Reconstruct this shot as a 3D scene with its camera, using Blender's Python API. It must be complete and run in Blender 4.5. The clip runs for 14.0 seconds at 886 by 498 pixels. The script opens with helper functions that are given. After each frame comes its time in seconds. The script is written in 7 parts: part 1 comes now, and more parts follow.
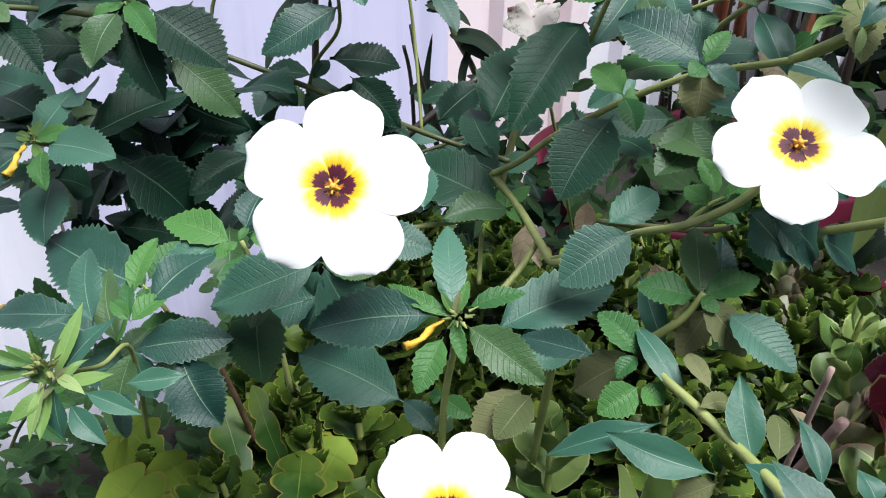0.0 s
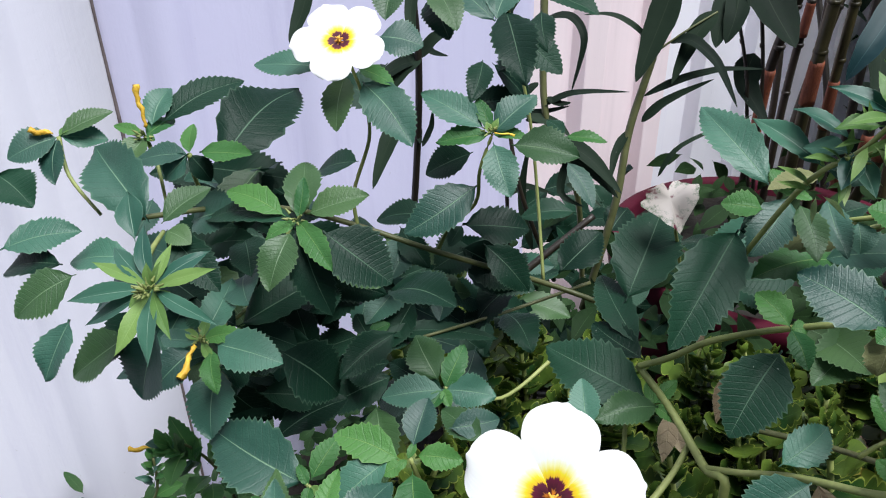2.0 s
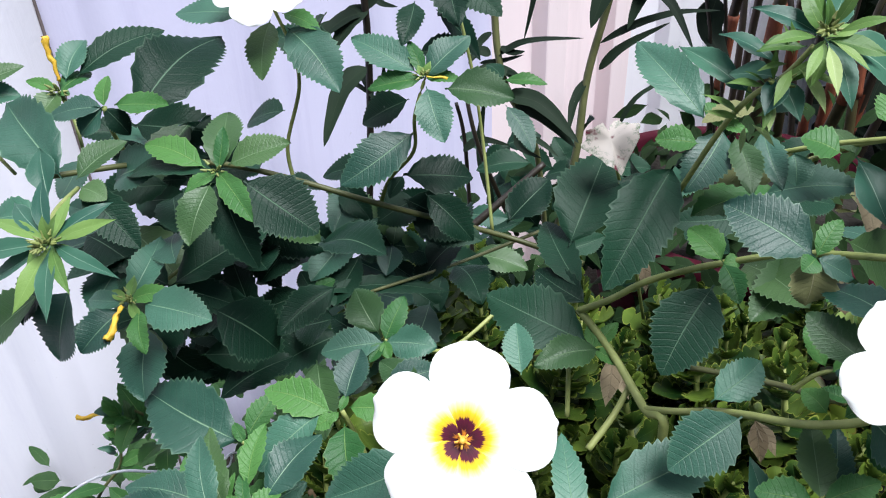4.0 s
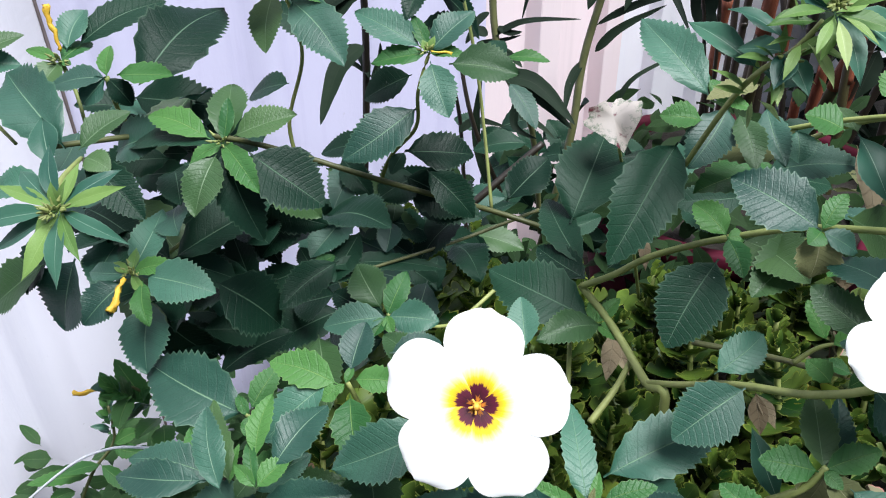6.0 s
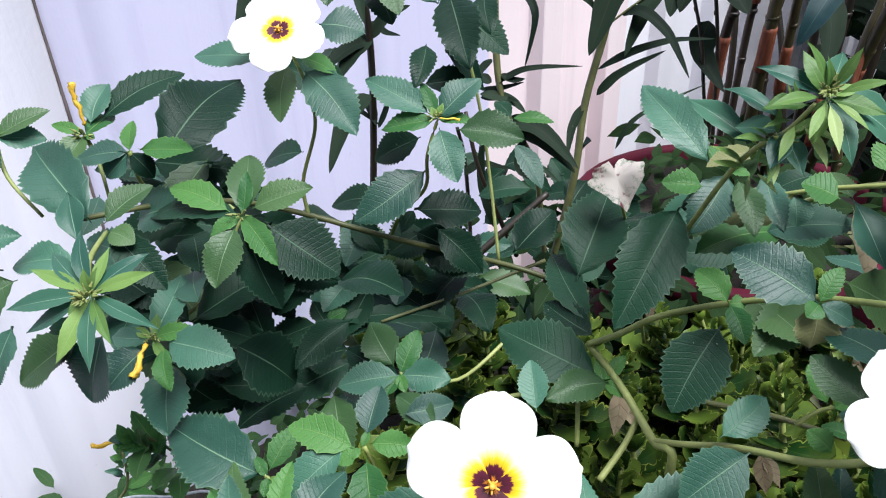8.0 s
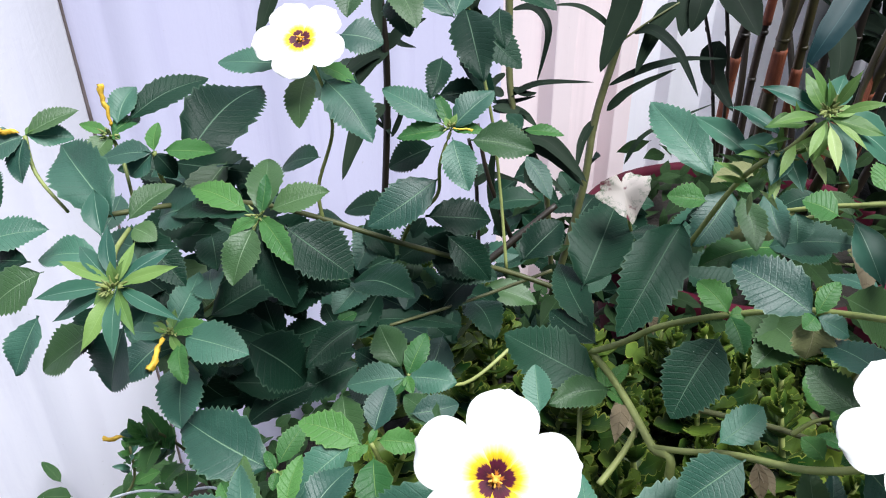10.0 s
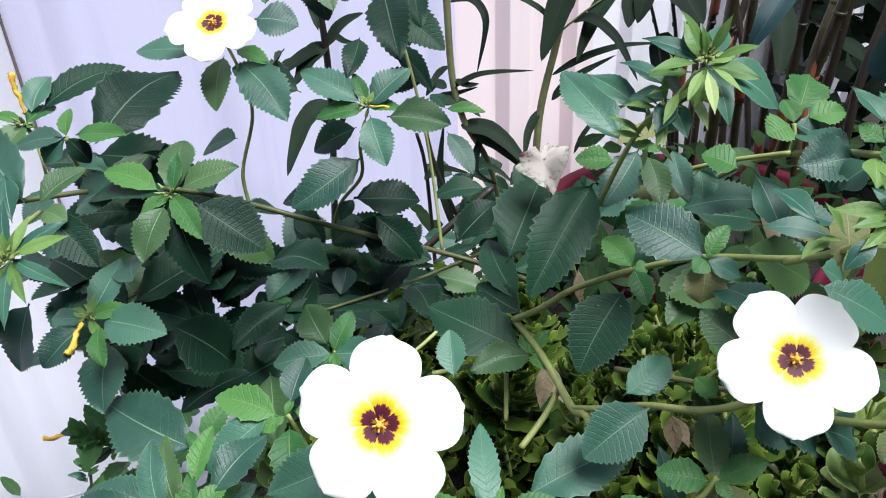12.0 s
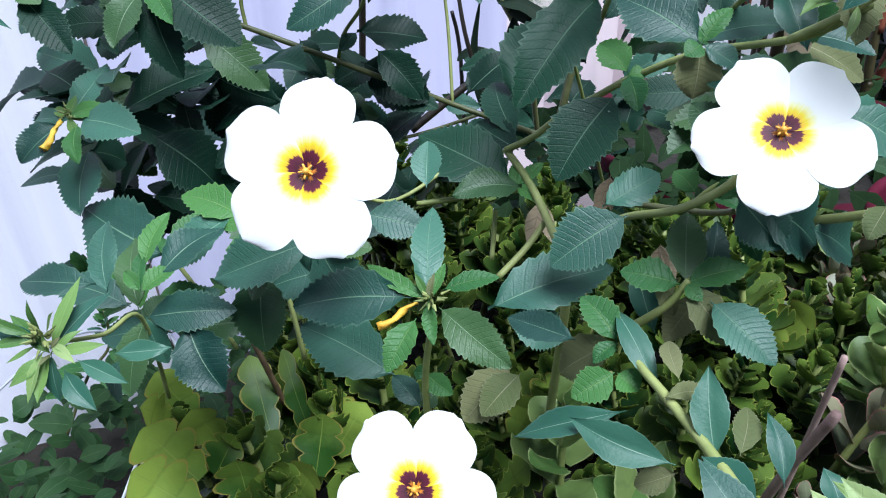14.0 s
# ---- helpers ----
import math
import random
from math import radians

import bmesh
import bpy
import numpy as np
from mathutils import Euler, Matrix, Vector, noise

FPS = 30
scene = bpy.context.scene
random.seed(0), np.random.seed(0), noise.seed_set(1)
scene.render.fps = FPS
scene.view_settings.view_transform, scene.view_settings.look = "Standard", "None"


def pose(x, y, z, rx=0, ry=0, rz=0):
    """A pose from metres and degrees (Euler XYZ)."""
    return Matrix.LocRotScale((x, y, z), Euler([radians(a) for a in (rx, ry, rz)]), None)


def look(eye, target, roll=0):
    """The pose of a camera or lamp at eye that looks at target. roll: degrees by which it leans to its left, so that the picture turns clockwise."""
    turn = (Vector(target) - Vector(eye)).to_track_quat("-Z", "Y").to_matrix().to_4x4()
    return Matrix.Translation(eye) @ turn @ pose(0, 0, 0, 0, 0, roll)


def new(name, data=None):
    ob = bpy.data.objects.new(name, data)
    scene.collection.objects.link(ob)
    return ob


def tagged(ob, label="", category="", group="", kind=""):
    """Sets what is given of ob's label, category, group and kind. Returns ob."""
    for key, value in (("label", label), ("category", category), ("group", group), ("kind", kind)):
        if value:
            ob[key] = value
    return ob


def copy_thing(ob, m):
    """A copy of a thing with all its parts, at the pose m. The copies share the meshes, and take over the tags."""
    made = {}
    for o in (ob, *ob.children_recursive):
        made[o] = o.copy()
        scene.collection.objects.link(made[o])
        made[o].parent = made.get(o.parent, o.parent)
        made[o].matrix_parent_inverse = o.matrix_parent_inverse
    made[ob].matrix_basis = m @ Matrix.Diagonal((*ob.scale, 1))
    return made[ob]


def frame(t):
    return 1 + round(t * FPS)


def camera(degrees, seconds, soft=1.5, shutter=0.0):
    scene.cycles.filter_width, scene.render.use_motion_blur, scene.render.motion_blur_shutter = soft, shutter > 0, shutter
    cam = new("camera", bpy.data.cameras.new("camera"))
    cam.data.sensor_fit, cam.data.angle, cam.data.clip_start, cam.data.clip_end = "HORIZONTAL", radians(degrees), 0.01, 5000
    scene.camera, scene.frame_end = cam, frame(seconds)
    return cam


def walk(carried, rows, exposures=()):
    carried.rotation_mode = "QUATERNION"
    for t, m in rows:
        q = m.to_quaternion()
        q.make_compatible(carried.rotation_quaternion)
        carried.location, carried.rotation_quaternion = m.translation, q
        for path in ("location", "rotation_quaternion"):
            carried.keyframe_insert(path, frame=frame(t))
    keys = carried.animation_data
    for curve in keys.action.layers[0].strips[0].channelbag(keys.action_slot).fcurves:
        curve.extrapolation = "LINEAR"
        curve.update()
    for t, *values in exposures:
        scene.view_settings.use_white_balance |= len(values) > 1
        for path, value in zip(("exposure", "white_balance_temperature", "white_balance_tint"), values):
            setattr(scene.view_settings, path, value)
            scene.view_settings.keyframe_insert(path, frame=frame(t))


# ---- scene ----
cam = camera(62.0, 14.0, soft=1.1)
PATH = [
    (0, (0.0918, 0.1829, 0.9135), (-0.1586, 1.8978, -0.0847), 0.94),
    (0.3, (0.0851, 0.1888, 0.9351), (-0.1871, 1.8930, -0.0756), 1.31),
    (0.5, (0.0720, 0.1906, 0.9499), (-0.2147, 1.8942, -0.0577), 1.59),
    (1, (0.0398, 0.1880, 0.9859), (-0.3029, 1.8817, -0.0209), 0.65),
    (1.5, (0.0353, 0.2040, 0.9912), (-0.3334, 1.9052, 0.0063), -0.07),
    (2, (0.0290, 0.2123, 1.0038), (-0.3389, 1.9192, 0.0285), -0.75),
    (2.5, (0.0389, 0.2329, 1.0070), (-0.3176, 1.9317, 0.0135), -1.33),
    (3, (0.0425, 0.2287, 1.0096), (-0.3011, 1.9177, -0.0049), -1.73),
    (3.5, (0.0561, 0.2267, 0.9907), (-0.2756, 1.9063, -0.0432), -2.11),
    (3.7, (0.0559, 0.2245, 0.9900), (-0.2711, 1.8979, -0.0553), -2.22),
    (5.8, (0.0463, 0.2167, 0.9816), (-0.2421, 1.8766, -0.0962), -1.29),
    (6, (0.0462, 0.2161, 0.9850), (-0.2368, 1.8710, -0.1017), -1.11),
    (6.5, (0.0449, 0.2170, 0.9817), (-0.2448, 1.8685, -0.1086), -1.36),
    (7, (0.0386, 0.2207, 1.0126), (-0.2433, 1.8847, -0.0605), -1.81),
    (7.5, (0.0416, 0.2198, 1.0119), (-0.2407, 1.9012, -0.0337), -1.20),
    (7.7, (0.0428, 0.2186, 1.0115), (-0.2514, 1.8996, -0.0313), -2.04),
    (9.8, (0.0408, 0.2053, 1.0121), (-0.2682, 1.9004, -0.0033), -0.20),
    (10, (0.0430, 0.2044, 1.0149), (-0.2726, 1.8995, 0.0016), -0.58),
    (10.5, (0.0424, 0.2051, 1.0216), (-0.2812, 1.8941, 0.0005), -1.13),
    (11, (0.0376, 0.2022, 1.0202), (-0.2737, 1.8965, 0.0041), -1.20),
    (11.5, (0.0501, 0.1975, 1.0053), (-0.2684, 1.9071, 0.0174), -1.53),
    (12, (0.0843, 0.1958, 0.9945), (-0.2043, 1.9170, 0.0177), -2.51),
    (12.2, (0.1094, 0.1950, 0.9818), (-0.2325, 1.9049, 0.0025), -4.15),
    (12.5, (0.1203, 0.1992, 0.9988), (-0.1361, 1.9081, -0.0080), -3.15),
    (12.8, (0.1184, 0.1718, 0.9751), (-0.0305, 1.9022, -0.0166), -3.05),
    (13, (0.1027, 0.1560, 0.9645), (-0.0394, 1.8694, -0.0574), -2.92),
    (13.2, (0.0976, 0.1430, 0.9330), (-0.0974, 1.8647, -0.0660), -3.98),
    (13.5, (0.1009, 0.1395, 0.9157), (-0.2124, 1.8196, -0.1231), -3.70),
    (13.7, (0.1011, 0.1605, 0.9263), (-0.2553, 1.8049, -0.1549), -3.00),
    (14, (0.1260, 0.1901, 0.9224), (-0.3187, 1.8079, -0.1662), -1.68),
]
walk(cam, [(t, look(eye, target, roll)) for t, eye, target, roll in PATH],
     exposures=[(0.0, 0.72, 6000, 9), (1.0, 0.54, 6000, 9), (1.8, 0.50, 6000, 9), (2.8, 0.76, 6000, 9), (12.0, 0.80, 6000, 9), (13.2, 0.70, 5500, 9), (14.0, 0.72, 5400, 9)])

# ---- light: open shade under a bright sky, a veiled sun high in front of the fence ----
world = bpy.data.worlds.new("sky")
scene.world = world
world.use_nodes = True
wn = world.node_tree.nodes
sky = wn.new("ShaderNodeTexSky")
sky.sky_type = "NISHITA"
sky.sun_disc = False
sky.sun_elevation = radians(67)
sky.sun_rotation = radians(124)
wn["Background"].inputs["Strength"].default_value = 0.024
world.node_tree.links.new(sky.outputs["Color"], wn["Background"].inputs["Color"])
sun_data = bpy.data.lights.new("sun", "SUN")
sun_data.energy = 4.6
sun_data.angle = radians(34)
sun_data.color = (1.0, 0.97, 0.93)
sun = new("sun", sun_data)
sun.matrix_world = look((0.75, 0.10, 2.80), (0.0, 0.6, 0.6))

# ---- materials ----
def nodes_of(name):
    m = bpy.data.materials.new(name)
    m.use_nodes = True
    return m, m.node_tree.nodes, m.node_tree.links


def ramp(n, l, source, stops):
    r = n.new("ShaderNodeValToRGB")
    e = r.color_ramp.elements
    while len(e) < len(stops):
        e.new(0.5)
    for k, (pos, col) in enumerate(stops):
        e[k].position, e[k].color = pos, (*col, 1)
    l.new(source, r.inputs[0])
    return r.outputs[0]


def maths(n, l, op, a, b=None, clamp=False):
    m = n.new("ShaderNodeMath")
    m.operation, m.use_clamp = op, clamp
    for k, v in enumerate((a, b)):
        if v is None:
            continue
        if isinstance(v, (int, float)):
            m.inputs[k].default_value = v
        else:
            l.new(v, m.inputs[k])
    return m.outputs[0]


def mixed(n, l, fac, a, b):
    m = n.new("ShaderNodeMix")
    m.data_type = "RGBA"
    for k, v in ((0, fac), (6, a), (7, b)):
        if isinstance(v, (int, float)):
            m.inputs[k].default_value = v
        elif isinstance(v, tuple):
            m.inputs[k].default_value = (*v, 1)
        else:
            l.new(v, m.inputs[k])
    return m.outputs[2]


def noise_of(n, l, scale, detail=4.0, rough=0.6, coord=None):
    t = n.new("ShaderNodeTexNoise")
    t.inputs["Scale"].default_value = scale
    t.inputs["Detail"].default_value = detail
    t.inputs["Roughness"].default_value = rough
    if coord is None:
        coord = n.new("ShaderNodeTexCoord").outputs["Object"]
    l.new(coord, t.inputs["Vector"])
    return t.outputs["Fac"]


def leaf_material(name, dark, light, vein, teeth, rough=0.42, speckle=0.5, glow=0.25, edge=None, relief=0.5, gloss=0.25, groove=0.3, tip=0.0):
    """Blade colour with midrib and side veins from the blade's own (across, along) coordinates."""
    m, n, l = nodes_of(name)
    b = n["Principled BSDF"]
    uv = n.new("ShaderNodeUVMap").outputs[0]
    sep = n.new("ShaderNodeSeparateXYZ")
    l.new(uv, sep.inputs[0])
    across = maths(n, l, "ABSOLUTE", maths(n, l, "SUBTRACT", maths(n, l, "MULTIPLY", sep.outputs[0], 2.0), 1.0))
    rib = maths(n, l, "SUBTRACT", 1.0, maths(n, l, "MULTIPLY", across, 30.0), True)
    wander = maths(n, l, "MULTIPLY", maths(n, l, "SUBTRACT", noise_of(n, l, 120.0, 2.0), 0.5), 0.5)
    wave = maths(n, l, "PINGPONG", maths(n, l, "ADD", maths(n, l, "MULTIPLY", sep.outputs[1], float(teeth)), wander), 0.5)
    side = maths(n, l, "SUBTRACT", 1.0, maths(n, l, "MULTIPLY", wave, 9.0), True)
    veins = maths(n, l, "MAXIMUM", rib, maths(n, l, "MULTIPLY", side, 0.55))
    pale = maths(n, l, "MAXIMUM", rib, maths(n, l, "MULTIPLY", side, 0.03))
    info = n.new("ShaderNodeObjectInfo").outputs["Random"]
    patch = noise_of(n, l, 45.0, 5.0)
    tone = maths(n, l, "ADD", maths(n, l, "MULTIPLY", patch, 0.6), maths(n, l, "MULTIPLY", info, 0.85))
    # Tips lighter, bases darker: lit ends and shaded hearts put into the colour.
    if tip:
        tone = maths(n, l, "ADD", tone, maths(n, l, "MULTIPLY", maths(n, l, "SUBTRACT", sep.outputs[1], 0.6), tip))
    tone = maths(n, l, "SUBTRACT", tone, 0.26, True)
    col = mixed(n, l, tone, dark, light)
    if edge:
        rim = maths(n, l, "MULTIPLY", maths(n, l, "SUBTRACT", across, 0.88), 9.0, True)
        col = mixed(n, l, rim, col, edge)
    if groove > 0.25:
        col = mixed(n, l, maths(n, l, "MULTIPLY", side, 0.7 * groove), col, tuple(0.5 * c for c in dark))
    col = mixed(n, l, maths(n, l, "MULTIPLY", pale, 0.8), col, vein)
    # Highlight along the toothed edge, painted in as a paler rim.
    rim_highlight = maths(n, l, "MULTIPLY", maths(n, l, "SUBTRACT", across, 0.93), 12.0, True)
    col = mixed(n, l, maths(n, l, "MULTIPLY", rim_highlight, 0.35), col, vein)
    dust = maths(n, l, "MULTIPLY", maths(n, l, "SUBTRACT", noise_of(n, l, 420.0, 2.0), 0.73), 14.0, True)
    gate = maths(n, l, "MULTIPLY", maths(n, l, "SUBTRACT", noise_of(n, l, 40.0, 2.0), 0.52), 9.0, True)
    dust = maths(n, l, "MULTIPLY", maths(n, l, "MULTIPLY", dust, gate), speckle)
    col = mixed(n, l, dust, col, (0.55, 0.62, 0.55))
    l.new(col, b.inputs["Base Color"])
    b.inputs["Specular IOR Level"].default_value = gloss
    l.new(maths(n, l, "ADD", maths(n, l, "MULTIPLY", patch, 0.25), rough - 0.12), b.inputs["Roughness"])
    bump = n.new("ShaderNodeBump")
    bump.inputs["Strength"].default_value = relief
    bump.inputs["Distance"].default_value = 0.0012
    grain = maths(n, l, "ADD", maths(n, l, "MULTIPLY", noise_of(n, l, 900.0, 2.0), 0.35), maths(n, l, "MULTIPLY", veins, -groove))
    l.new(grain, bump.inputs["Height"])
    l.new(bump.outputs[0], b.inputs["Normal"])
    thin = n.new("ShaderNodeBsdfTranslucent")
    l.new(col, thin.inputs["Color"])
    mix = n.new("ShaderNodeMixShader")
    mix.inputs[0].default_value = glow
    l.new(b.outputs[0], mix.inputs[1])
    l.new(thin.outputs[0], mix.inputs[2])
    l.new(mix.outputs[0], n["Material Output"].inputs["Surface"])
    return m


def plain_material(name, a, b2, scale, rough=0.6, bump_d=0.0, metal=0.0, stretch=None, gloss=0.5):
    m, n, l = nodes_of(name)
    b = n["Principled BSDF"]
    coord = n.new("ShaderNodeTexCoord").outputs["Object"]
    if stretch:
        mp = n.new("ShaderNodeMapping")
        mp.inputs["Scale"].default_value = stretch
        l.new(coord, mp.inputs["Vector"])
        coord = mp.outputs[0]
    f = noise_of(n, l, scale, 6.0, 0.65, coord)
    info = n.new("ShaderNodeObjectInfo").outputs["Random"]
    tone = maths(n, l, "ADD", maths(n, l, "MULTIPLY", maths(n, l, "SUBTRACT", f, 0.3), 1.6), maths(n, l, "MULTIPLY", maths(n, l, "SUBTRACT", info, 0.5), 0.4), True)
    l.new(mixed(n, l, tone, a, b2), b.inputs["Base Color"])
    b.inputs["Roughness"].default_value = rough
    b.inputs["Specular IOR Level"].default_value = gloss
    b.inputs["Metallic"].default_value = metal
    if bump_d:
        bump = n.new("ShaderNodeBump")
        bump.inputs["Distance"].default_value = bump_d
        bump.inputs["Strength"].default_value = 0.6
        l.new(noise_of(n, l, scale * 3, 4.0, 0.6, coord), bump.inputs["Height"])
        l.new(bump.outputs[0], b.inputs["Normal"])
    return m


def mottled_material(name):
    """White blade with grey-green mottling, thicker towards its rim, and a few dull red blotches."""
    m, n, l = nodes_of(name)
    b = n["Principled BSDF"]
    sep = n.new("ShaderNodeSeparateXYZ")
    l.new(n.new("ShaderNodeUVMap").outputs[0], sep.inputs[0])
    across = maths(n, l, "ABSOLUTE", maths(n, l, "SUBTRACT", maths(n, l, "MULTIPLY", sep.outputs[0], 2.0), 1.0))
    green = maths(n, l, "ADD", maths(n, l, "MULTIPLY", maths(n, l, "SUBTRACT", noise_of(n, l, 330.0, 5.0, 0.7), 0.55), 5.0), maths(n, l, "MULTIPLY", maths(n, l, "SUBTRACT", across, 0.62), 1.6), True)
    red = maths(n, l, "MULTIPLY", maths(n, l, "SUBTRACT", noise_of(n, l, 110.0, 3.0), 0.60), 12.0, True)
    col = mixed(n, l, green, (0.62, 0.55, 0.50), (0.13, 0.19, 0.11))
    l.new(mixed(n, l, red, col, (0.16, 0.025, 0.045)), b.inputs["Base Color"])
    b.inputs["Roughness"].default_value = 0.55
    return m


def petal_material():
    m, n, l = nodes_of("white petal with yellow ring and maroon throat")
    b = n["Principled BSDF"]
    sep = n.new("ShaderNodeSeparateXYZ")
    l.new(n.new("ShaderNodeUVMap").outputs[0], sep.inputs[0])
    streak = n.new("ShaderNodeTexNoise")
    streak.inputs["Scale"].default_value = 1.0
    streak.inputs["Detail"].default_value = 3.0
    mp = n.new("ShaderNodeMapping")
    mp.inputs["Scale"].default_value = (18.0, 1.6, 1.0)
    l.new(n.new("ShaderNodeUVMap").outputs[0], mp.inputs["Vector"])
    l.new(mp.outputs[0], streak.inputs["Vector"])
    across = maths(n, l, "ABSOLUTE", maths(n, l, "SUBTRACT", sep.outputs[0], 0.5))
    r = maths(n, l, "ADD", sep.outputs[1], maths(n, l, "MULTIPLY", maths(n, l, "SUBTRACT", streak.outputs["Fac"], 0.5), 0.11))
    r = maths(n, l, "ADD", r, maths(n, l, "MULTIPLY", maths(n, l, "MULTIPLY", across, across), 0.55))
    col = ramp(n, l, r, [(0.0, (0.75, 0.30, 0.02)), (0.055, (0.60, 0.20, 0.02)), (0.08, (0.050, 0.003, 0.014)), (0.19, (0.115, 0.006, 0.030)),
                         (0.21, (0.85, 0.52, 0.01)), (0.265, (0.88, 0.72, 0.02)), (0.33, (0.90, 0.87, 0.42)), (0.40, (0.92, 0.92, 0.90))])
    l.new(col, b.inputs["Base Color"])
    b.inputs["Roughness"].default_value = 0.6
    bump = n.new("ShaderNodeBump")
    bump.inputs["Distance"].default_value = 0.0006
    bump.inputs["Strength"].default_value = 0.15
    l.new(streak.outputs["Fac"], bump.inputs["Height"])
    l.new(bump.outputs[0], b.inputs["Normal"])
    thin = n.new("ShaderNodeBsdfTranslucent")
    l.new(col, thin.inputs["Color"])
    mix = n.new("ShaderNodeMixShader")
    mix.inputs[0].default_value = 0.3
    l.new(b.outputs[0], mix.inputs[1])
    l.new(thin.outputs[0], mix.inputs[2])
    l.new(mix.outputs[0], n["Material Output"].inputs["Surface"])
    return m


def fence_material(clean, dull, grime):
    """White paint on sheet steel: grime runs down it, chalky patches, scratches."""
    m, n, l = nodes_of("white painted sheet steel")
    b = n["Principled BSDF"]
    coord = n.new("ShaderNodeTexCoord").outputs["Object"]
    mp = n.new("ShaderNodeMapping")
    mp.inputs["Scale"].default_value = (14.0, 14.0, 0.8)
    l.new(coord, mp.inputs["Vector"])
    runs = noise_of(n, l, 1.6, 6.0, 0.65, mp.outputs[0])
    patch = noise_of(n, l, 3.0, 5.0, 0.6, coord)
    fine = noise_of(n, l, 160.0, 3.0, 0.6, coord)
    col = mixed(n, l, patch, dull, clean)
    col = mixed(n, l, maths(n, l, "MULTIPLY", maths(n, l, "SUBTRACT", runs, 0.55), 2.2, True), col, grime)
    spots = maths(n, l, "MULTIPLY", maths(n, l, "SUBTRACT", fine, 0.72), 8.0, True)
    col = mixed(n, l, maths(n, l, "MULTIPLY", spots, 0.6), col, (0.30, 0.27, 0.26))
    l.new(col, b.inputs["Base Color"])
    l.new(maths(n, l, "ADD", 0.38, maths(n, l, "MULTIPLY", patch, 0.2)), b.inputs["Roughness"])
    bump = n.new("ShaderNodeBump")
    bump.inputs["Distance"].default_value = 0.002
    bump.inputs["Strength"].default_value = 0.3
    l.new(maths(n, l, "ADD", runs, maths(n, l, "MULTIPLY", fine, 0.3)), bump.inputs["Height"])
    l.new(bump.outputs[0], b.inputs["Normal"])
    return m


MATURE = leaf_material("mature serrate leaf", (0.010, 0.048, 0.034), (0.064, 0.176, 0.112), (0.22, 0.36, 0.22), 13, relief=0.5, glow=0.16, gloss=0.54, groove=0.26, rough=0.49)
OLIVE = leaf_material("mature olive-tinged leaf", (0.022, 0.064, 0.022), (0.070, 0.140, 0.044), (0.20, 0.30, 0.16), 13, relief=0.5, glow=0.17, gloss=0.45, groove=0.26, rough=0.46)
# Darker copy of the mature leaf: the shrub's inner shade is in its colour.
DEEP = leaf_material("leaf darkened for shade", (0.004, 0.019, 0.011), (0.017, 0.055, 0.030), (0.12, 0.20, 0.13), 13, speckle=0.9, relief=0.5, glow=0.08, gloss=0.16, groove=0.3, rough=0.46)
YOUNG = leaf_material("young bright leaf", (0.030, 0.110, 0.033), (0.092, 0.228, 0.056), (0.28, 0.43, 0.14), 8, speckle=0.1, glow=0.26, relief=0.7, groove=0.26)
NARROW = leaf_material("narrow lance leaf", (0.019, 0.078, 0.056), (0.060, 0.160, 0.100), (0.34, 0.48, 0.36), 1, speckle=0.3, gloss=0.35, relief=0.25)
PALE = leaf_material("fading pale leaf", (0.09, 0.12, 0.045), (0.25, 0.25, 0.12), (0.42, 0.40, 0.25), 10, rough=0.6, speckle=0.2, gloss=0.12)
TIP = leaf_material("pale hairy shoot-tip leaf", (0.075, 0.165, 0.042), (0.20, 0.32, 0.085), (0.30, 0.42, 0.15), 6, speckle=0.0, glow=0.26, relief=0.3, groove=0.2)
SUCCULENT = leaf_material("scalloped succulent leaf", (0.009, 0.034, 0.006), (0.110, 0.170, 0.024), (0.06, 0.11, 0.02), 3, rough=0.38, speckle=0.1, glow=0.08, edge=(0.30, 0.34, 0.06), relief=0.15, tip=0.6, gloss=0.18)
# Paleness puts direct sun into the leaf colour.
SUNPALE = leaf_material("yellow-green young leaf paled by painted sunlight", (0.20, 0.31, 0.09), (0.46, 0.56, 0.24), (0.66, 0.70, 0.45), 9, speckle=0.0, glow=0.3, relief=0.3, groove=0.2)
DRY = leaf_material("dry tan leaf", (0.20, 0.15, 0.09), (0.44, 0.36, 0.24), (0.48, 0.42, 0.30), 5, rough=0.7, speckle=0.0, gloss=0.08, relief=0.9, groove=0.4)
PETAL = petal_material()
STAMEN = plain_material("orange stamens", (0.75, 0.32, 0.03), (0.85, 0.52, 0.08), 300.0, 0.5)
STEM = plain_material("green stem", (0.17, 0.21, 0.055), (0.38, 0.41, 0.14), 60.0, 0.55, 0.0006)
WOODY = plain_material("brown woody stem", (0.09, 0.055, 0.025), (0.23, 0.15, 0.075), 80.0, 0.75, 0.001)
WILT = plain_material("wilted yellow petals", (0.60, 0.32, 0.02), (0.88, 0.66, 0.07), 160.0, 0.6, 0.001)
SEAMLINE = plain_material("dark brownish seam", (0.10, 0.075, 0.075), (0.26, 0.21, 0.21), 40.0, 0.8, 0.0006)
SOIL = plain_material("dark damp soil", (0.007, 0.006, 0.004), (0.026, 0.019, 0.012), 30.0, 0.9, 0.006)
# One white fence; paler and duller paints stand for its brighter and dimmer light.
FENCE = fence_material((0.75, 0.725, 0.94), (0.69, 0.665, 0.89), (0.51, 0.48, 0.71))
FENCE_LIT = fence_material((0.91, 0.89, 0.985), (0.85, 0.83, 0.96), (0.67, 0.65, 0.82))
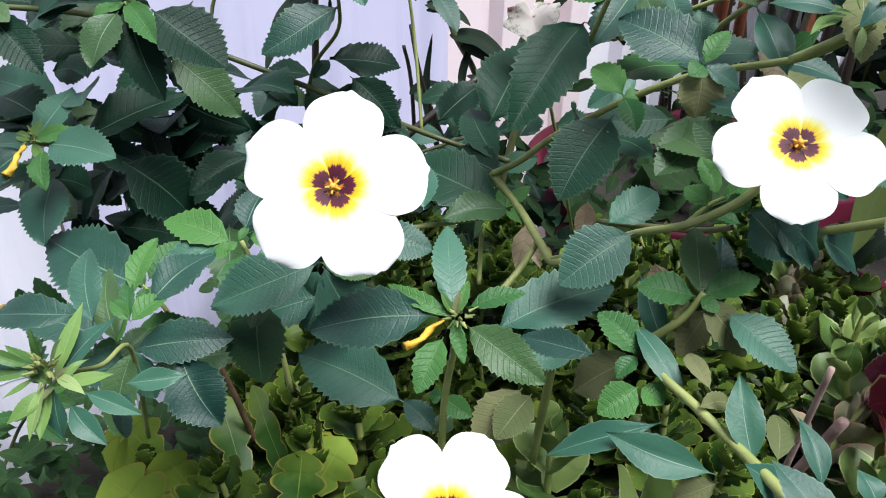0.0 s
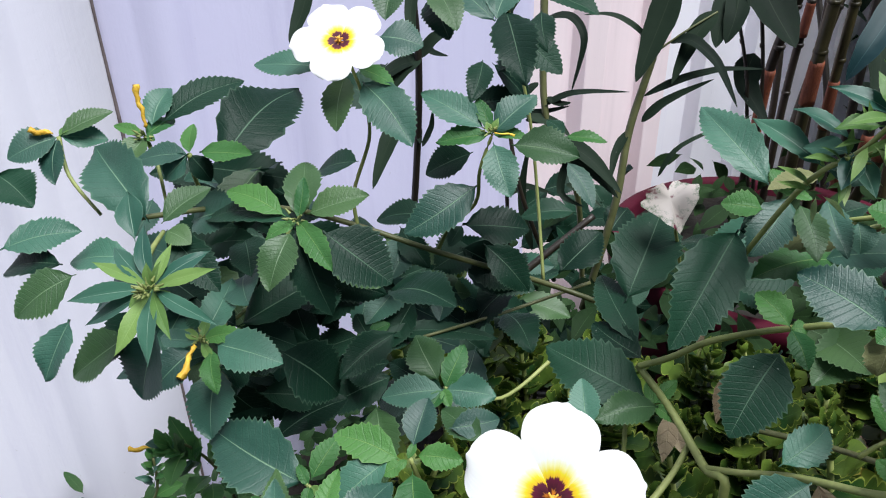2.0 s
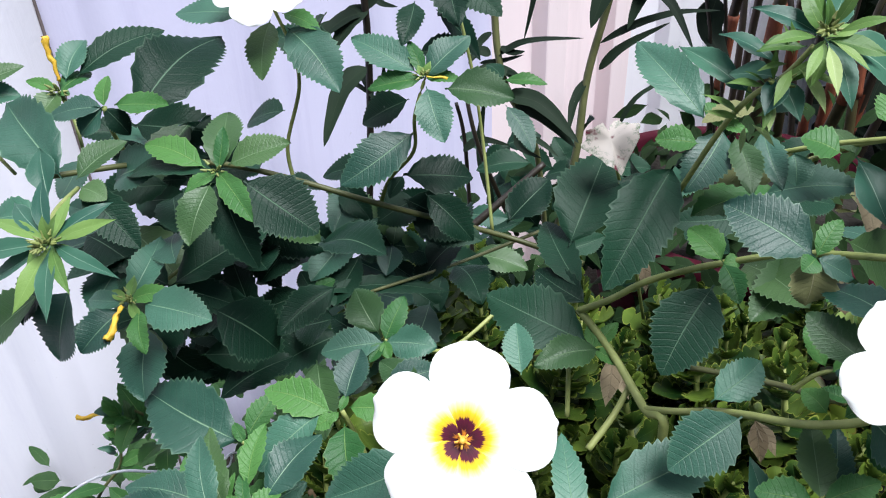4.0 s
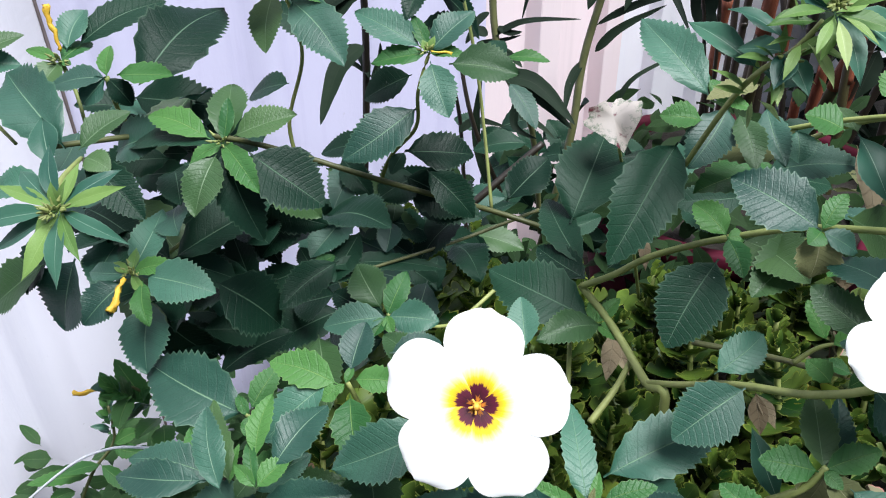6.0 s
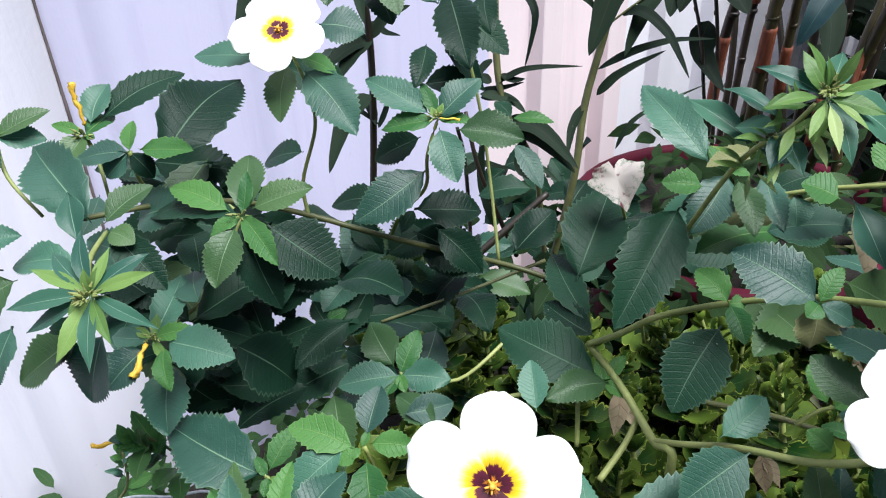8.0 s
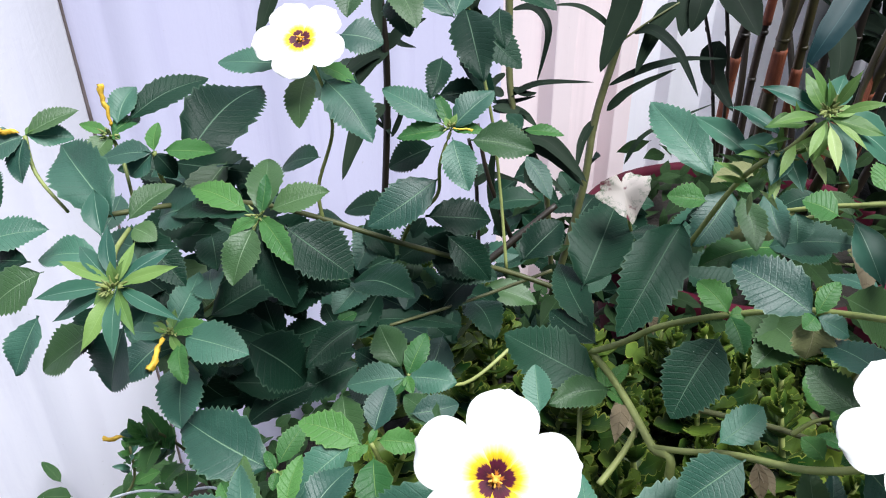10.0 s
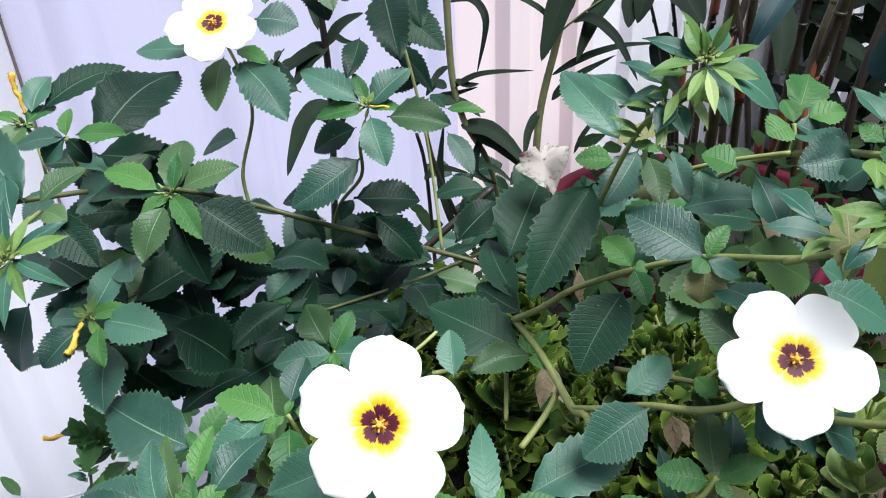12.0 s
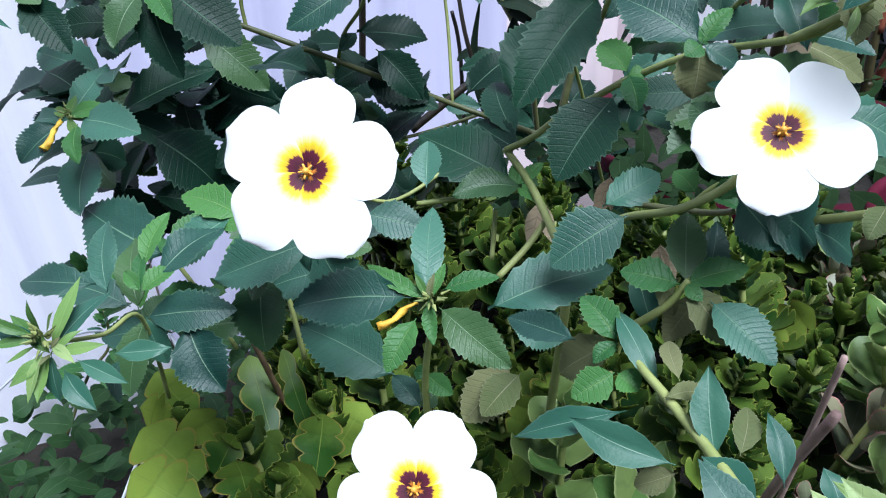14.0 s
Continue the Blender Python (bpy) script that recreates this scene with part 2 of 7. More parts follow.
FENCE_SUNLIT = fence_material((0.96, 0.94, 0.99), (0.90, 0.88, 0.97), (0.72, 0.70, 0.84))
# Pink tint paints in warm light bounced onto the fence.
FENCE_BOUNCE = fence_material((0.97, 0.83, 0.86), (0.92, 0.78, 0.81), (0.72, 0.61, 0.64))

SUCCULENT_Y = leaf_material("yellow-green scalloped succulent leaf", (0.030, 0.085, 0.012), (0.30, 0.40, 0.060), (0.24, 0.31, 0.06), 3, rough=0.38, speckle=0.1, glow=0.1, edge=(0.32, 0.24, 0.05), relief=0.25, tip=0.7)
JADE = leaf_material("round pale-edged succulent leaf", (0.07, 0.15, 0.035), (0.25, 0.33, 0.10), (0.16, 0.25, 0.06), 2, rough=0.36, speckle=0.1, glow=0.15, edge=(0.46, 0.52, 0.22), relief=0.1)
BLUSH = leaf_material("pink-edged grey succulent leaf", (0.10, 0.13, 0.07), (0.22, 0.20, 0.12), (0.22, 0.22, 0.14), 2, rough=0.4, speckle=0.1, glow=0.1, edge=(0.45, 0.16, 0.17), relief=0.1)
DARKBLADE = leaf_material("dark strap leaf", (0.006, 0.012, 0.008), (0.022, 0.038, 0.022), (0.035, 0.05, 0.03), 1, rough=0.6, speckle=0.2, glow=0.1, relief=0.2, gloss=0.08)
REED = leaf_material("broad bamboo blade", (0.024, 0.042, 0.012), (0.085, 0.112, 0.032), (0.08, 0.11, 0.045), 1, rough=0.55, speckle=0.2, glow=0.2, relief=0.2, gloss=0.10)
COLEUS = leaf_material("maroon coleus leaf with cream edge", (0.10, 0.006, 0.020), (0.20, 0.012, 0.040), (0.26, 0.03, 0.07), 7, rough=0.5, speckle=0.0, glow=0.2, edge=(0.50, 0.42, 0.12), relief=0.3)
MAGENTA = leaf_material("magenta coleus leaf", (0.20, 0.020, 0.14), (0.46, 0.09, 0.33), (0.55, 0.16, 0.42), 9, rough=0.45, speckle=0.2, glow=0.2, relief=0.6)
PLUM = leaf_material("dark plum coleus leaf", (0.020, 0.003, 0.016), (0.075, 0.010, 0.060), (0.12, 0.02, 0.10), 8, rough=0.5, speckle=0.0, glow=0.15, relief=0.4)
CALADIUM = mottled_material("white and pink caladium leaf with green mottling")
CANE = plain_material("olive-brown bamboo cane", (0.022, 0.018, 0.008), (0.105, 0.090, 0.034), 25.0, 0.4, 0.0008, stretch=(4.0, 4.0, 0.6))
# Darker twin of CANE; its colour stands for the clump's shade.
DARKCANE = plain_material("cane with shade in its colour", (0.008, 0.006, 0.004), (0.035, 0.024, 0.014), 25.0, 0.5, 0.0008, stretch=(4.0, 4.0, 0.6))
SHEATH = plain_material("orange-brown cane sheath", (0.09, 0.020, 0.010), (0.29, 0.082, 0.032), 22.0, 0.65, 0.0018, stretch=(9.0, 9.0, 0.7))
STALK = plain_material("olive-green stalk", (0.075, 0.085, 0.028), (0.20, 0.20, 0.085), 40.0, 0.5, 0.0006)
# Lighter bamboo blade: sunshine is painted into this green.
GREENBLADE = leaf_material("broad green blade with sunlight in its colour", (0.055, 0.115, 0.028), (0.17, 0.26, 0.065), (0.20, 0.30, 0.10), 1, rough=0.45, speckle=0.2, glow=0.3, relief=0.2)
BLUEBLADE = leaf_material("dark bluish broad blade", (0.010, 0.034, 0.038), (0.042, 0.095, 0.100), (0.06, 0.12, 0.12), 1, rough=0.45, speckle=0.2, glow=0.15, relief=0.2)
TWIG = plain_material("bare pinkish-grey twig", (0.24, 0.15, 0.13), (0.42, 0.30, 0.26), 90.0, 0.75, 0.001)
WIRE = plain_material("white plastic-coated wire", (0.62, 0.64, 0.70), (0.74, 0.75, 0.80), 40.0, 0.35)
POT = plain_material("maroon plastic pot", (0.060, 0.005, 0.015), (0.110, 0.009, 0.027), 14.0, 0.7, 0.0006, gloss=0.15)
TROUGH = plain_material("black plastic trough", (0.012, 0.012, 0.013), (0.03, 0.03, 0.032), 20.0, 0.45, 0.0006)
BLOOM = plain_material("small pink bloom", (0.60, 0.02, 0.16), (0.75, 0.05, 0.25), 90.0, 0.5)

BUD = plain_material("yellow-green bud", (0.11, 0.15, 0.035), (0.33, 0.34, 0.12), 200.0, 0.6)
# Hedge and undergrowth leaves, their shade put into a near-black green.
HEDGE = leaf_material("hedge leaf with shade in its colour", (0.006, 0.016, 0.006), (0.026, 0.054, 0.018), (0.04, 0.08, 0.03), 6, rough=0.6, speckle=0.0, glow=0.12, relief=0.2, gloss=0.06)

COVER = leaf_material("ground cover leaf", (0.026, 0.066, 0.022), (0.105, 0.165, 0.060), (0.12, 0.19, 0.08), 4, rough=0.55, speckle=0.1, glow=0.2, relief=0.2, gloss=0.12)

# ---- shapes ----
def mesh_from(name, verts, faces, material, uvs=None, smooth=True):
    me = bpy.data.meshes.new(name)
    me.from_pydata([tuple(v) for v in verts], [], faces)
    me.materials.append(material)
    if uvs is not None:
        layer = me.uv_layers.new(name="blade")
        for loop in me.loops:
            layer.data[loop.index].uv = uvs[loop.vertex_index]
    if smooth:
        for p in me.polygons:
            p.use_smooth = True
    return me


def thing(name, at, label, category, group="", kind=""):
    ob = new(name)
    ob.empty_display_size = 0.02
    ob.location = at
    return tagged(ob, label, category, group, kind)


def attach(ob, parent):
    """Parents ob, whose mesh lies in world metres, without moving it."""
    ob.parent = parent
    if parent.data is None:
        ob.matrix_parent_inverse = Matrix.Translation(-parent.location)
    return ob


def part(name, me, parent, label=""):
    return tagged(attach(new(name, me), parent), label)


FACING = Vector((0.0, -0.55, 0.83))
OUTLINE = {"ovate": (0.90, 0.74), "narrow": (0.92, 1.12), "round": (0.75, 0.62)}


def blade(base, tip, width, roll=0.0, teeth=12, form="ovate", arch=0.07, fold=0.16, depth=0.13, quilt=0.05, stalk=0.06, twist=0.0, wave=0.0, bow=0.0, slant=0.85):
    """A toothed leaf blade from base to tip, its side veins slanting forward: vertices, faces and (across, along) coordinates."""
    base, tip = Vector(base), Vector(tip)
    a = tip - base
    length = a.length
    a.normalize()
    n = FACING - FACING.dot(a) * a
    if n.length < 0.05:
        n = Vector((1, 0, 0)) - a.x * a
    n.normalize()
    n = Matrix.Rotation(radians(roll), 3, a) @ n
    peak, power = OUTLINE[form]
    slim = 0.5 * width / (length * (1 - stalk))
    slant = min(slant, 0.20 / slim)
    cols = (-1.0, -0.66, -0.3, 0.0, 0.3, 0.66, 1.0)
    verts, uvs, faces = [], [], []
    rows = [-1.0, -0.02] + [k / (2 * teeth) for k in range(0, 2 * teeth + 1)]
    for i, w in enumerate(rows):
        k = i - 2
        notch = k >= 0 and k % 2 == 1
        x, steep = 0.0, max(0.05, slant * min(1.0, w / 0.3))
        if w > 0:
            for _ in range(7):
                y = min(1.0, w + steep * x)
                x = 0.5 * (x + slim * max(0.0, math.sin(math.pi * y ** peak)) ** (power + 0.6 * max(0.0, 0.3 - y)))
            x = min(x, 0.9 * (1 - w) / steep)
        x = max(x * (1 - depth if notch else 1.0), 0.03 * slim if w < 0.5 else 0.001)
        v = max(0.0, stalk + (1 - stalk) * w) if w >= 0 else (0.0 if w < -0.5 else stalk * 0.96)
        w = max(0.0, w)
        turn = Matrix.Rotation(radians(twist) * v, 3, a)
        s, up = turn @ a.cross(n), turn @ n
        half = x * length * (1 - stalk)
        for u in cols:
            bulge = quilt * width * (1.0 if notch else -0.6) * (1 - abs(abs(u) - 0.5) * 2) * math.sin(math.pi * w) * 0.5
            y = min(1.0, v + (1 - stalk) * steep * x * abs(u) ** 1.12)
            p = base + a * length * y + s * (u * half) + up * (arch * length * math.sin(math.pi * y) + fold * abs(u) * half + bulge - arch * 0.9 * abs(u) ** 2 * half + wave * width * u * u * math.sin(9.0 * y + 3.0 * u + 60 * wave)) + s * (bow * length * math.sin(math.pi * y))
            verts.append(p)
            uvs.append((u * 0.5 + 0.5, w))
    c = len(cols)
    for i in range(len(rows) - 1):
        for j in range(c - 1):
            q = i * c + j
            faces.append((q, q + 1, q + c + 1, q + c))
    return verts, faces, uvs


LEAF_KINDS = {
    "m": (MATURE, 13, "ovate", ""), "d": (DEEP, 13, "ovate", "dusty dark green leaf, shade put into its colour"), "y": (YOUNG, 8, "ovate", "young bright green leaf"),
    "n": (NARROW, 10, "narrow", "narrow blue-green leaf"), "p": (PALE, 10, "ovate", "fading pale leaf"), "t": (DRY, 8, "narrow", "dry tan leaf"), "w": (SUNPALE, 9, "narrow", "yellow-green young leaf paled by painted sunlight"), "g": (TIP, 9, "narrow", "young narrow bright green leaf"),
}


def leaf(parent, base, tip, width, kind="m", roll=0.0, arch=None):
    material, teeth, form, label = LEAF_KINDS[kind]
    if kind == "m" and random.random() < 0.34:
        material = OLIVE
    length = (Vector(tip) - Vector(base)).length
    if arch is None:
        arch = random.uniform(0.03, 0.10)
    v, f, uv = blade(base, tip, width * (1.0 if kind in "md" else 0.95), roll + random.uniform(-8, 8), teeth, form, arch, random.uniform(0.14, 0.40), (0.14 if kind == "y" else 0.125) if form == "ovate" else 0.05,
                     random.uniform(0.030, 0.055) if kind in "yg" else random.uniform(0.014, 0.032), 0.05, random.uniform(-16, 16),
                     random.uniform(-0.07, 0.07), random.uniform(-0.045, 0.045))
    return part("leaf", mesh_from("leaf", v, f, material, uv), parent, label)


def tube(points, r0, r1, sides=7, steps=6):
    """A tapered round stem along a smooth line through the points."""
    pts = [Vector(p) for p in points]
    line = []
    for i in range(len(pts) - 1):
        p0, p1, p2, p3 = pts[max(i - 1, 0)], pts[i], pts[i + 1], pts[min(i + 2, len(pts) - 1)]
        for k in range(steps):
            t = k / steps
            line.append(0.5 * ((2 * p1) + (p2 - p0) * t + (2 * p0 - 5 * p1 + 4 * p2 - p3) * t * t + (3 * p1 - p0 - 3 * p2 + p3) * t ** 3))
    line.append(pts[-1])
    verts, faces = [], []
    for i, p in enumerate(line):
        d = (line[min(i + 1, len(line) - 1)] - line[max(i - 1, 0)]).normalized()
        s = d.cross(Vector((0.31, 0.2, 0.93))).normalized()
        u = d.cross(s)
        r = r0 + (r1 - r0) * i / (len(line) - 1)
        for k in range(sides):
            ang = 2 * math.pi * k / sides
            verts.append(p + (s * math.cos(ang) + u * math.sin(ang)) * r)
    for i in range(len(line) - 1):
        for k in range(sides):
            q, w = i * sides + k, i * sides + (k + 1) % sides
            faces.append((q, w, w + sides, q + sides))
    faces.append(tuple(range(sides))[::-1])
    faces.append(tuple(range(len(verts) - sides, len(verts))))
    return verts, faces


def stem(parent, points, r0=0.002, r1=0.0015, material=None, name="branch", label=""):
    v, f = tube(points, r0, r1)
    return part(name, mesh_from(name, v, f, material or STEM), parent, label)


def frame_for(normal, spin):
    z = Vector(normal).normalized()
    x = Vector((1, 0, 0)) - z.x * z
    x.normalize()
    y = z.cross(x)
    return Matrix((x, y, z)).transposed() @ Matrix.Rotation(radians(spin), 3, "Z")


def flower(parent, at, normal, radius, spin=0.0, cup=0.16):
    """Five broad overlapping petals round a dark throat, with a star of stamens."""
    at = Vector(at)
    m = frame_for(normal, spin)
    v, f = tube([at - m @ Vector((0, 0, 0.016)), at - m @ Vector((0, 0, 0.007)), at - m @ Vector((0, 0, 0.0015))], 0.0020, 0.0016, 10, 3)
    calyx = part("flower", mesh_from("flower", v, f, STEM), parent, "open white flower with yellow ring and maroon throat")
    nv, nu = 16, 10
    for k in range(5):
        turn = Matrix.Rotation(2 * math.pi * k / 5, 3, "Z")
        verts, uvs, faces = [], [], []
        lop = random.uniform(-0.03, 0.03)
        long = random.uniform(0.96, 1.03)
        for i in range(nv + 1):
            t = 0.988 * (1 - (1 - i / nv) ** 1.6)
            for j in range(nu + 1):
                u = 2 * j / nu - 1
                x = t / 0.56
                half = radius * (0.415 * x ** 0.72 if x < 1 else 0.415 * max(0.0, 1 + 0.22 * (t - 0.56) - 1.10 * ((t - 0.56) / 0.44) ** 3.2) ** 0.5)
                y = radius * long * (0.03 + 0.97 * t) * (1 - 0.04 * u * u + 0.010 * math.sin(6 * u + k * 2) * t + lop * u * t)
                h = radius * (cup * t - 0.75 * cup * t ** 3) + 0.0002 * u + 0.016 * radius * math.sin(3 * u + k) * (1 - u * u) * t * t - 0.04 * radius * u * u * t
                p = turn @ Vector((half * u, y, h))
                verts.append(at + m @ p)
                uvs.append((u * 0.5 + 0.5, t))
        for i in range(nv):
            for j in range(nu):
                q = i * (nu + 1) + j
                faces.append((q, q + 1, q + nu + 2, q + nu + 1))
        part("petal", mesh_from("petal", verts, faces, PETAL, uvs), calyx)
    for k in range(5):
        ang = 2 * math.pi * (k + 0.5) / 5
        d = Vector((math.sin(ang), math.cos(ang), 0))
        v, f = tube([at + m @ (d * 0.0002 + Vector((0, 0, 0.0008))), at + m @ (d * radius * 0.04 + Vector((0, 0, 0.002))), at + m @ (d * radius * 0.085 + Vector((0, 0, 0.0022)))], 0.0005, 0.00035, 6, 3)
        part("stamen", mesh_from("stamen", v, f, STAMEN), calyx)
    v, f = tube([at + m @ Vector((0, 0, 0.0005)), at + m @ Vector((0, 0, 0.002)), at + m @ Vector((0, 0, 0.0034))], 0.0016, 0.0008, 8, 3)
    part("pistil", mesh_from("pistil", v, f, STAMEN), calyx)
    return calyx


def wilted(parent, base, tip, width=0.006):
    """A spent, rolled-up flower hanging out of its calyx."""
    base, tip = Vector(base), Vector(tip)
    d = tip - base
    side = d.cross(Vector((0, -0.5, 0.8))).normalized()
    v, f = tube([base, base + d * 0.35 + side * width * 0.1, base + d * 0.7 - side * width * 0.12, tip + side * width * 0.1], width * 0.14, width * 0.30, 7, 4)
    v = [p + side * width * 0.09 * math.sin(p.z * 2300) + d.normalized() * width * 0.12 * math.sin(p.x * 2700 + p.y * 1900) for p in v]
    return part("wilted_flower", mesh_from("wilted_flower", v, f, WILT), parent, "rolled-up wilted yellow flower")


def strap(parent, points, width, material, name="leaf", label="", fold=0.25, lean=(0.0, -0.55, 0.83)):
    """A long grass-like blade along a curved line, folded along its middle and tapering to a point."""
    pts = [Vector(p) for p in points]
    line = []
    for i in range(len(pts) - 1):
        p0, p1, p2, p3 = pts[max(i - 1, 0)], pts[i], pts[i + 1], pts[min(i + 2, len(pts) - 1)]
        for k in range(6):
            t = k / 6
            line.append(0.5 * ((2 * p1) + (p2 - p0) * t + (2 * p0 - 5 * p1 + 4 * p2 - p3) * t * t + (3 * p1 - p0 - 3 * p2 + p3) * t ** 3))
    line.append(pts[-1])
    verts, uvs, faces = [], [], []
    cols = (-1, -0.5, 0, 0.5, 1)
    for i, p in enumerate(line):
        v = i / (len(line) - 1)
        d = (line[min(i + 1, len(line) - 1)] - line[max(i - 1, 0)]).normalized()
        n = Vector(lean) - Vector(lean).dot(d) * d
        n.normalize()
        s = d.cross(n)
        half = 0.5 * width * max(0.02, min(1.0, (v / 0.22) ** 0.7)) * max(0.0, 1 - max(0.0, (v - 0.35) / 0.65) ** 1.7) + 0.0002
        for u in cols:
            verts.append(p + s * (u * half * (1 + 0.04 * math.sin(23 * v + u))) + n * (fold * abs(u) * half))
            uvs.append((u * 0.5 + 0.5, v))
    for i in range(len(line) - 1):
        for j in range(4):
            q = i * 5 + j
            faces.append((q, q + 1, q + 6, q + 5))
    return part(name, mesh_from(name, verts, faces, material, uvs), parent, label)


def local_blade(length, width, scallops, depth, cupped, material):
    """A fleshy scalloped leaf along +y from the origin, with a rounded underside."""
    rows, cols = 5 * scallops, (-1.0, -0.6, 0.0, 0.6, 1.0)
    verts, uvs, faces = [], [], []
    for under in (0, 1):
        for i in range(rows + 1):
            v = i / rows
            half = 0.5 * width * max(0.0, math.sin(math.pi * (0.06 + 0.93 * v ** 1.35))) ** 0.62
            half *= 1 - depth * (1 - abs(math.sin(math.pi * scallops * v)) ** 0.7) * min(1, v * 2.5)
            for u in cols:
                z = cupped * length * (v ** 2 * 0.5 + 0.55 * (u * half / length) ** 2 * 4) + 0.05 * length * math.sin(5.0 * v + 20 * cupped) * v + 0.10 * half * u * math.sin(8.0 * v + 9 * cupped) - under * 0.0016 * (1 - u * u) - 0.0001 * under
                verts.append((u * half, length * v, z))
                uvs.append((u * 0.5 + 0.5, v))
    n, c = (rows + 1) * 5, 5
    for under in (0, 1):
        for i in range(rows):
            for j in range(4):
                q = under * n + i * c + j
                quad = (q, q + 1, q + c + 1, q + c)
                faces.append(quad if not under else quad[::-1])
    return mesh_from("leaf", verts, faces, material, uvs)


def rosette(label, group, leaves, pairs, height, flat, spread=1.0):
    """A short succulent shoot: crossed pairs of fleshy leaves round a stem. Built once at the origin."""
    root = thing("succulent_rosette", (0, 0, 0), label, "succulent", group)
    v, f = tube([(0, 0, -0.03), (0.002, 0.001, height * 0.5), (0, 0, height)], 0.0028, 0.0018, 6, 3)
    part("stem", mesh_from("stem", v, f, STEM), root)
    for k in range(pairs):
        t = k / (pairs - 1)
        size = (1.12 - 0.72 * t) * spread
        for side in (0, 1):
            ob = part("leaf", random.choice(leaves), root)
            ang = 90 * k + 180 * side + random.uniform(-16, 16)
            tilt = flat + (74 - flat) * t ** 1.3 + random.uniform(-9, 9)
            ob.matrix_basis = pose(0, 0, height * (0.35 + 0.65 * t), 0, 0, ang) @ pose(0, 0.0015, 0, tilt, random.uniform(-10, 10), 0) @ Matrix.Scale(size * random.uniform(0.88, 1.1), 4)
    return root


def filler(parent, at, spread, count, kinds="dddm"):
    """Leaves hanging inside the shrub; kind d has the shade put into its colour."""
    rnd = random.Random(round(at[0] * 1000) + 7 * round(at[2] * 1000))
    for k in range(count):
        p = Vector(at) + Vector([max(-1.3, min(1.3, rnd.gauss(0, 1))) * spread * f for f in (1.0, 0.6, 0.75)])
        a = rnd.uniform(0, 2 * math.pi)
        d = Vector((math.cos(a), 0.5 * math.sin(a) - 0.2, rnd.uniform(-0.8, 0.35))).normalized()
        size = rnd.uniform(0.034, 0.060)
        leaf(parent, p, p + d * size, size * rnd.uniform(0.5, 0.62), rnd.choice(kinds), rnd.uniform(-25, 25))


def buds(parent, at, count):
    """Small pointed green-yellow buds crowded in the heart of a shoot."""
    at = Vector(at)
    for k in range(count * 2):
        d = Vector((random.uniform(-1, 1), random.uniform(-1.0, 0.2), random.uniform(-0.2, 1))).normalized()
        p = at + d * random.uniform(0.001, 0.005)
        q = p + d * random.uniform(0.0016, 0.0036)
        r = random.uniform(0.0005, 0.0010)
        v, f = tube([p, p.lerp(q, 0.45), q], r, r * 0.25, 6, 3)
        part("bud", mesh_from("bud", v, f, BUD if k % 3 else STEM), parent)


def tuft(parent, at, count, size):
    """Slender young leaves crowded round the heart of a shoot."""
    for k in range(count):
        a = 2.4 * k + random.uniform(-0.4, 0.4)
        d = Vector((math.cos(a), -0.35 + 0.3 * math.sin(a), 0.25 + 0.8 * math.sin(a))).normalized()
        long = size * random.uniform(0.65, 1.2)
        p = Vector(at) + d * 0.003
        leaf(parent, p, p + d * long, long * random.uniform(0.20, 0.28), "ggw"[k % 3])

# ---- ground and fence ----
GROUND = 0.20


def ground_sheet():
    verts, faces = [], []
    xs = [-60, -12, -3] + [-1.4 + 0.07 * i for i in range(44)] + [3.5, 12, 60]
    ys = [-60, -12, -3] + [-0.6 + 0.07 * i for i in range(44)] + [5, 14, 60]
    for y in ys:
        for x in xs:
            near = abs(x) < 2.5 and abs(y) < 3.5
            verts.append((x, y, GROUND + (0.025 * noise.noise((x * 7, y * 7, 0)) if near else -0.01)))
    w = len(xs)
    for i in range(len(ys) - 1):
        for j in range(w - 1):
            faces.append((i * w + j, i * w + j + 1, (i + 1) * w + j + 1, (i + 1) * w + j))
    return tagged(new("ground", mesh_from("ground", verts, faces, SOIL)), "dark damp garden soil", "soil", kind="structure")


ground_sheet()

SEAM = Vector((-0.447, 0.848, 0.0))
ALONG = Vector((0.637, 0.771, 0.0)).normalized()
OUT = Vector((ALONG.y, -ALONG.x, 0.0))
PITCH = 0.166


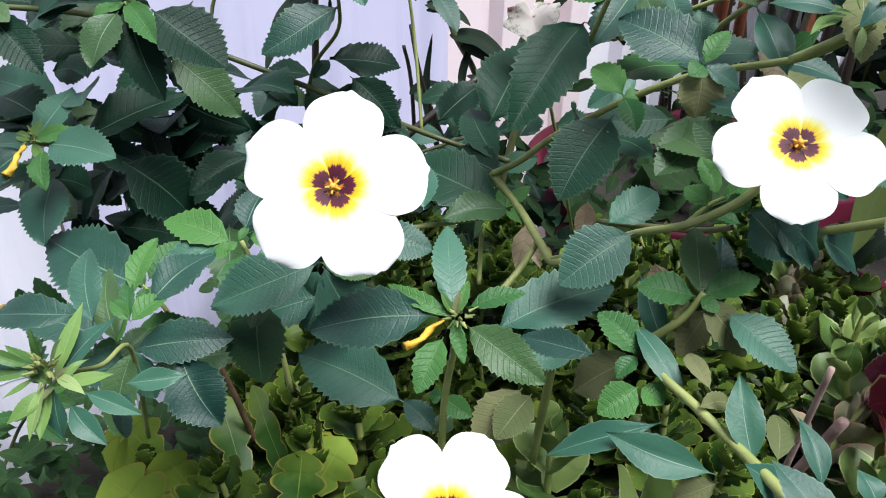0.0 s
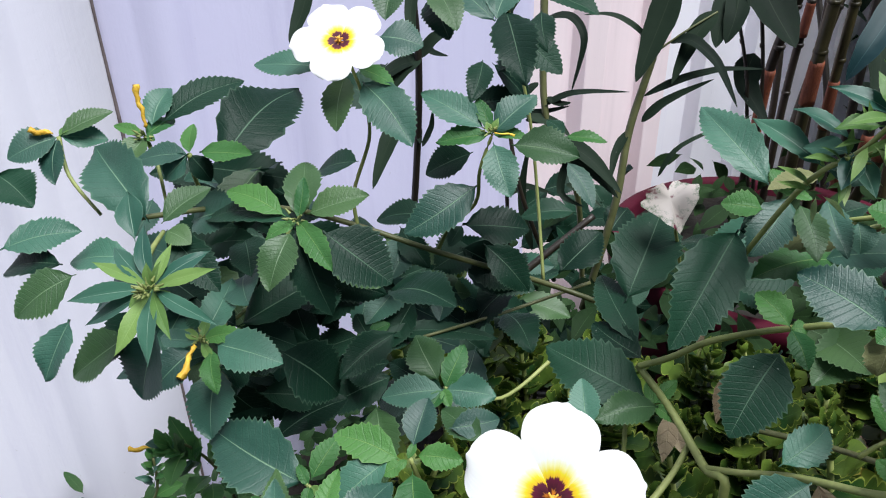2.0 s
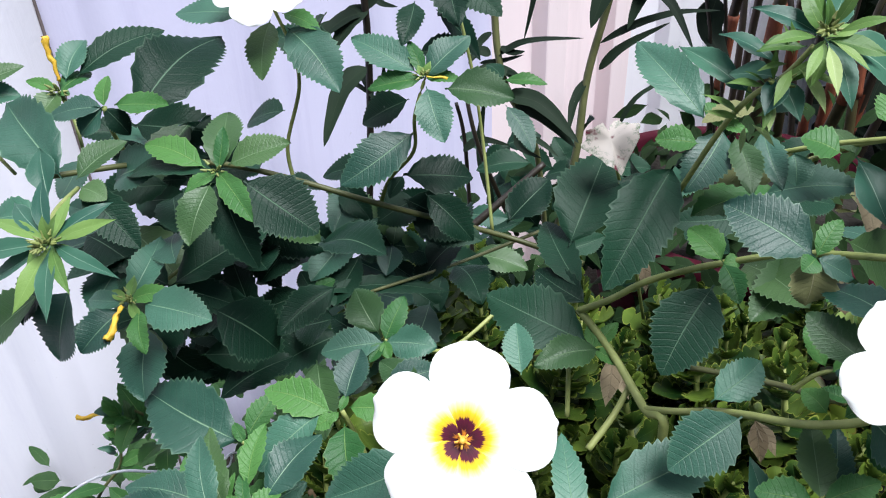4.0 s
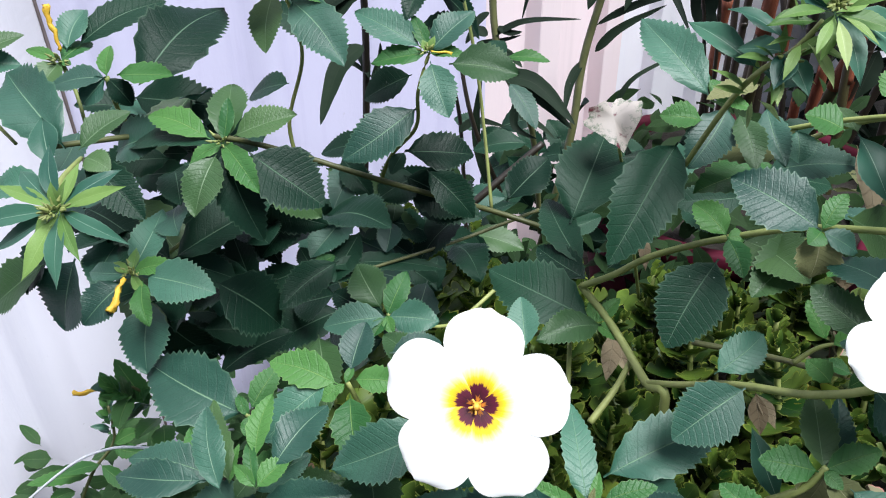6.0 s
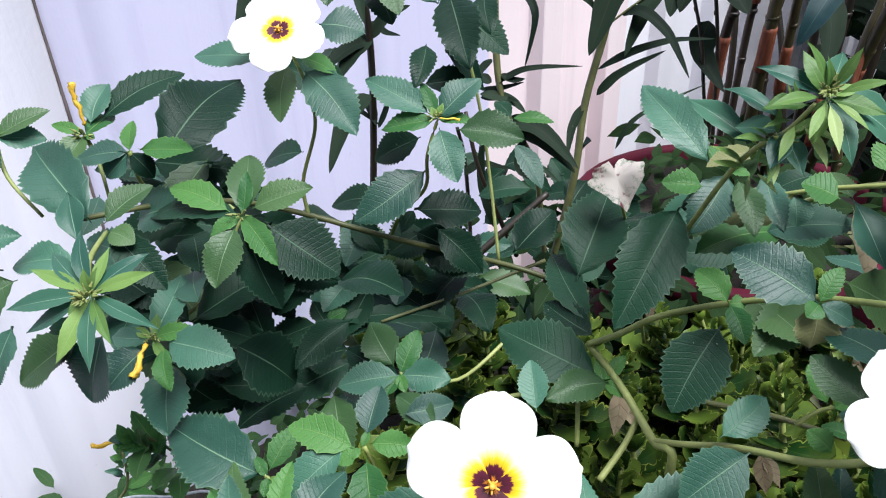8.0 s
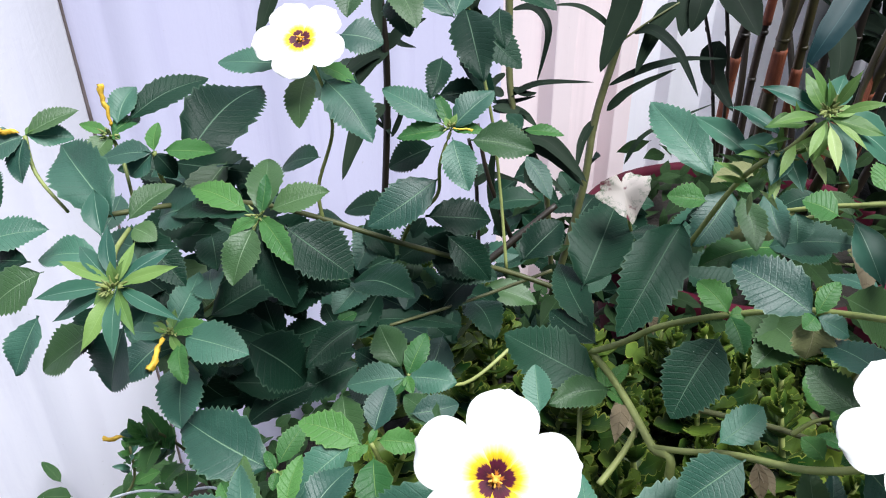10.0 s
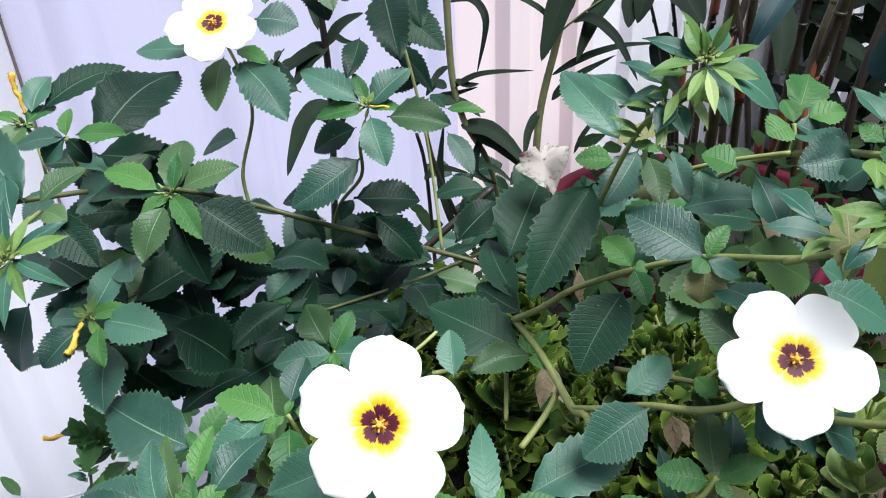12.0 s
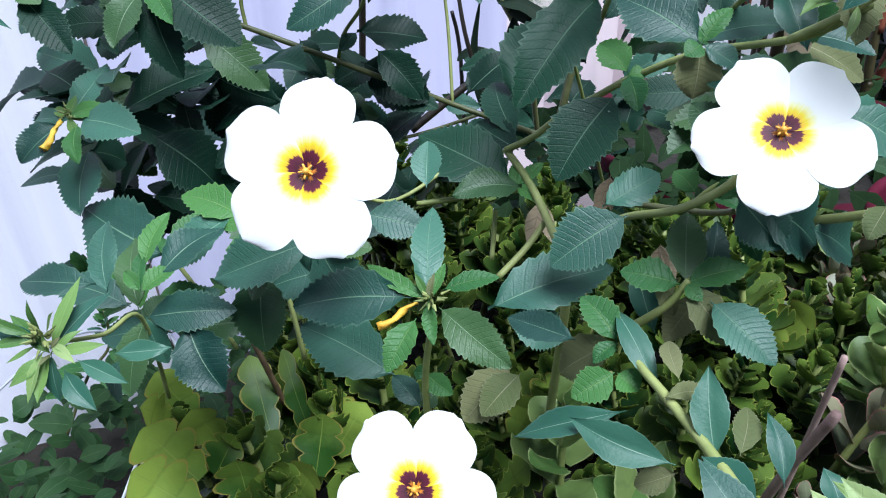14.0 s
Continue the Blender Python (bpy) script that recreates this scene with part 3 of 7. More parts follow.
def fence_sheet(name, s0, s1, lift, phase, label, paint, crisp=False):
    """One profiled steel sheet: flat pans with raised ribs, 0.8 mm thick at its cut edge."""
    prof = []
    k = math.floor((s0 - phase) / PITCH) - 1
    while phase + k * PITCH < s1 + PITCH:
        c = phase + k * PITCH
        if crisp:
            prof += [(c - 0.031, 0.0), (c - 0.030, 0.001), (c - 0.0235, 0.025), (c - 0.0215, 0.026), (c + 0.0215, 0.026), (c + 0.0235, 0.025), (c + 0.030, 0.001), (c + 0.031, 0.0)]
        else:
            prof += [(c + 0.032 * q / 6, 0.014 * (0.5 + 0.5 * math.cos(math.pi * q / 6)) ** 0.6) for q in range(-6, 7)]
        k += 1
    prof = [(s0, 0.0)] + [p for p in prof if s0 < p[0] < s1] + [(s1, 0.0)]
    verts, faces = [], []
    zs = [GROUND - 0.05, 0.7, 1.0, 1.5, 2.3]
    for back in (0.0, -0.0012):
        for s, d in prof:
            for z in zs:
                p = SEAM + ALONG * s + OUT * (d + lift + back + 0.0015 * noise.noise((s * 4, z * 2, 3)))
                verts.append((p.x, p.y, z))
    m, h = len(prof), len(zs)
    for b in range(2):
        for i in range(m - 1):
            for j in range(h - 1):
                q = b * m * h + i * h + j
                quad = (q, q + h, q + h + 1, q + 1)
                faces.append(quad if b == 0 else quad[::-1])
    for i, rev in ((0, False), (m - 1, True)):
        for j in range(h - 1):
            q = i * h + j
            quad = (q, q + 1, q + m * h + 1, q + m * h)
            faces.append(quad if not rev else quad[::-1])
    return tagged(new(name, mesh_from(name, verts, faces, paint, smooth=not crisp)), label, "fence", kind="structure")


fence_sheet("fence_panel_1", -2.6, 0.0, 0.007, 0.066, "white painted profiled steel fence sheet, scuffed, bright light put into its colour", FENCE_LIT)
fence_sheet("fence_panel_2", -0.05, 0.62, 0.0, 0.066, "white painted profiled steel fence sheet with faint grime runs", FENCE)
# Narrow sheet added to carry that warm bounce light as pink.
fence_sheet("fence_panel_3", 0.58, 0.92, 0.003, 0.042, "narrow profiled steel fence sheet, warm bounce light painted pinkish white", FENCE_BOUNCE, True)
fence_sheet("fence_panel_4", 0.88, 6.0, 0.0, 0.042, "white painted profiled steel fence sheet behind the bamboo, sunlight put into its colour", FENCE_SUNLIT, True)


def seam_strip():
    """A dark strip added along the cut edge where the first sheet laps over the second."""
    verts, faces = [], []
    zs = [GROUND - 0.05 + 0.1 * i for i in range(25)]
    for z in zs:
        w = 0.0030 + 0.0012 * noise.noise((z * 9, 1, 2))
        for q, d in ((0.0003, 0.0025), (0.0003, 0.0086), (w, 0.0080), (w, 0.0025)):
            p = SEAM + ALONG * q + OUT * d
            verts.append((p.x, p.y, z))
    for i in range(len(zs) - 1):
        for j in range(4):
            a, b = 4 * i + j, 4 * i + (j + 1) % 4
            faces.append((a, b, b + 4, a + 4))
    return tagged(new("trim", mesh_from("trim", verts, faces, SEAMLINE)), "dark strip where two steel fence sheets overlap", "fence seam", kind="structure")


seam_strip()

# ---- the flowering shrub ----
shrub = thing("flowering_shrub", (0.06, 0.60, 0.482), "leafy green shrub with white maroon-throated flowers before a fence", "shrub")
# left arm of the shrub: a long stem that carries most of the shoots against the fence
arm = stem(shrub, [(0.0683, 0.6447, 0.7174), (0.0144, 0.6623, 0.7244), (-0.0602, 0.6169, 0.7698), (-0.1095, 0.6024, 0.7921), (-0.1426, 0.5816, 0.8105), (-0.1675, 0.5513, 0.8243), (-0.1968, 0.5096, 0.8349)], 0.0021, 0.0015, STALK)
leaf(arm, (-0.1170, 0.5180, 0.8396), (-0.1540, 0.5304, 0.8446), 0.018, "y")
leaf(arm, (-0.1057, 0.5193, 0.8413), (-0.0758, 0.5281, 0.8497), 0.019)
leaf(arm, (-0.1098, 0.5161, 0.8383), (-0.1207, 0.5578, 0.8516), 0.021)
leaf(arm, (-0.1098, 0.5161, 0.8383), (-0.1118, 0.5337, 0.8546), 0.009, "y")
leaf(arm, (-0.1098, 0.5161, 0.8383), (-0.1241, 0.5065, 0.8317), 0.010, "y")
leaf(arm, (-0.1098, 0.5161, 0.8383), (-0.0848, 0.4929, 0.8257), 0.014, "y")
leaf(arm, (-0.1118, 0.5109, 0.8354), (-0.1157, 0.4868, 0.8144), 0.022)
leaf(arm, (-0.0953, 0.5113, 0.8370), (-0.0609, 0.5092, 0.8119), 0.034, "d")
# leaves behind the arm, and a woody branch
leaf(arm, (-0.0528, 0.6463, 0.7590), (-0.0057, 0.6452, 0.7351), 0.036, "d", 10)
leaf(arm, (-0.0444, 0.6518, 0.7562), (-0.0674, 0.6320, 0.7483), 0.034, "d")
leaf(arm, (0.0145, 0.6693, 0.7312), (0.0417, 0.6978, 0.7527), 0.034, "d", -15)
stem(shrub, [(-0.0357, 0.6955, 0.6890), (0.0001, 0.7173, 0.7170), (0.0359, 0.7392, 0.7450)], 0.0034, 0.0026, DARKCANE)
stem(shrub, [(0.0728, 0.4862, 0.7105), (0.0843, 0.5006, 0.7206), (0.0921, 0.5139, 0.7300)], 0.0018, 0.0016, STEM)
stem(shrub, [(0.1204, 0.5158, 0.7434), (0.1520, 0.5022, 0.7498), (0.1660, 0.4865, 0.7585), (0.1729, 0.4707, 0.7692)], 0.0016, 0.0014, STALK)
stem(shrub, [(0.0623, 0.5225, 0.6955), (0.0614, 0.5368, 0.7191)], 0.0014, 0.0014, STEM)
leaf(arm, (-0.1098, 0.5161, 0.8383), (-0.1722, 0.5349, 0.8236), 0.020, "d")
leaf(arm, (-0.1098, 0.5161, 0.8383), (-0.0887, 0.4972, 0.7974), 0.024, "d")
leaf(arm, (-0.1098, 0.5161, 0.8383), (-0.1004, 0.5091, 0.8351), 0.008, "y")
leaf(arm, (-0.1761, 0.5378, 0.8607), (-0.2063, 0.5331, 0.8559), 0.018)
leaf(arm, (-0.1710, 0.5391, 0.8615), (-0.1404, 0.5381, 0.8626), 0.016, "y")
leaf(arm, (-0.1761, 0.5378, 0.8607), (-0.1790, 0.5518, 0.8721), 0.011, "y")
leaf(arm, (-0.1568, 0.5335, 0.8590), (-0.1394, 0.6042, 0.8775), 0.042, "d", 26)
leaf(arm, (-0.1761, 0.5378, 0.8607), (-0.1676, 0.5402, 0.8450), 0.013, "d")
leaf(arm, (-0.1761, 0.5378, 0.8607), (-0.1896, 0.5322, 0.8479), 0.016)
stem(arm, [(-0.1761, 0.5378, 0.8607), (-0.1778, 0.5418, 0.8443), (-0.1755, 0.5470, 0.8267)], 0.0014, 0.0010, STEM)
leaf(arm, (-0.2087, 0.5581, 0.8656), (-0.2077, 0.5818, 0.8813), 0.018)
leaf(arm, (-0.2048, 0.5614, 0.8674), (-0.1725, 0.6033, 0.8809), 0.023, "d")
leaf(arm, (-0.2099, 0.5522, 0.8625), (-0.2292, 0.5541, 0.8673), 0.008, "y")
leaf(arm, (-0.2099, 0.5522, 0.8625), (-0.2153, 0.5373, 0.8534), 0.016)
leaf(arm, (-0.2099, 0.5522, 0.8625), (-0.2028, 0.5723, 0.8664), 0.015, "y")
leaf(arm, (-0.2099, 0.5522, 0.8625), (-0.2042, 0.5519, 0.8610), 0.006, "y")
wilted(arm, (-0.2095, 0.5540, 0.8677), (-0.2128, 0.5573, 0.8898), 0.006)
stem(arm, [(-0.2099, 0.5522, 0.8625), (-0.2048, 0.5503, 0.8486), (-0.1945, 0.5362, 0.8305)], 0.0013, 0.0009, STEM)
leaf(arm, (-0.2527, 0.5386, 0.8649), (-0.2305, 0.5583, 0.8737), 0.017)
leaf(arm, (-0.2527, 0.5386, 0.8649), (-0.2739, 0.5221, 0.8571), 0.023)
leaf(arm, (-0.2527, 0.5386, 0.8649), (-0.2479, 0.5210, 0.8445), 0.017)
leaf(arm, (-0.2527, 0.5386, 0.8649), (-0.2316, 0.5504, 0.8602), 0.015)
leaf(arm, (-0.2527, 0.5386, 0.8649), (-0.2496, 0.5466, 0.8689), 0.007, "g")
wilted(arm, (-0.2544, 0.5374, 0.8671), (-0.2627, 0.5306, 0.8707), 0.006)
stem(arm, [(-0.2527, 0.5386, 0.8649), (-0.2440, 0.5282, 0.8473), (-0.2212, 0.5165, 0.8318)], 0.0013, 0.0009, STEM)
leaf(arm, (-0.2543, 0.4931, 0.8620), (-0.2300, 0.4827, 0.8514), 0.024, "d")
leaf(arm, (-0.2400, 0.4667, 0.8358), (-0.2061, 0.4826, 0.8406), 0.022)
leaf(arm, (-0.1833, 0.5029, 0.8376), (-0.2355, 0.5431, 0.8594), 0.033)
leaf(arm, (-0.1863, 0.4925, 0.8316), (-0.1994, 0.5135, 0.8484), 0.016, "n")
leaf(arm, (-0.1831, 0.4844, 0.8275), (-0.2199, 0.4850, 0.8206), 0.020)
leaf(arm, (-0.1771, 0.5031, 0.8374), (-0.1589, 0.5242, 0.8489), 0.019)
leaf(arm, (-0.1730, 0.5001, 0.8352), (-0.1577, 0.4954, 0.8317), 0.014)
leaf(arm, (-0.1730, 0.5001, 0.8352), (-0.1437, 0.4902, 0.8090), 0.021, "d")
leaf(arm, (-0.1347, 0.4288, 0.8503), (-0.1668, 0.4381, 0.8533), 0.007, "g")
leaf(arm, (-0.1347, 0.4288, 0.8503), (-0.1087, 0.4345, 0.8589), 0.007, "g")
leaf(arm, (-0.1347, 0.4288, 0.8503), (-0.1481, 0.4510, 0.8661), 0.008, "n")
leaf(arm, (-0.1347, 0.4288, 0.8503), (-0.1326, 0.4442, 0.8625), 0.006, "g")
leaf(arm, (-0.1347, 0.4288, 0.8503), (-0.1719, 0.4245, 0.8422), 0.010, "n")
leaf(arm, (-0.1347, 0.4288, 0.8503), (-0.1647, 0.4224, 0.8329), 0.009, "n")
leaf(arm, (-0.1347, 0.4288, 0.8503), (-0.1408, 0.4057, 0.8333), 0.009, "g")
leaf(arm, (-0.1347, 0.4288, 0.8503), (-0.1251, 0.4029, 0.8330), 0.009, "n")
leaf(arm, (-0.1347, 0.4288, 0.8503), (-0.1190, 0.4114, 0.8398), 0.006, "g")
leaf(arm, (-0.1347, 0.4288, 0.8503), (-0.1002, 0.4158, 0.8456), 0.007, "n")
leaf(arm, (-0.1347, 0.4288, 0.8503), (-0.1183, 0.4484, 0.8581), 0.009, "n")
leaf(arm, (-0.1347, 0.4288, 0.8503), (-0.1648, 0.4503, 0.8543), 0.008, "n")
leaf(arm, (-0.1347, 0.4288, 0.8503), (-0.1170, 0.4209, 0.8478), 0.005, "g")
leaf(arm, (-0.1347, 0.4288, 0.8503), (-0.1420, 0.4213, 0.8443), 0.005, "g")
leaf(arm, (-0.1347, 0.4288, 0.8503), (-0.1356, 0.4300, 0.8615), 0.005, "g")
leaf(arm, (-0.1347, 0.4288, 0.8503), (-0.1293, 0.4302, 0.8624), 0.004, "g")
leaf(arm, (-0.1347, 0.4288, 0.8503), (-0.1242, 0.4250, 0.8551), 0.004, "g")
leaf(arm, (-0.1347, 0.4288, 0.8503), (-0.1388, 0.4257, 0.8534), 0.004, "g")
leaf(arm, (-0.2000, 0.4644, 0.8282), (-0.2239, 0.4475, 0.8123), 0.025)
leaf(arm, (-0.1926, 0.4451, 0.8169), (-0.1994, 0.4277, 0.7943), 0.021)
leaf(arm, (-0.1630, 0.4428, 0.8139), (-0.1906, 0.4352, 0.7928), 0.025)
leaf(arm, (-0.1507, 0.4463, 0.8156), (-0.1601, 0.4378, 0.7829), 0.033)
leaf(arm, (-0.1621, 0.4532, 0.8199), (-0.1765, 0.4429, 0.7963), 0.021, "d")
leaf(arm, (-0.2091, 0.4681, 0.8306), (-0.2467, 0.4705, 0.8196), 0.019, "d")
stem(arm, [(-0.1347, 0.4288, 0.8503), (-0.1568, 0.4602, 0.8440), (-0.1740, 0.4991, 0.8352)], 0.0016, 0.0011, STEM)
leaf(arm, (-0.1666, 0.4935, 0.7685), (-0.1840, 0.4754, 0.7528), 0.023)
leaf(arm, (-0.1573, 0.4946, 0.7693), (-0.1467, 0.4749, 0.7563), 0.013, "y")
leaf(arm, (-0.1563, 0.4967, 0.7713), (-0.1148, 0.4890, 0.7697), 0.026)
leaf(arm, (-0.1646, 0.4977, 0.7714), (-0.1398, 0.5022, 0.7760), 0.011, "y")
leaf(arm, (-0.1646, 0.4977, 0.7714), (-0.1950, 0.5053, 0.7637), 0.012)
leaf(arm, (-0.1646, 0.4977, 0.7714), (-0.1621, 0.5350, 0.7883), 0.021)
leaf(arm, (-0.1646, 0.4977, 0.7714), (-0.1771, 0.5027, 0.7736), 0.006, "g")
leaf(arm, (-0.1646, 0.4977, 0.7714), (-0.1657, 0.5091, 0.7795), 0.007, "g")
leaf(arm, (-0.1646, 0.4977, 0.7714), (-0.1531, 0.4884, 0.7653), 0.006, "g")
wilted(arm, (-0.1666, 0.4935, 0.7705), (-0.1672, 0.4768, 0.7617), 0.007)
leaf(arm, (-0.1597, 0.5277, 0.7605), (-0.1164, 0.5707, 0.7757), 0.033, "d")
leaf(arm, (-0.1597, 0.5277, 0.7605), (-0.2025, 0.5491, 0.7553), 0.030, "d")
leaf(arm, (-0.1597, 0.5277, 0.7605), (-0.1276, 0.5430, 0.7374), 0.024, "d")
leaf(arm, (-0.1308, 0.5174, 0.7552), (-0.1032, 0.5292, 0.7185), 0.040, "d")
stem(arm, [(-0.1646, 0.4977, 0.7714), (-0.1678, 0.5224, 0.7608), (-0.1593, 0.5573, 0.7634), (-0.1460, 0.5842, 0.7974)], 0.0014, 0.0010, STEM)
leaf(arm, (-0.1000, 0.4645, 0.7125), (-0.1603, 0.4836, 0.7236), 0.040)
leaf(arm, (-0.1614, 0.5024, 0.7508), (-0.1547, 0.4734, 0.7248), 0.031)
leaf(arm, (-0.1613, 0.5017, 0.7497), (-0.1518, 0.5162, 0.7369), 0.026, "d")
# tall shoot with the upper flower
topshoot = stem(shrub, [(-0.1095, 0.6024, 0.7921), (-0.1118, 0.6068, 0.8130), (-0.1014, 0.6113, 0.8462), (-0.1034, 0.6149, 0.8670), (-0.1105, 0.6156, 0.8880), (-0.1154, 0.6153, 0.9012)], 0.0013, 0.0009, STEM)
leaf(topshoot, (-0.1293, 0.6218, 0.8863), (-0.1746, 0.6220, 0.8850), 0.022)
leaf(topshoot, (-0.1147, 0.6165, 0.8840), (-0.1137, 0.5907, 0.8577), 0.021)
leaf(topshoot, (-0.1042, 0.6130, 0.8809), (-0.0669, 0.5800, 0.8556), 0.029)
leaf(topshoot, (-0.1085, 0.6195, 0.8870), (-0.0832, 0.6078, 0.8810), 0.013, "y")
leaf(topshoot, (-0.0991, 0.6338, 0.9020), (-0.0720, 0.6345, 0.8969), 0.030)
leaf(topshoot, (-0.0973, 0.5775, 0.8463), (-0.1288, 0.5946, 0.8308), 0.022, "d")
# shoot with the spent flower
midshoot = stem(shrub, [(-0.0669, 0.6391, 0.7577), (-0.0562, 0.6278, 0.7822), (-0.0379, 0.6200, 0.8058), (-0.0340, 0.6110, 0.8321), (-0.0274, 0.6139, 0.8537)], 0.0014, 0.0010, STEM)
leaf(midshoot, (-0.0318, 0.6158, 0.8557), (-0.0734, 0.6308, 0.8701), 0.023)
leaf(midshoot, (-0.0278, 0.6138, 0.8536), (-0.0046, 0.6335, 0.8719), 0.022)
leaf(midshoot, (-0.0278, 0.6138, 0.8536), (-0.0398, 0.6301, 0.8697), 0.010, "y")
leaf(midshoot, (-0.0278, 0.6138, 0.8536), (-0.0601, 0.6087, 0.8482), 0.016, "y")
leaf(midshoot, (-0.0264, 0.6108, 0.8498), (-0.0124, 0.5867, 0.8267), 0.022)
leaf(midshoot, (-0.0157, 0.6099, 0.8493), (0.0235, 0.6073, 0.8455), 0.026)
leaf(midshoot, (-0.0278, 0.6138, 0.8536), (-0.0067, 0.6141, 0.8531), 0.011, "y")
leaf(midshoot, (-0.0278, 0.6138, 0.8536), (-0.0246, 0.6171, 0.8625), 0.005, "g")
leaf(midshoot, (-0.0278, 0.6138, 0.8536), (-0.0316, 0.6149, 0.8607), 0.005, "g")
wilted(midshoot, (-0.0256, 0.6109, 0.8556), (-0.0146, 0.6120, 0.8543), 0.004)
leaf(midshoot, (-0.0357, 0.6163, 0.8201), (-0.0760, 0.5895, 0.7961), 0.030)
leaf(midshoot, (-0.0427, 0.6374, 0.8321), (-0.0728, 0.6346, 0.8159), 0.026, "d")
leaf(midshoot, (-0.0484, 0.6316, 0.7835), (-0.0058, 0.6473, 0.7764), 0.032, "d")
leaf(midshoot, (-0.0328, 0.6223, 0.7764), (-0.0019, 0.6173, 0.7467), 0.025, "d")
leaf(midshoot, (-0.0484, 0.6316, 0.7835), (-0.0541, 0.6150, 0.7753), 0.011, "d")
leaf(midshoot, (0.0118, 0.6612, 0.8372), (0.0388, 0.6601, 0.8357), 0.011, "y")
leaf(midshoot, (0.0149, 0.6451, 0.8272), (0.0338, 0.6252, 0.8058), 0.015)
leaf(midshoot, (0.0118, 0.6612, 0.8372), (-0.0007, 0.6809, 0.8403), 0.011, "d")
leaf(midshoot, (-0.0322, 0.6931, 0.9083), (-0.0117, 0.6385, 0.8760), 0.031, "d")
leaf(midshoot, (-0.0400, 0.6545, 0.8855), (-0.0417, 0.6231, 0.8688), 0.017, "d")
leaf(midshoot, (-0.0828, 0.7002, 0.9134), (-0.0635, 0.6681, 0.8938), 0.024, "d")
leaf(midshoot, (-0.0091, 0.6952, 0.9077), (-0.0018, 0.6628, 0.8896), 0.018, "d")
leaf(midshoot, (-0.0372, 0.6843, 0.9024), (-0.0665, 0.7092, 0.9182), 0.025)
leaf(midshoot, (-0.0372, 0.6843, 0.9024), (-0.0273, 0.7163, 0.9212), 0.025)
leaf(midshoot, (-0.1048, 0.6968, 0.9239), (-0.1358, 0.6982, 0.9270), 0.025)
leaf(midshoot, (-0.1048, 0.6968, 0.9239), (-0.1036, 0.6660, 0.9041), 0.024)
leaf(midshoot, (-0.0805, 0.6939, 0.9213), (-0.0570, 0.6593, 0.9008), 0.024)
stem(midshoot, [(0.0040, 0.6710, 0.7233), (-0.0059, 0.6974, 0.7811), (-0.0143, 0.6983, 0.8376), (-0.0316, 0.7056, 0.9052), (-0.0366, 0.7007, 0.9345)], 0.0013, 0.0010, STEM)
# shoots in the middle
stem(shrub, [(0.0375, 0.6792, 0.7205), (-0.0194, 0.6532, 0.7050), (-0.0708, 0.6100, 0.7066)], 0.0014, 0.0011, STALK)
c5stem = stem(shrub, [(0.0154, 0.5988, 0.7071), (-0.0118, 0.5646, 0.7003), (-0.0395, 0.5297, 0.7332)], 0.0014, 0.0010, STEM)
leaf(c5stem, (-0.0436, 0.5327, 0.7342), (-0.0619, 0.5545, 0.7484), 0.024)
leaf(c5stem, (-0.0395, 0.5287, 0.7322), (-0.0325, 0.5528, 0.7470), 0.016, "y")
leaf(c5stem, (-0.0395, 0.5287, 0.7322), (-0.0740, 0.5203, 0.7275), 0.021)
leaf(c5stem, (-0.0395, 0.5287, 0.7322), (-0.0098, 0.5275, 0.7331), 0.021)
leaf(c5stem, (-0.0396, 0.5293, 0.7333), (-0.0344, 0.5203, 0.7271), 0.008, "y")
leaf(c5stem, (-0.0395, 0.5287, 0.7322), (-0.0777, 0.5533, 0.7273), 0.021, "d")
leaf(c5stem, (-0.0395, 0.5287, 0.7322), (-0.0454, 0.5177, 0.7261), 0.009, "y")
leaf(c5stem, (-0.1076, 0.6016, 0.7085), (-0.0942, 0.6099, 0.7145), 0.012, "y")
leaf(c5stem, (-0.1140, 0.6016, 0.7081), (-0.1492, 0.5907, 0.6971), 0.024, "d")
leaf(c5stem, (-0.1068, 0.6004, 0.7082), (-0.1196, 0.6134, 0.7169), 0.014, "d")
leaf(c5stem, (-0.1717, 0.5905, 0.6963), (-0.1298, 0.5767, 0.6582), 0.044, "d")
leaf(c5stem, (-0.1076, 0.6016, 0.7085), (-0.0822, 0.6149, 0.6967), 0.020, "d")
leaf(c5stem, (-0.1076, 0.6016, 0.7085), (-0.0234, 0.6387, 0.6904), 0.016, "d")
leaf(c5stem, (-0.0623, 0.6448, 0.7222), (-0.0634, 0.6607, 0.7310), 0.014)
leaf(c5stem, (-0.0633, 0.6455, 0.7227), (-0.0631, 0.6245, 0.7106), 0.019)
leaf(c5stem, (-0.0623, 0.6448, 0.7222), (-0.0882, 0.6478, 0.7161), 0.025, "d")
leaf(c5stem, (-0.0633, 0.6455, 0.7227), (-0.0383, 0.6615, 0.7054), 0.029, "d")
c6stem = stem(shrub, [(-0.0246, 0.4563, 0.6632), (-0.0342, 0.4639, 0.7114), (-0.0415, 0.4590, 0.7478)], 0.0015, 0.0011, STEM)
leaf(c6stem, (-0.0459, 0.4579, 0.7470), (-0.0806, 0.4632, 0.7517), 0.021, "y")
leaf(c6stem, (-0.0410, 0.4631, 0.7509), (-0.0383, 0.4857, 0.7627), 0.018)
leaf(c6stem, (-0.0445, 0.4570, 0.7468), (-0.0534, 0.4507, 0.7429), 0.010, "y")
leaf(c6stem, (-0.0385, 0.4600, 0.7488), (-0.0161, 0.4611, 0.7487), 0.015, "y")
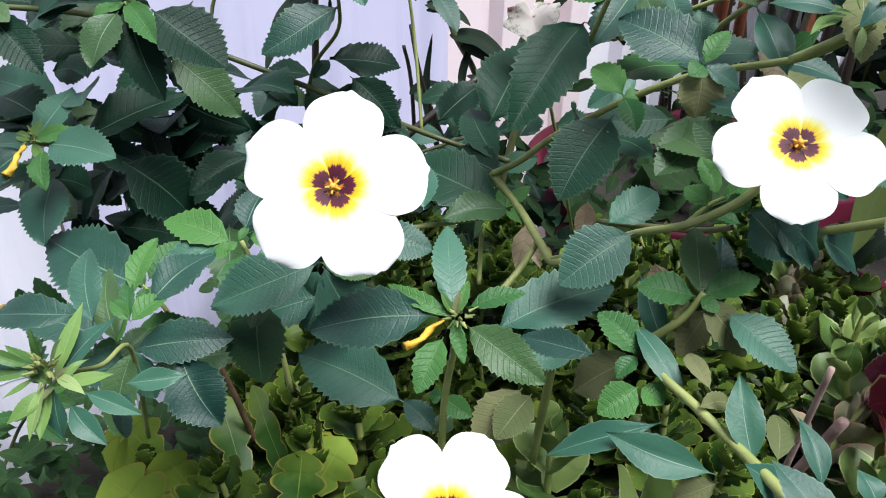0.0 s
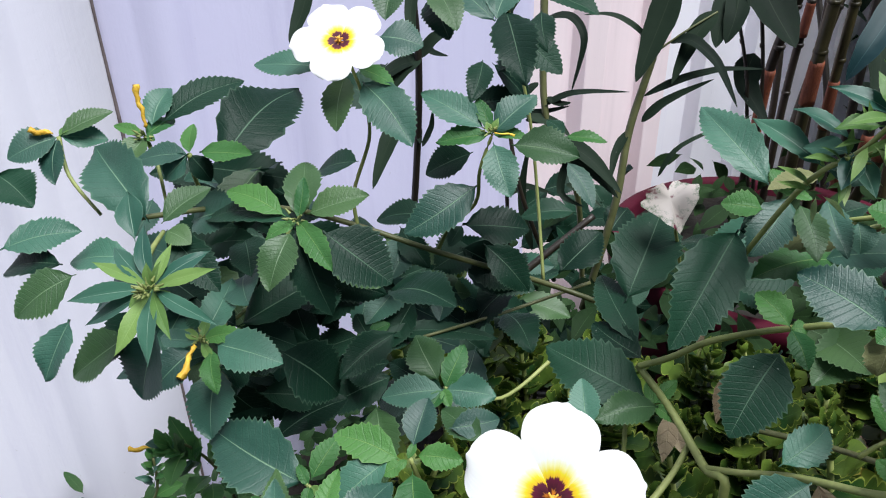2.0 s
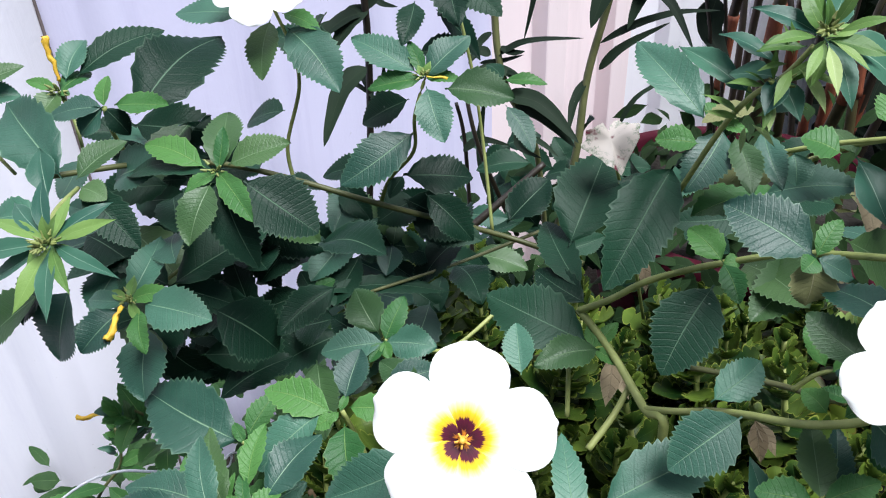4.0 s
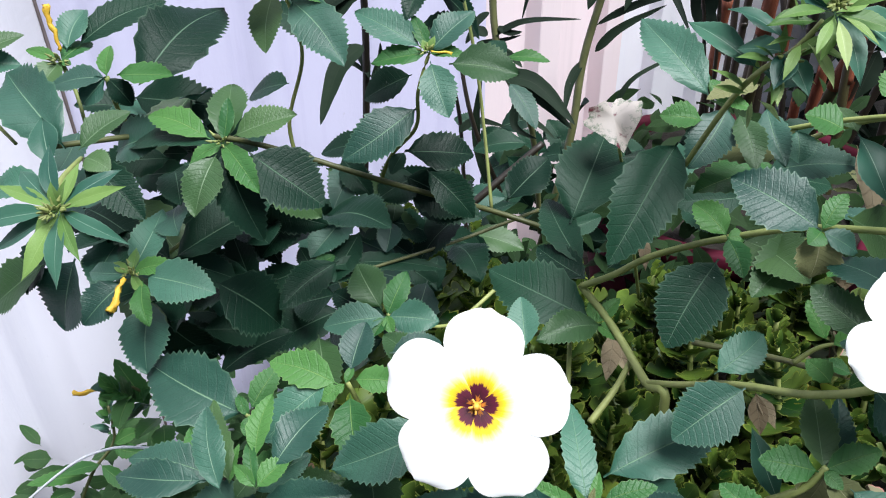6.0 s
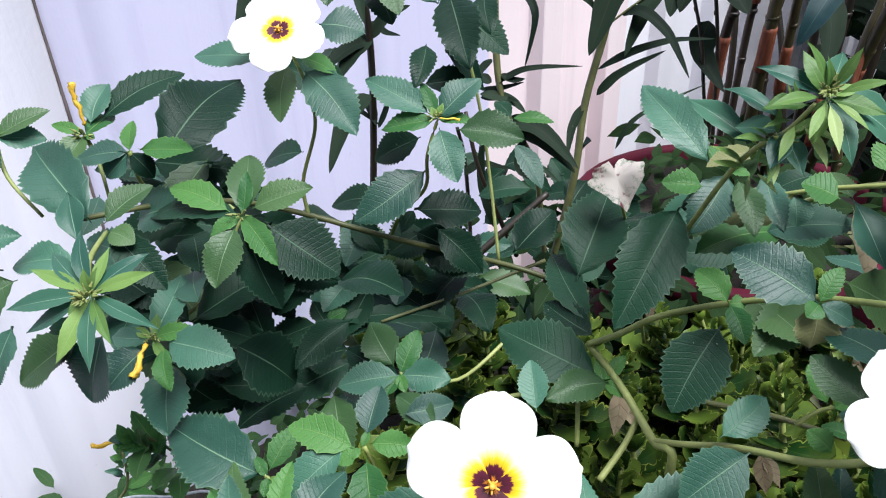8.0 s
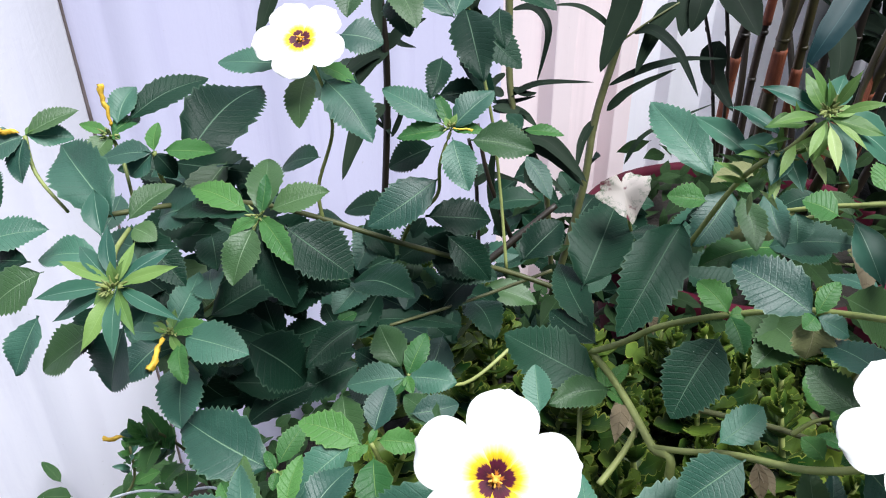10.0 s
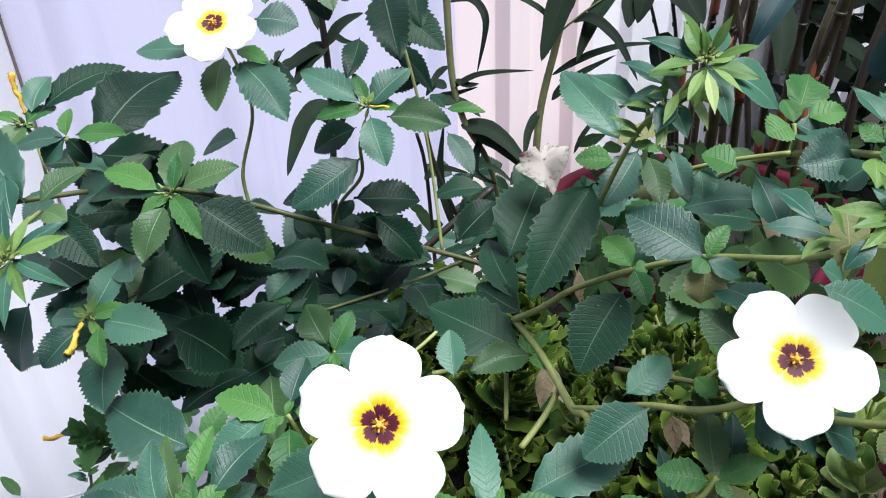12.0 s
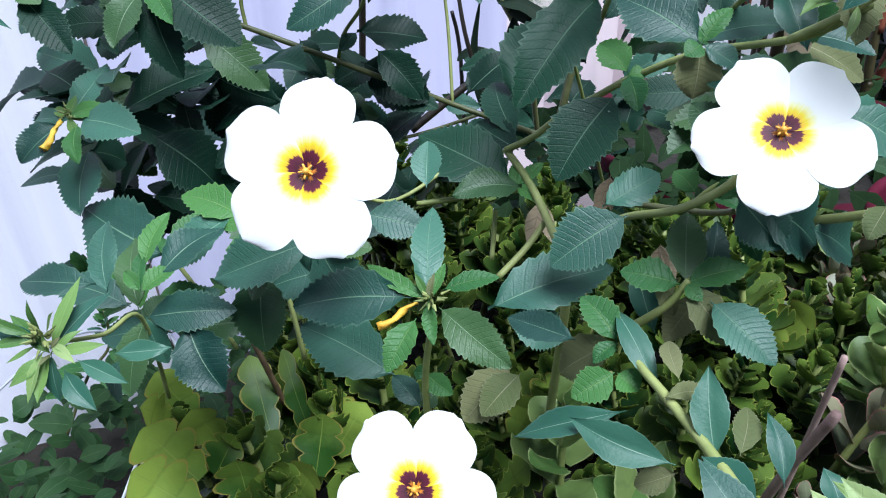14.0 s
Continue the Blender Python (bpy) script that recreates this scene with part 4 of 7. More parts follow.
leaf(c6stem, (-0.0393, 0.4540, 0.7447), (-0.0295, 0.4276, 0.7297), 0.021, "y")
leaf(c6stem, (-0.0506, 0.4579, 0.7469), (-0.0774, 0.4371, 0.7262), 0.023)
leaf(c6stem, (-0.0424, 0.4580, 0.7478), (-0.0406, 0.4661, 0.7519), 0.005, "y")
leaf(c6stem, (-0.0424, 0.4580, 0.7478), (-0.0474, 0.4528, 0.7448), 0.005, "y")
leaf(c6stem, (-0.0294, 0.4919, 0.7388), (-0.0050, 0.5051, 0.7375), 0.018)
leaf(c6stem, (-0.0109, 0.4875, 0.7369), (-0.0360, 0.5071, 0.7370), 0.018)
leaf(c6stem, (-0.0006, 0.4459, 0.7308), (-0.0301, 0.4381, 0.7205), 0.023)
leaf(c6stem, (-0.0006, 0.4459, 0.7308), (-0.0068, 0.4392, 0.7156), 0.016)
nBs = stem(shrub, [(-0.0702, 0.4645, 0.6549), (-0.0889, 0.4629, 0.7021), (-0.0988, 0.4636, 0.7142)], 0.0014, 0.0010, STEM)
leaf(nBs, (-0.0969, 0.4656, 0.7155), (-0.0883, 0.4875, 0.7270), 0.015, "y")
leaf(nBs, (-0.0969, 0.4625, 0.7135), (-0.1063, 0.4717, 0.7185), 0.007, "y")
leaf(nBs, (-0.0968, 0.4637, 0.7132), (-0.0966, 0.4545, 0.7082), 0.008, "y")
leaf(nBs, (-0.0968, 0.4637, 0.7132), (-0.0897, 0.4608, 0.7111), 0.006, "g")
leaf(nBs, (-0.0995, 0.4296, 0.7055), (-0.1476, 0.4332, 0.7077), 0.022)
leaf(nBs, (-0.0944, 0.4287, 0.7044), (-0.1139, 0.4623, 0.7234), 0.017)
leaf(nBs, (-0.1038, 0.4358, 0.7085), (-0.1216, 0.4489, 0.7165), 0.016, "y")
leaf(nBs, (-0.0886, 0.4340, 0.7072), (-0.0659, 0.4439, 0.7118), 0.014, "y")
leaf(nBs, (-0.0843, 0.4269, 0.7033), (-0.0601, 0.4482, 0.7086), 0.019)
leaf(nBs, (-0.0901, 0.4226, 0.7015), (-0.0817, 0.4373, 0.7091), 0.013)
leaf(nBs, (-0.0944, 0.4287, 0.7044), (-0.0951, 0.4452, 0.7133), 0.006, "y")
leaf(nBs, (-0.0829, 0.4334, 0.6890), (-0.0430, 0.4456, 0.6953), 0.024)
leaf(nBs, (-0.0829, 0.4334, 0.6890), (-0.1186, 0.4242, 0.6859), 0.022)
# middle and right arms
stem(shrub, [(0.1000, 0.5050, 0.5800), (0.1074, 0.4886, 0.7205), (0.0983, 0.4999, 0.7287), (0.0815, 0.5292, 0.7397), (0.0643, 0.5469, 0.7513)], 0.0026, 0.0020, STEM)
stem(shrub, [(0.0192, 0.5274, 0.7231), (0.0471, 0.5346, 0.7266), (0.0736, 0.5421, 0.7303)], 0.0014, 0.0018, STEM)
armn2 = stem(shrub, [(0.0649, 0.5449, 0.7518), (0.0793, 0.5420, 0.7618), (0.0952, 0.5363, 0.7784), (0.1114, 0.5268, 0.7927), (0.1252, 0.5142, 0.8064), (0.1500, 0.4949, 0.8254), (0.1823, 0.4680, 0.8418), (0.1947, 0.4480, 0.8582)], 0.0019, 0.0014, STEM)
leaf(armn2, (0.1237, 0.5085, 0.8102), (0.1097, 0.5231, 0.8184), 0.017, "y")
leaf(armn2, (0.1237, 0.5085, 0.8102), (0.1298, 0.4916, 0.8002), 0.013, "y")
leaf(armn2, (0.1237, 0.5085, 0.8102), (0.1316, 0.5096, 0.8101), 0.009, "y")
leaf(armn2, (0.1199, 0.4994, 0.8043), (0.0992, 0.4725, 0.7739), 0.031, "d")
leaf(armn2, (0.1494, 0.4777, 0.8343), (0.1166, 0.4962, 0.8457), 0.028)
leaf(armn2, (0.1494, 0.4777, 0.8343), (0.1593, 0.4890, 0.8450), 0.010, "y")
leaf(armn2, (0.1494, 0.4777, 0.8343), (0.1436, 0.4717, 0.8314), 0.010, "y")
leaf(armn2, (0.1494, 0.4777, 0.8343), (0.1491, 0.4749, 0.8136), 0.020, "p")
leaf(armn2, (0.1494, 0.4777, 0.8343), (0.1651, 0.4780, 0.8252), 0.011)
leaf(armn2, (0.0575, 0.5950, 0.7610), (0.0777, 0.6560, 0.7958), 0.044, "d")
leaf(armn2, (0.0670, 0.5683, 0.7481), (0.0422, 0.6285, 0.7575), 0.023, "d")
leaf(armn2, (0.0691, 0.5621, 0.7442), (0.0394, 0.5881, 0.7471), 0.023, "d")
leaf(armn2, (0.1060, 0.5665, 0.8285), (0.0739, 0.5117, 0.7884), 0.034, "d")
leaf(armn2, (0.1060, 0.5665, 0.8285), (0.1284, 0.5796, 0.8161), 0.021, "d")
leaf(armn2, (0.0993, 0.5500, 0.8197), (0.0825, 0.5847, 0.8099), 0.017, "d")
leaf(armn2, (0.0719, 0.5303, 0.7403), (0.0142, 0.5531, 0.7526), 0.038, "d")
leaf(armn2, (0.0764, 0.5290, 0.7390), (0.0435, 0.5105, 0.7402), 0.020)
leaf(armn2, (0.0734, 0.5299, 0.7391), (0.0859, 0.5432, 0.7469), 0.010, "y")
leaf(armn2, (0.0734, 0.5299, 0.7391), (0.0701, 0.5408, 0.7462), 0.008, "y")
leaf(armn2, (0.0734, 0.5299, 0.7391), (0.0874, 0.5234, 0.7348), 0.010, "y")
leaf(armn2, (0.0392, 0.4802, 0.7602), (0.0347, 0.5015, 0.7737), 0.016)
# shoot in front of the bamboo
c7s = stem(shrub, [(0.1060, 0.5573, 0.8127), (0.1190, 0.5396, 0.8587), (0.1265, 0.5289, 0.8781), (0.1358, 0.5203, 0.8907), (0.1431, 0.5178, 0.9033)], 0.0014, 0.0011, STEM)
leaf(c7s, (0.1461, 0.5170, 0.9062), (0.1201, 0.5273, 0.9147), 0.010, "n")
leaf(c7s, (0.1461, 0.5170, 0.9062), (0.1363, 0.5262, 0.9223), 0.008, "g")
leaf(c7s, (0.1401, 0.5156, 0.9034), (0.1222, 0.5148, 0.9018), 0.010, "g")
leaf(c7s, (0.1461, 0.5170, 0.9062), (0.1561, 0.5397, 0.9178), 0.012, "n")
leaf(c7s, (0.1461, 0.5170, 0.9062), (0.1682, 0.5118, 0.9016), 0.009, "g")
leaf(c7s, (0.1461, 0.5170, 0.9062), (0.1550, 0.4973, 0.8853), 0.010, "n")
leaf(c7s, (0.1461, 0.5170, 0.9062), (0.1798, 0.5207, 0.8854), 0.024, "n")
leaf(c7s, (0.1461, 0.5170, 0.9062), (0.1411, 0.5041, 0.8915), 0.006, "g")
leaf(c7s, (0.1461, 0.5170, 0.9062), (0.1359, 0.5331, 0.9094), 0.010, "n")
leaf(c7s, (0.1461, 0.5170, 0.9062), (0.1592, 0.5199, 0.9098), 0.007, "g")
leaf(c7s, (0.1461, 0.5170, 0.9062), (0.1454, 0.5173, 0.9200), 0.004, "g")
leaf(c7s, (0.1461, 0.5170, 0.9062), (0.1474, 0.5142, 0.9160), 0.003, "p")
leaf(c7s, (0.1347, 0.5288, 0.8919), (0.1126, 0.5423, 0.9003), 0.011, "n")
leaf(c7s, (0.1338, 0.5212, 0.8897), (0.1270, 0.5035, 0.8800), 0.011, "n")
leaf(c7s, (0.1338, 0.5212, 0.8897), (0.1166, 0.5307, 0.8872), 0.013, "n")
leaf(c7s, (0.1338, 0.5212, 0.8897), (0.1399, 0.5019, 0.8787), 0.010, "n")
leaf(c7s, (0.1255, 0.5299, 0.8801), (0.0984, 0.5506, 0.8926), 0.013, "n")
leaf(c7s, (0.1255, 0.5299, 0.8801), (0.1164, 0.5388, 0.8853), 0.013, "n")
leaf(c7s, (0.1255, 0.5299, 0.8801), (0.1464, 0.5247, 0.8756), 0.012, "n")
leaf(c7s, (0.1210, 0.5829, 0.8457), (0.0867, 0.6277, 0.8720), 0.026)
leaf(c7s, (0.1161, 0.5680, 0.8400), (0.0953, 0.5684, 0.8414), 0.017, "y")
leaf(c7s, (0.1449, 0.5909, 0.8508), (0.1163, 0.5702, 0.8498), 0.013, "p")
leaf(c7s, (0.1290, 0.5770, 0.8445), (0.1102, 0.5513, 0.8215), 0.025)
leaf(c7s, (0.1330, 0.5731, 0.8425), (0.1392, 0.5442, 0.8257), 0.016)
leaf(c7s, (0.1470, 0.5794, 0.8438), (0.1531, 0.5480, 0.8272), 0.015)
leaf(c7s, (0.1601, 0.5676, 0.8375), (0.1619, 0.5590, 0.8239), 0.017)
leaf(c7s, (0.1200, 0.5828, 0.8477), (0.1400, 0.5767, 0.8432), 0.012, "y")
leaf(c7s, (0.1200, 0.5828, 0.8477), (0.1279, 0.5896, 0.8514), 0.012, "y")
leaf(c7s, (0.1736, 0.5468, 0.8470), (0.1566, 0.5520, 0.8516), 0.022, "y")
stem(c7s, [(0.1560, 0.5715, 0.8357), (0.1725, 0.5594, 0.8460), (0.1952, 0.5435, 0.8570)], 0.0014, 0.0012, STEM)
# flower-bearing arm and the shoots below it
fcarm = stem(shrub, [(0.0987, 0.4990, 0.7290), (0.1114, 0.4864, 0.7411), (0.1239, 0.4722, 0.7566), (0.1327, 0.4579, 0.7695), (0.1481, 0.4393, 0.7848), (0.1616, 0.4245, 0.8041), (0.1697, 0.4224, 0.8207)], 0.0016, 0.0017, STEM)
leaf(fcarm, (0.1303, 0.4558, 0.7704), (0.1023, 0.4407, 0.7513), 0.0272, "m")
leaf(fcarm, (0.1199, 0.4663, 0.7670), (0.1419, 0.4857, 0.7759), 0.0179, "m")
leaf(fcarm, (0.1525, 0.4364, 0.7936), (0.1445, 0.4441, 0.7977), 0.011, "y")
leaf(fcarm, (0.1663, 0.4375, 0.7935), (0.1839, 0.4291, 0.7784), 0.022)
leaf(fcarm, (0.1741, 0.4356, 0.7924), (0.1982, 0.4441, 0.7725), 0.031)
leaf(fcarm, (0.1909, 0.4290, 0.7882), (0.2092, 0.4374, 0.7733), 0.021)
leaf(fcarm, (0.1694, 0.4494, 0.8057), (0.1486, 0.4701, 0.8138), 0.0190)
leaf(fcarm, (0.1584, 0.4364, 0.7925), (0.1682, 0.4405, 0.7955), 0.009, "y")
leaf(fcarm, (0.1668, 0.4274, 0.8140), (0.1545, 0.4451, 0.8065), 0.013)
leaf(fcarm, (0.1785, 0.4334, 0.8179), (0.1989, 0.4368, 0.8010), 0.014)
leaf(fcarm, (0.1755, 0.4461, 0.8250), (0.1541, 0.4809, 0.8195), 0.019)
c9s = stem(shrub, [(0.1380, 0.4228, 0.7415), (0.1481, 0.4200, 0.7550), (0.1541, 0.4219, 0.7658)], 0.0019, 0.0012, STEM)
leaf(c9s, (0.1512, 0.4199, 0.7648), (0.1295, 0.4217, 0.7660), 0.016, "y")
leaf(c9s, (0.1531, 0.4209, 0.7648), (0.1518, 0.4463, 0.7799), 0.016)
leaf(c9s, (0.1531, 0.4209, 0.7648), (0.1746, 0.4290, 0.7696), 0.013, "y")
leaf(c9s, (0.1531, 0.4209, 0.7648), (0.1591, 0.4152, 0.7617), 0.007, "y")
leaf(c9s, (0.1620, 0.4162, 0.7617), (0.1839, 0.3981, 0.7513), 0.019)
leaf(c9s, (0.1531, 0.4209, 0.7648), (0.1716, 0.4136, 0.7449), 0.016, "p")
leaf(c9s, (0.1403, 0.4227, 0.7659), (0.1517, 0.4249, 0.7473), 0.010, "p")
leaf(c9s, (0.1703, 0.4421, 0.7816), (0.1782, 0.4312, 0.7708), 0.0100, "y")
leaf(c9s, (0.1611, 0.4297, 0.7520), (0.1639, 0.4520, 0.7741), 0.0136, "m")
leaf(c9s, (0.1598, 0.4301, 0.7542), (0.1492, 0.4205, 0.7371), 0.0143, "p")
leaf(c9s, (0.1665, 0.4817, 0.7781), (0.1585, 0.4935, 0.7906), 0.0115, "y")
leaf(c9s, (0.1682, 0.4794, 0.7777), (0.1791, 0.4817, 0.7856), 0.0094, "y")
leaf(c9s, (0.1748, 0.4691, 0.7714), (0.1624, 0.4730, 0.7732), 0.0084, "y")
stem(c9s, [(0.1565, 0.4825, 0.7636), (0.1636, 0.4825, 0.7727), (0.1701, 0.4802, 0.7785)], 0.0013, 0.0008)
leaf(c9s, (0.1469, 0.4305, 0.7313), (0.1349, 0.4506, 0.7540), 0.0125, "n")
c10s = stem(shrub, [(0.1720, 0.3382, 0.7481), (0.1614, 0.3603, 0.7462), (0.1481, 0.3794, 0.7480), (0.1377, 0.3967, 0.7476), (0.1315, 0.4131, 0.7510)], 0.0021, 0.0014, STEM)
leaf(c10s, (0.1317, 0.4034, 0.7478), (0.1167, 0.4169, 0.7560), 0.015, "y")
leaf(c10s, (0.1285, 0.4150, 0.7550), (0.1468, 0.3852, 0.7423), 0.011, "n")
leaf(c10s, (0.1318, 0.3939, 0.7415), (0.1181, 0.3846, 0.7349), 0.015, "y")
leaf(c10s, (0.1328, 0.3939, 0.7415), (0.1407, 0.3891, 0.7385), 0.013, "y")
leaf(c10s, (0.1317, 0.4034, 0.7478), (0.1239, 0.3959, 0.7425), 0.008, "y")
leaf(c10s, (0.1169, 0.4026, 0.7467), (0.0886, 0.4219, 0.7374), 0.014)
leaf(c10s, (0.1317, 0.4034, 0.7478), (0.1113, 0.4123, 0.7206), 0.019, "p")
leaf(c10s, (0.1526, 0.3566, 0.7409), (0.1187, 0.3647, 0.7455), 0.014, "n")
leaf(c10s, (0.1365, 0.3690, 0.7483), (0.1004, 0.3673, 0.7290), 0.011, "n")
leaf(c10s, (0.1643, 0.3594, 0.7422), (0.1600, 0.3812, 0.7618), 0.013, "n")
leaf(c10s, (0.1521, 0.3793, 0.7549), (0.1493, 0.4054, 0.7498), 0.008, "p")
leaf(c10s, (0.1711, 0.3613, 0.7444), (0.1745, 0.3815, 0.7461), 0.010, "p")
leaf(c10s, (0.1773, 0.3509, 0.7370), (0.1587, 0.3535, 0.7498), 0.013, "n")
leaf(c10s, (0.1840, 0.3557, 0.7402), (0.1787, 0.3748, 0.7517), 0.009, "n")
leaf(c10s, (0.1536, 0.3547, 0.7398), (0.1415, 0.3561, 0.7285), 0.010, "p")
leaf(c10s, (0.1998, 0.3531, 0.7379), (0.1947, 0.3625, 0.7443), 0.010, "n")
leaf(c10s, (0.1473, 0.3736, 0.7516), (0.1633, 0.3902, 0.7405), 0.008, "p")
leaf(c10s, (0.1677, 0.3040, 0.7732), (0.1514, 0.3203, 0.7839), 0.012, "n")
leaf(c10s, (0.1707, 0.3031, 0.7722), (0.1876, 0.3003, 0.7702), 0.010, "n")
leaf(c10s, (0.1728, 0.2982, 0.7690), (0.1562, 0.2835, 0.7600), 0.010, "n")
leaf(c10s, (0.1538, 0.3032, 0.7719), (0.1295, 0.3066, 0.7621), 0.012, "n")
leaf(c10s, (0.1528, 0.3022, 0.7718), (0.1458, 0.2957, 0.7558), 0.010, "p")
leaf(c10s, (0.1707, 0.3031, 0.7722), (0.1801, 0.3174, 0.7821), 0.009, "n")
# shoot with the yellow bud
c8s = stem(shrub, [(0.0609, 0.4010, 0.6365), (0.0628, 0.3891, 0.7213), (0.0665, 0.3865, 0.7554), (0.0667, 0.3843, 0.7683)], 0.0016, 0.0011, STEM)
leaf(c8s, (0.0667, 0.3853, 0.7694), (0.0417, 0.3935, 0.7750), 0.007, "y")
leaf(c8s, (0.0667, 0.3853, 0.7694), (0.0583, 0.4239, 0.7836), 0.013)
leaf(c8s, (0.0667, 0.3853, 0.7694), (0.0696, 0.3978, 0.7768), 0.005, "y")
leaf(c8s, (0.0707, 0.3892, 0.7715), (0.0897, 0.3950, 0.7757), 0.009, "y")
leaf(c8s, (0.0707, 0.3834, 0.7683), (0.0988, 0.3694, 0.7585), 0.016)
leaf(c8s, (0.0607, 0.3852, 0.7695), (0.0157, 0.3831, 0.7593), 0.023)
leaf(c8s, (0.0637, 0.3795, 0.7652), (0.0577, 0.3622, 0.7544), 0.012, "y")
leaf(c8s, (0.0667, 0.3853, 0.7694), (0.0718, 0.3720, 0.7607), 0.006, "y")
leaf(c8s, (0.0667, 0.3853, 0.7694), (0.0608, 0.3890, 0.7776), 0.003, "g")
leaf(c8s, (0.0667, 0.3853, 0.7694), (0.0678, 0.3900, 0.7775), 0.003, "p")
wilted(c8s, (0.0637, 0.3833, 0.7693), (0.0528, 0.3724, 0.7651), 0.005)
leaf(c8s, (0.0618, 0.3937, 0.7267), (0.0738, 0.3882, 0.7233), 0.010, "y")
leaf(c8s, (0.0618, 0.3937, 0.7267), (0.0568, 0.3936, 0.7267), 0.007, "y")
leaf(c8s, (0.0595, 0.3913, 0.7103), (0.0456, 0.4003, 0.7162), 0.011)
leaf(c8s, (0.0595, 0.3913, 0.7103), (0.0645, 0.3978, 0.7139), 0.009)
leaf(c8s, (0.0433, 0.4101, 0.7067), (-0.0053, 0.4238, 0.7147), 0.029)
leaf(c8s, (0.0912, 0.4192, 0.7137), (0.0741, 0.4049, 0.6923), 0.023, "p")
leaf(c8s, (0.0952, 0.4173, 0.7127), (0.0823, 0.4008, 0.7012), 0.018, "p")
leaf(c8s, (0.0069, 0.4251, 0.7613), (-0.0358, 0.4113, 0.7444), 0.026)
leaf(c8s, (-0.0145, 0.4209, 0.7593), (-0.0208, 0.4129, 0.7341), 0.018)
leaf(c8s, (0.0069, 0.4221, 0.7592), (0.0047, 0.4202, 0.7482), 0.011)
leaf(c8s, (0.0248, 0.4381, 0.7685), (0.0498, 0.4417, 0.7619), 0.018)
leaf(c8s, (0.0088, 0.4228, 0.7610), (0.0244, 0.4242, 0.7302), 0.025)
leaf(c8s, (0.0069, 0.4251, 0.7613), (0.0288, 0.4322, 0.7554), 0.015)
leaf(c8s, (0.0769, 0.4391, 0.7262), (0.1275, 0.4689, 0.7359), 0.0293, "m")
leaf(c8s, (0.0860, 0.4383, 0.7243), (0.1105, 0.4403, 0.7147), 0.022)
# low left shoot
c11s = stem(shrub, [(-0.0802, 0.4150, 0.6625), (-0.0634, 0.3950, 0.7314), (-0.0546, 0.3644, 0.7486), (-0.0521, 0.3380, 0.7665)], 0.0011, 0.0008, STEM)
leaf(c11s, (-0.0493, 0.3362, 0.7642), (-0.0495, 0.3587, 0.7799), 0.006, "g")
leaf(c11s, (-0.0493, 0.3362, 0.7642), (-0.0673, 0.3423, 0.7728), 0.006, "g")
leaf(c11s, (-0.0493, 0.3362, 0.7642), (-0.0330, 0.3434, 0.7654), 0.005, "g")
leaf(c11s, (-0.0511, 0.3381, 0.7665), (-0.0733, 0.3382, 0.7711), 0.007, "n")
leaf(c11s, (-0.0493, 0.3362, 0.7642), (-0.0587, 0.3247, 0.7576), 0.006, "g")
leaf(c11s, (-0.0493, 0.3362, 0.7642), (-0.0479, 0.3233, 0.7542), 0.005, "g")
leaf(c11s, (-0.0434, 0.3336, 0.7610), (-0.0285, 0.3266, 0.7523), 0.008, "n")
leaf(c11s, (-0.0405, 0.3368, 0.7629), (-0.0210, 0.3352, 0.7578), 0.007, "n")
leaf(c11s, (-0.0300, 0.3416, 0.7633), (-0.0116, 0.3481, 0.7642), 0.008, "n")
leaf(c11s, (-0.0493, 0.3362, 0.7642), (-0.0419, 0.3448, 0.7688), 0.004, "g")
leaf(c11s, (-0.0493, 0.3362, 0.7642), (-0.0603, 0.3406, 0.7696), 0.004, "g")
leaf(c11s, (-0.0493, 0.3362, 0.7642), (-0.0492, 0.3362, 0.7731), 0.003, "g")
leaf(c11s, (-0.0493, 0.3362, 0.7642), (-0.0433, 0.3366, 0.7719), 0.003, "p")
leaf(c11s, (-0.0493, 0.3362, 0.7642), (-0.0469, 0.3283, 0.7661), 0.003, "p")
leaf(c11s, (-0.0493, 0.3362, 0.7642), (-0.0430, 0.3633, 0.7717), 0.009, "n")
leaf(c11s, (-0.0271, 0.3408, 0.7621), (-0.0333, 0.3405, 0.7416), 0.010)
leaf(c11s, (-0.0493, 0.3362, 0.7642), (-0.0464, 0.3305, 0.7483), 0.008, "n")
leaf(c11s, (-0.0684, 0.4107, 0.7458), (-0.0676, 0.4357, 0.7593), 0.012, "y")
leaf(c11s, (-0.0602, 0.4078, 0.7447), (-0.0447, 0.4394, 0.7519), 0.021)
leaf(c11s, (-0.0782, 0.3965, 0.7397), (-0.0955, 0.4280, 0.7557), 0.015)
leaf(c11s, (-0.0646, 0.4002, 0.7412), (-0.0535, 0.4132, 0.7464), 0.012, "y")
leaf(c11s, (-0.0865, 0.4006, 0.7416), (-0.1295, 0.4025, 0.7346), 0.018)
leaf(c11s, (-0.0646, 0.4002, 0.7412), (-0.0761, 0.4073, 0.7450), 0.007, "y")
leaf(c11s, (-0.0646, 0.4002, 0.7412), (-0.0728, 0.4180, 0.7496), 0.007, "y")
leaf(c11s, (-0.0681, 0.4026, 0.7251), (-0.0288, 0.4131, 0.7280), 0.020)
leaf(c11s, (-0.0483, 0.4032, 0.7246), (-0.0282, 0.3907, 0.7005), 0.026)
leaf(c11s, (-0.0244, 0.4305, 0.7377), (-0.0181, 0.4116, 0.7067), 0.029)
leaf(c11s, (-0.0681, 0.4026, 0.7251), (-0.0604, 0.3990, 0.7030), 0.017)
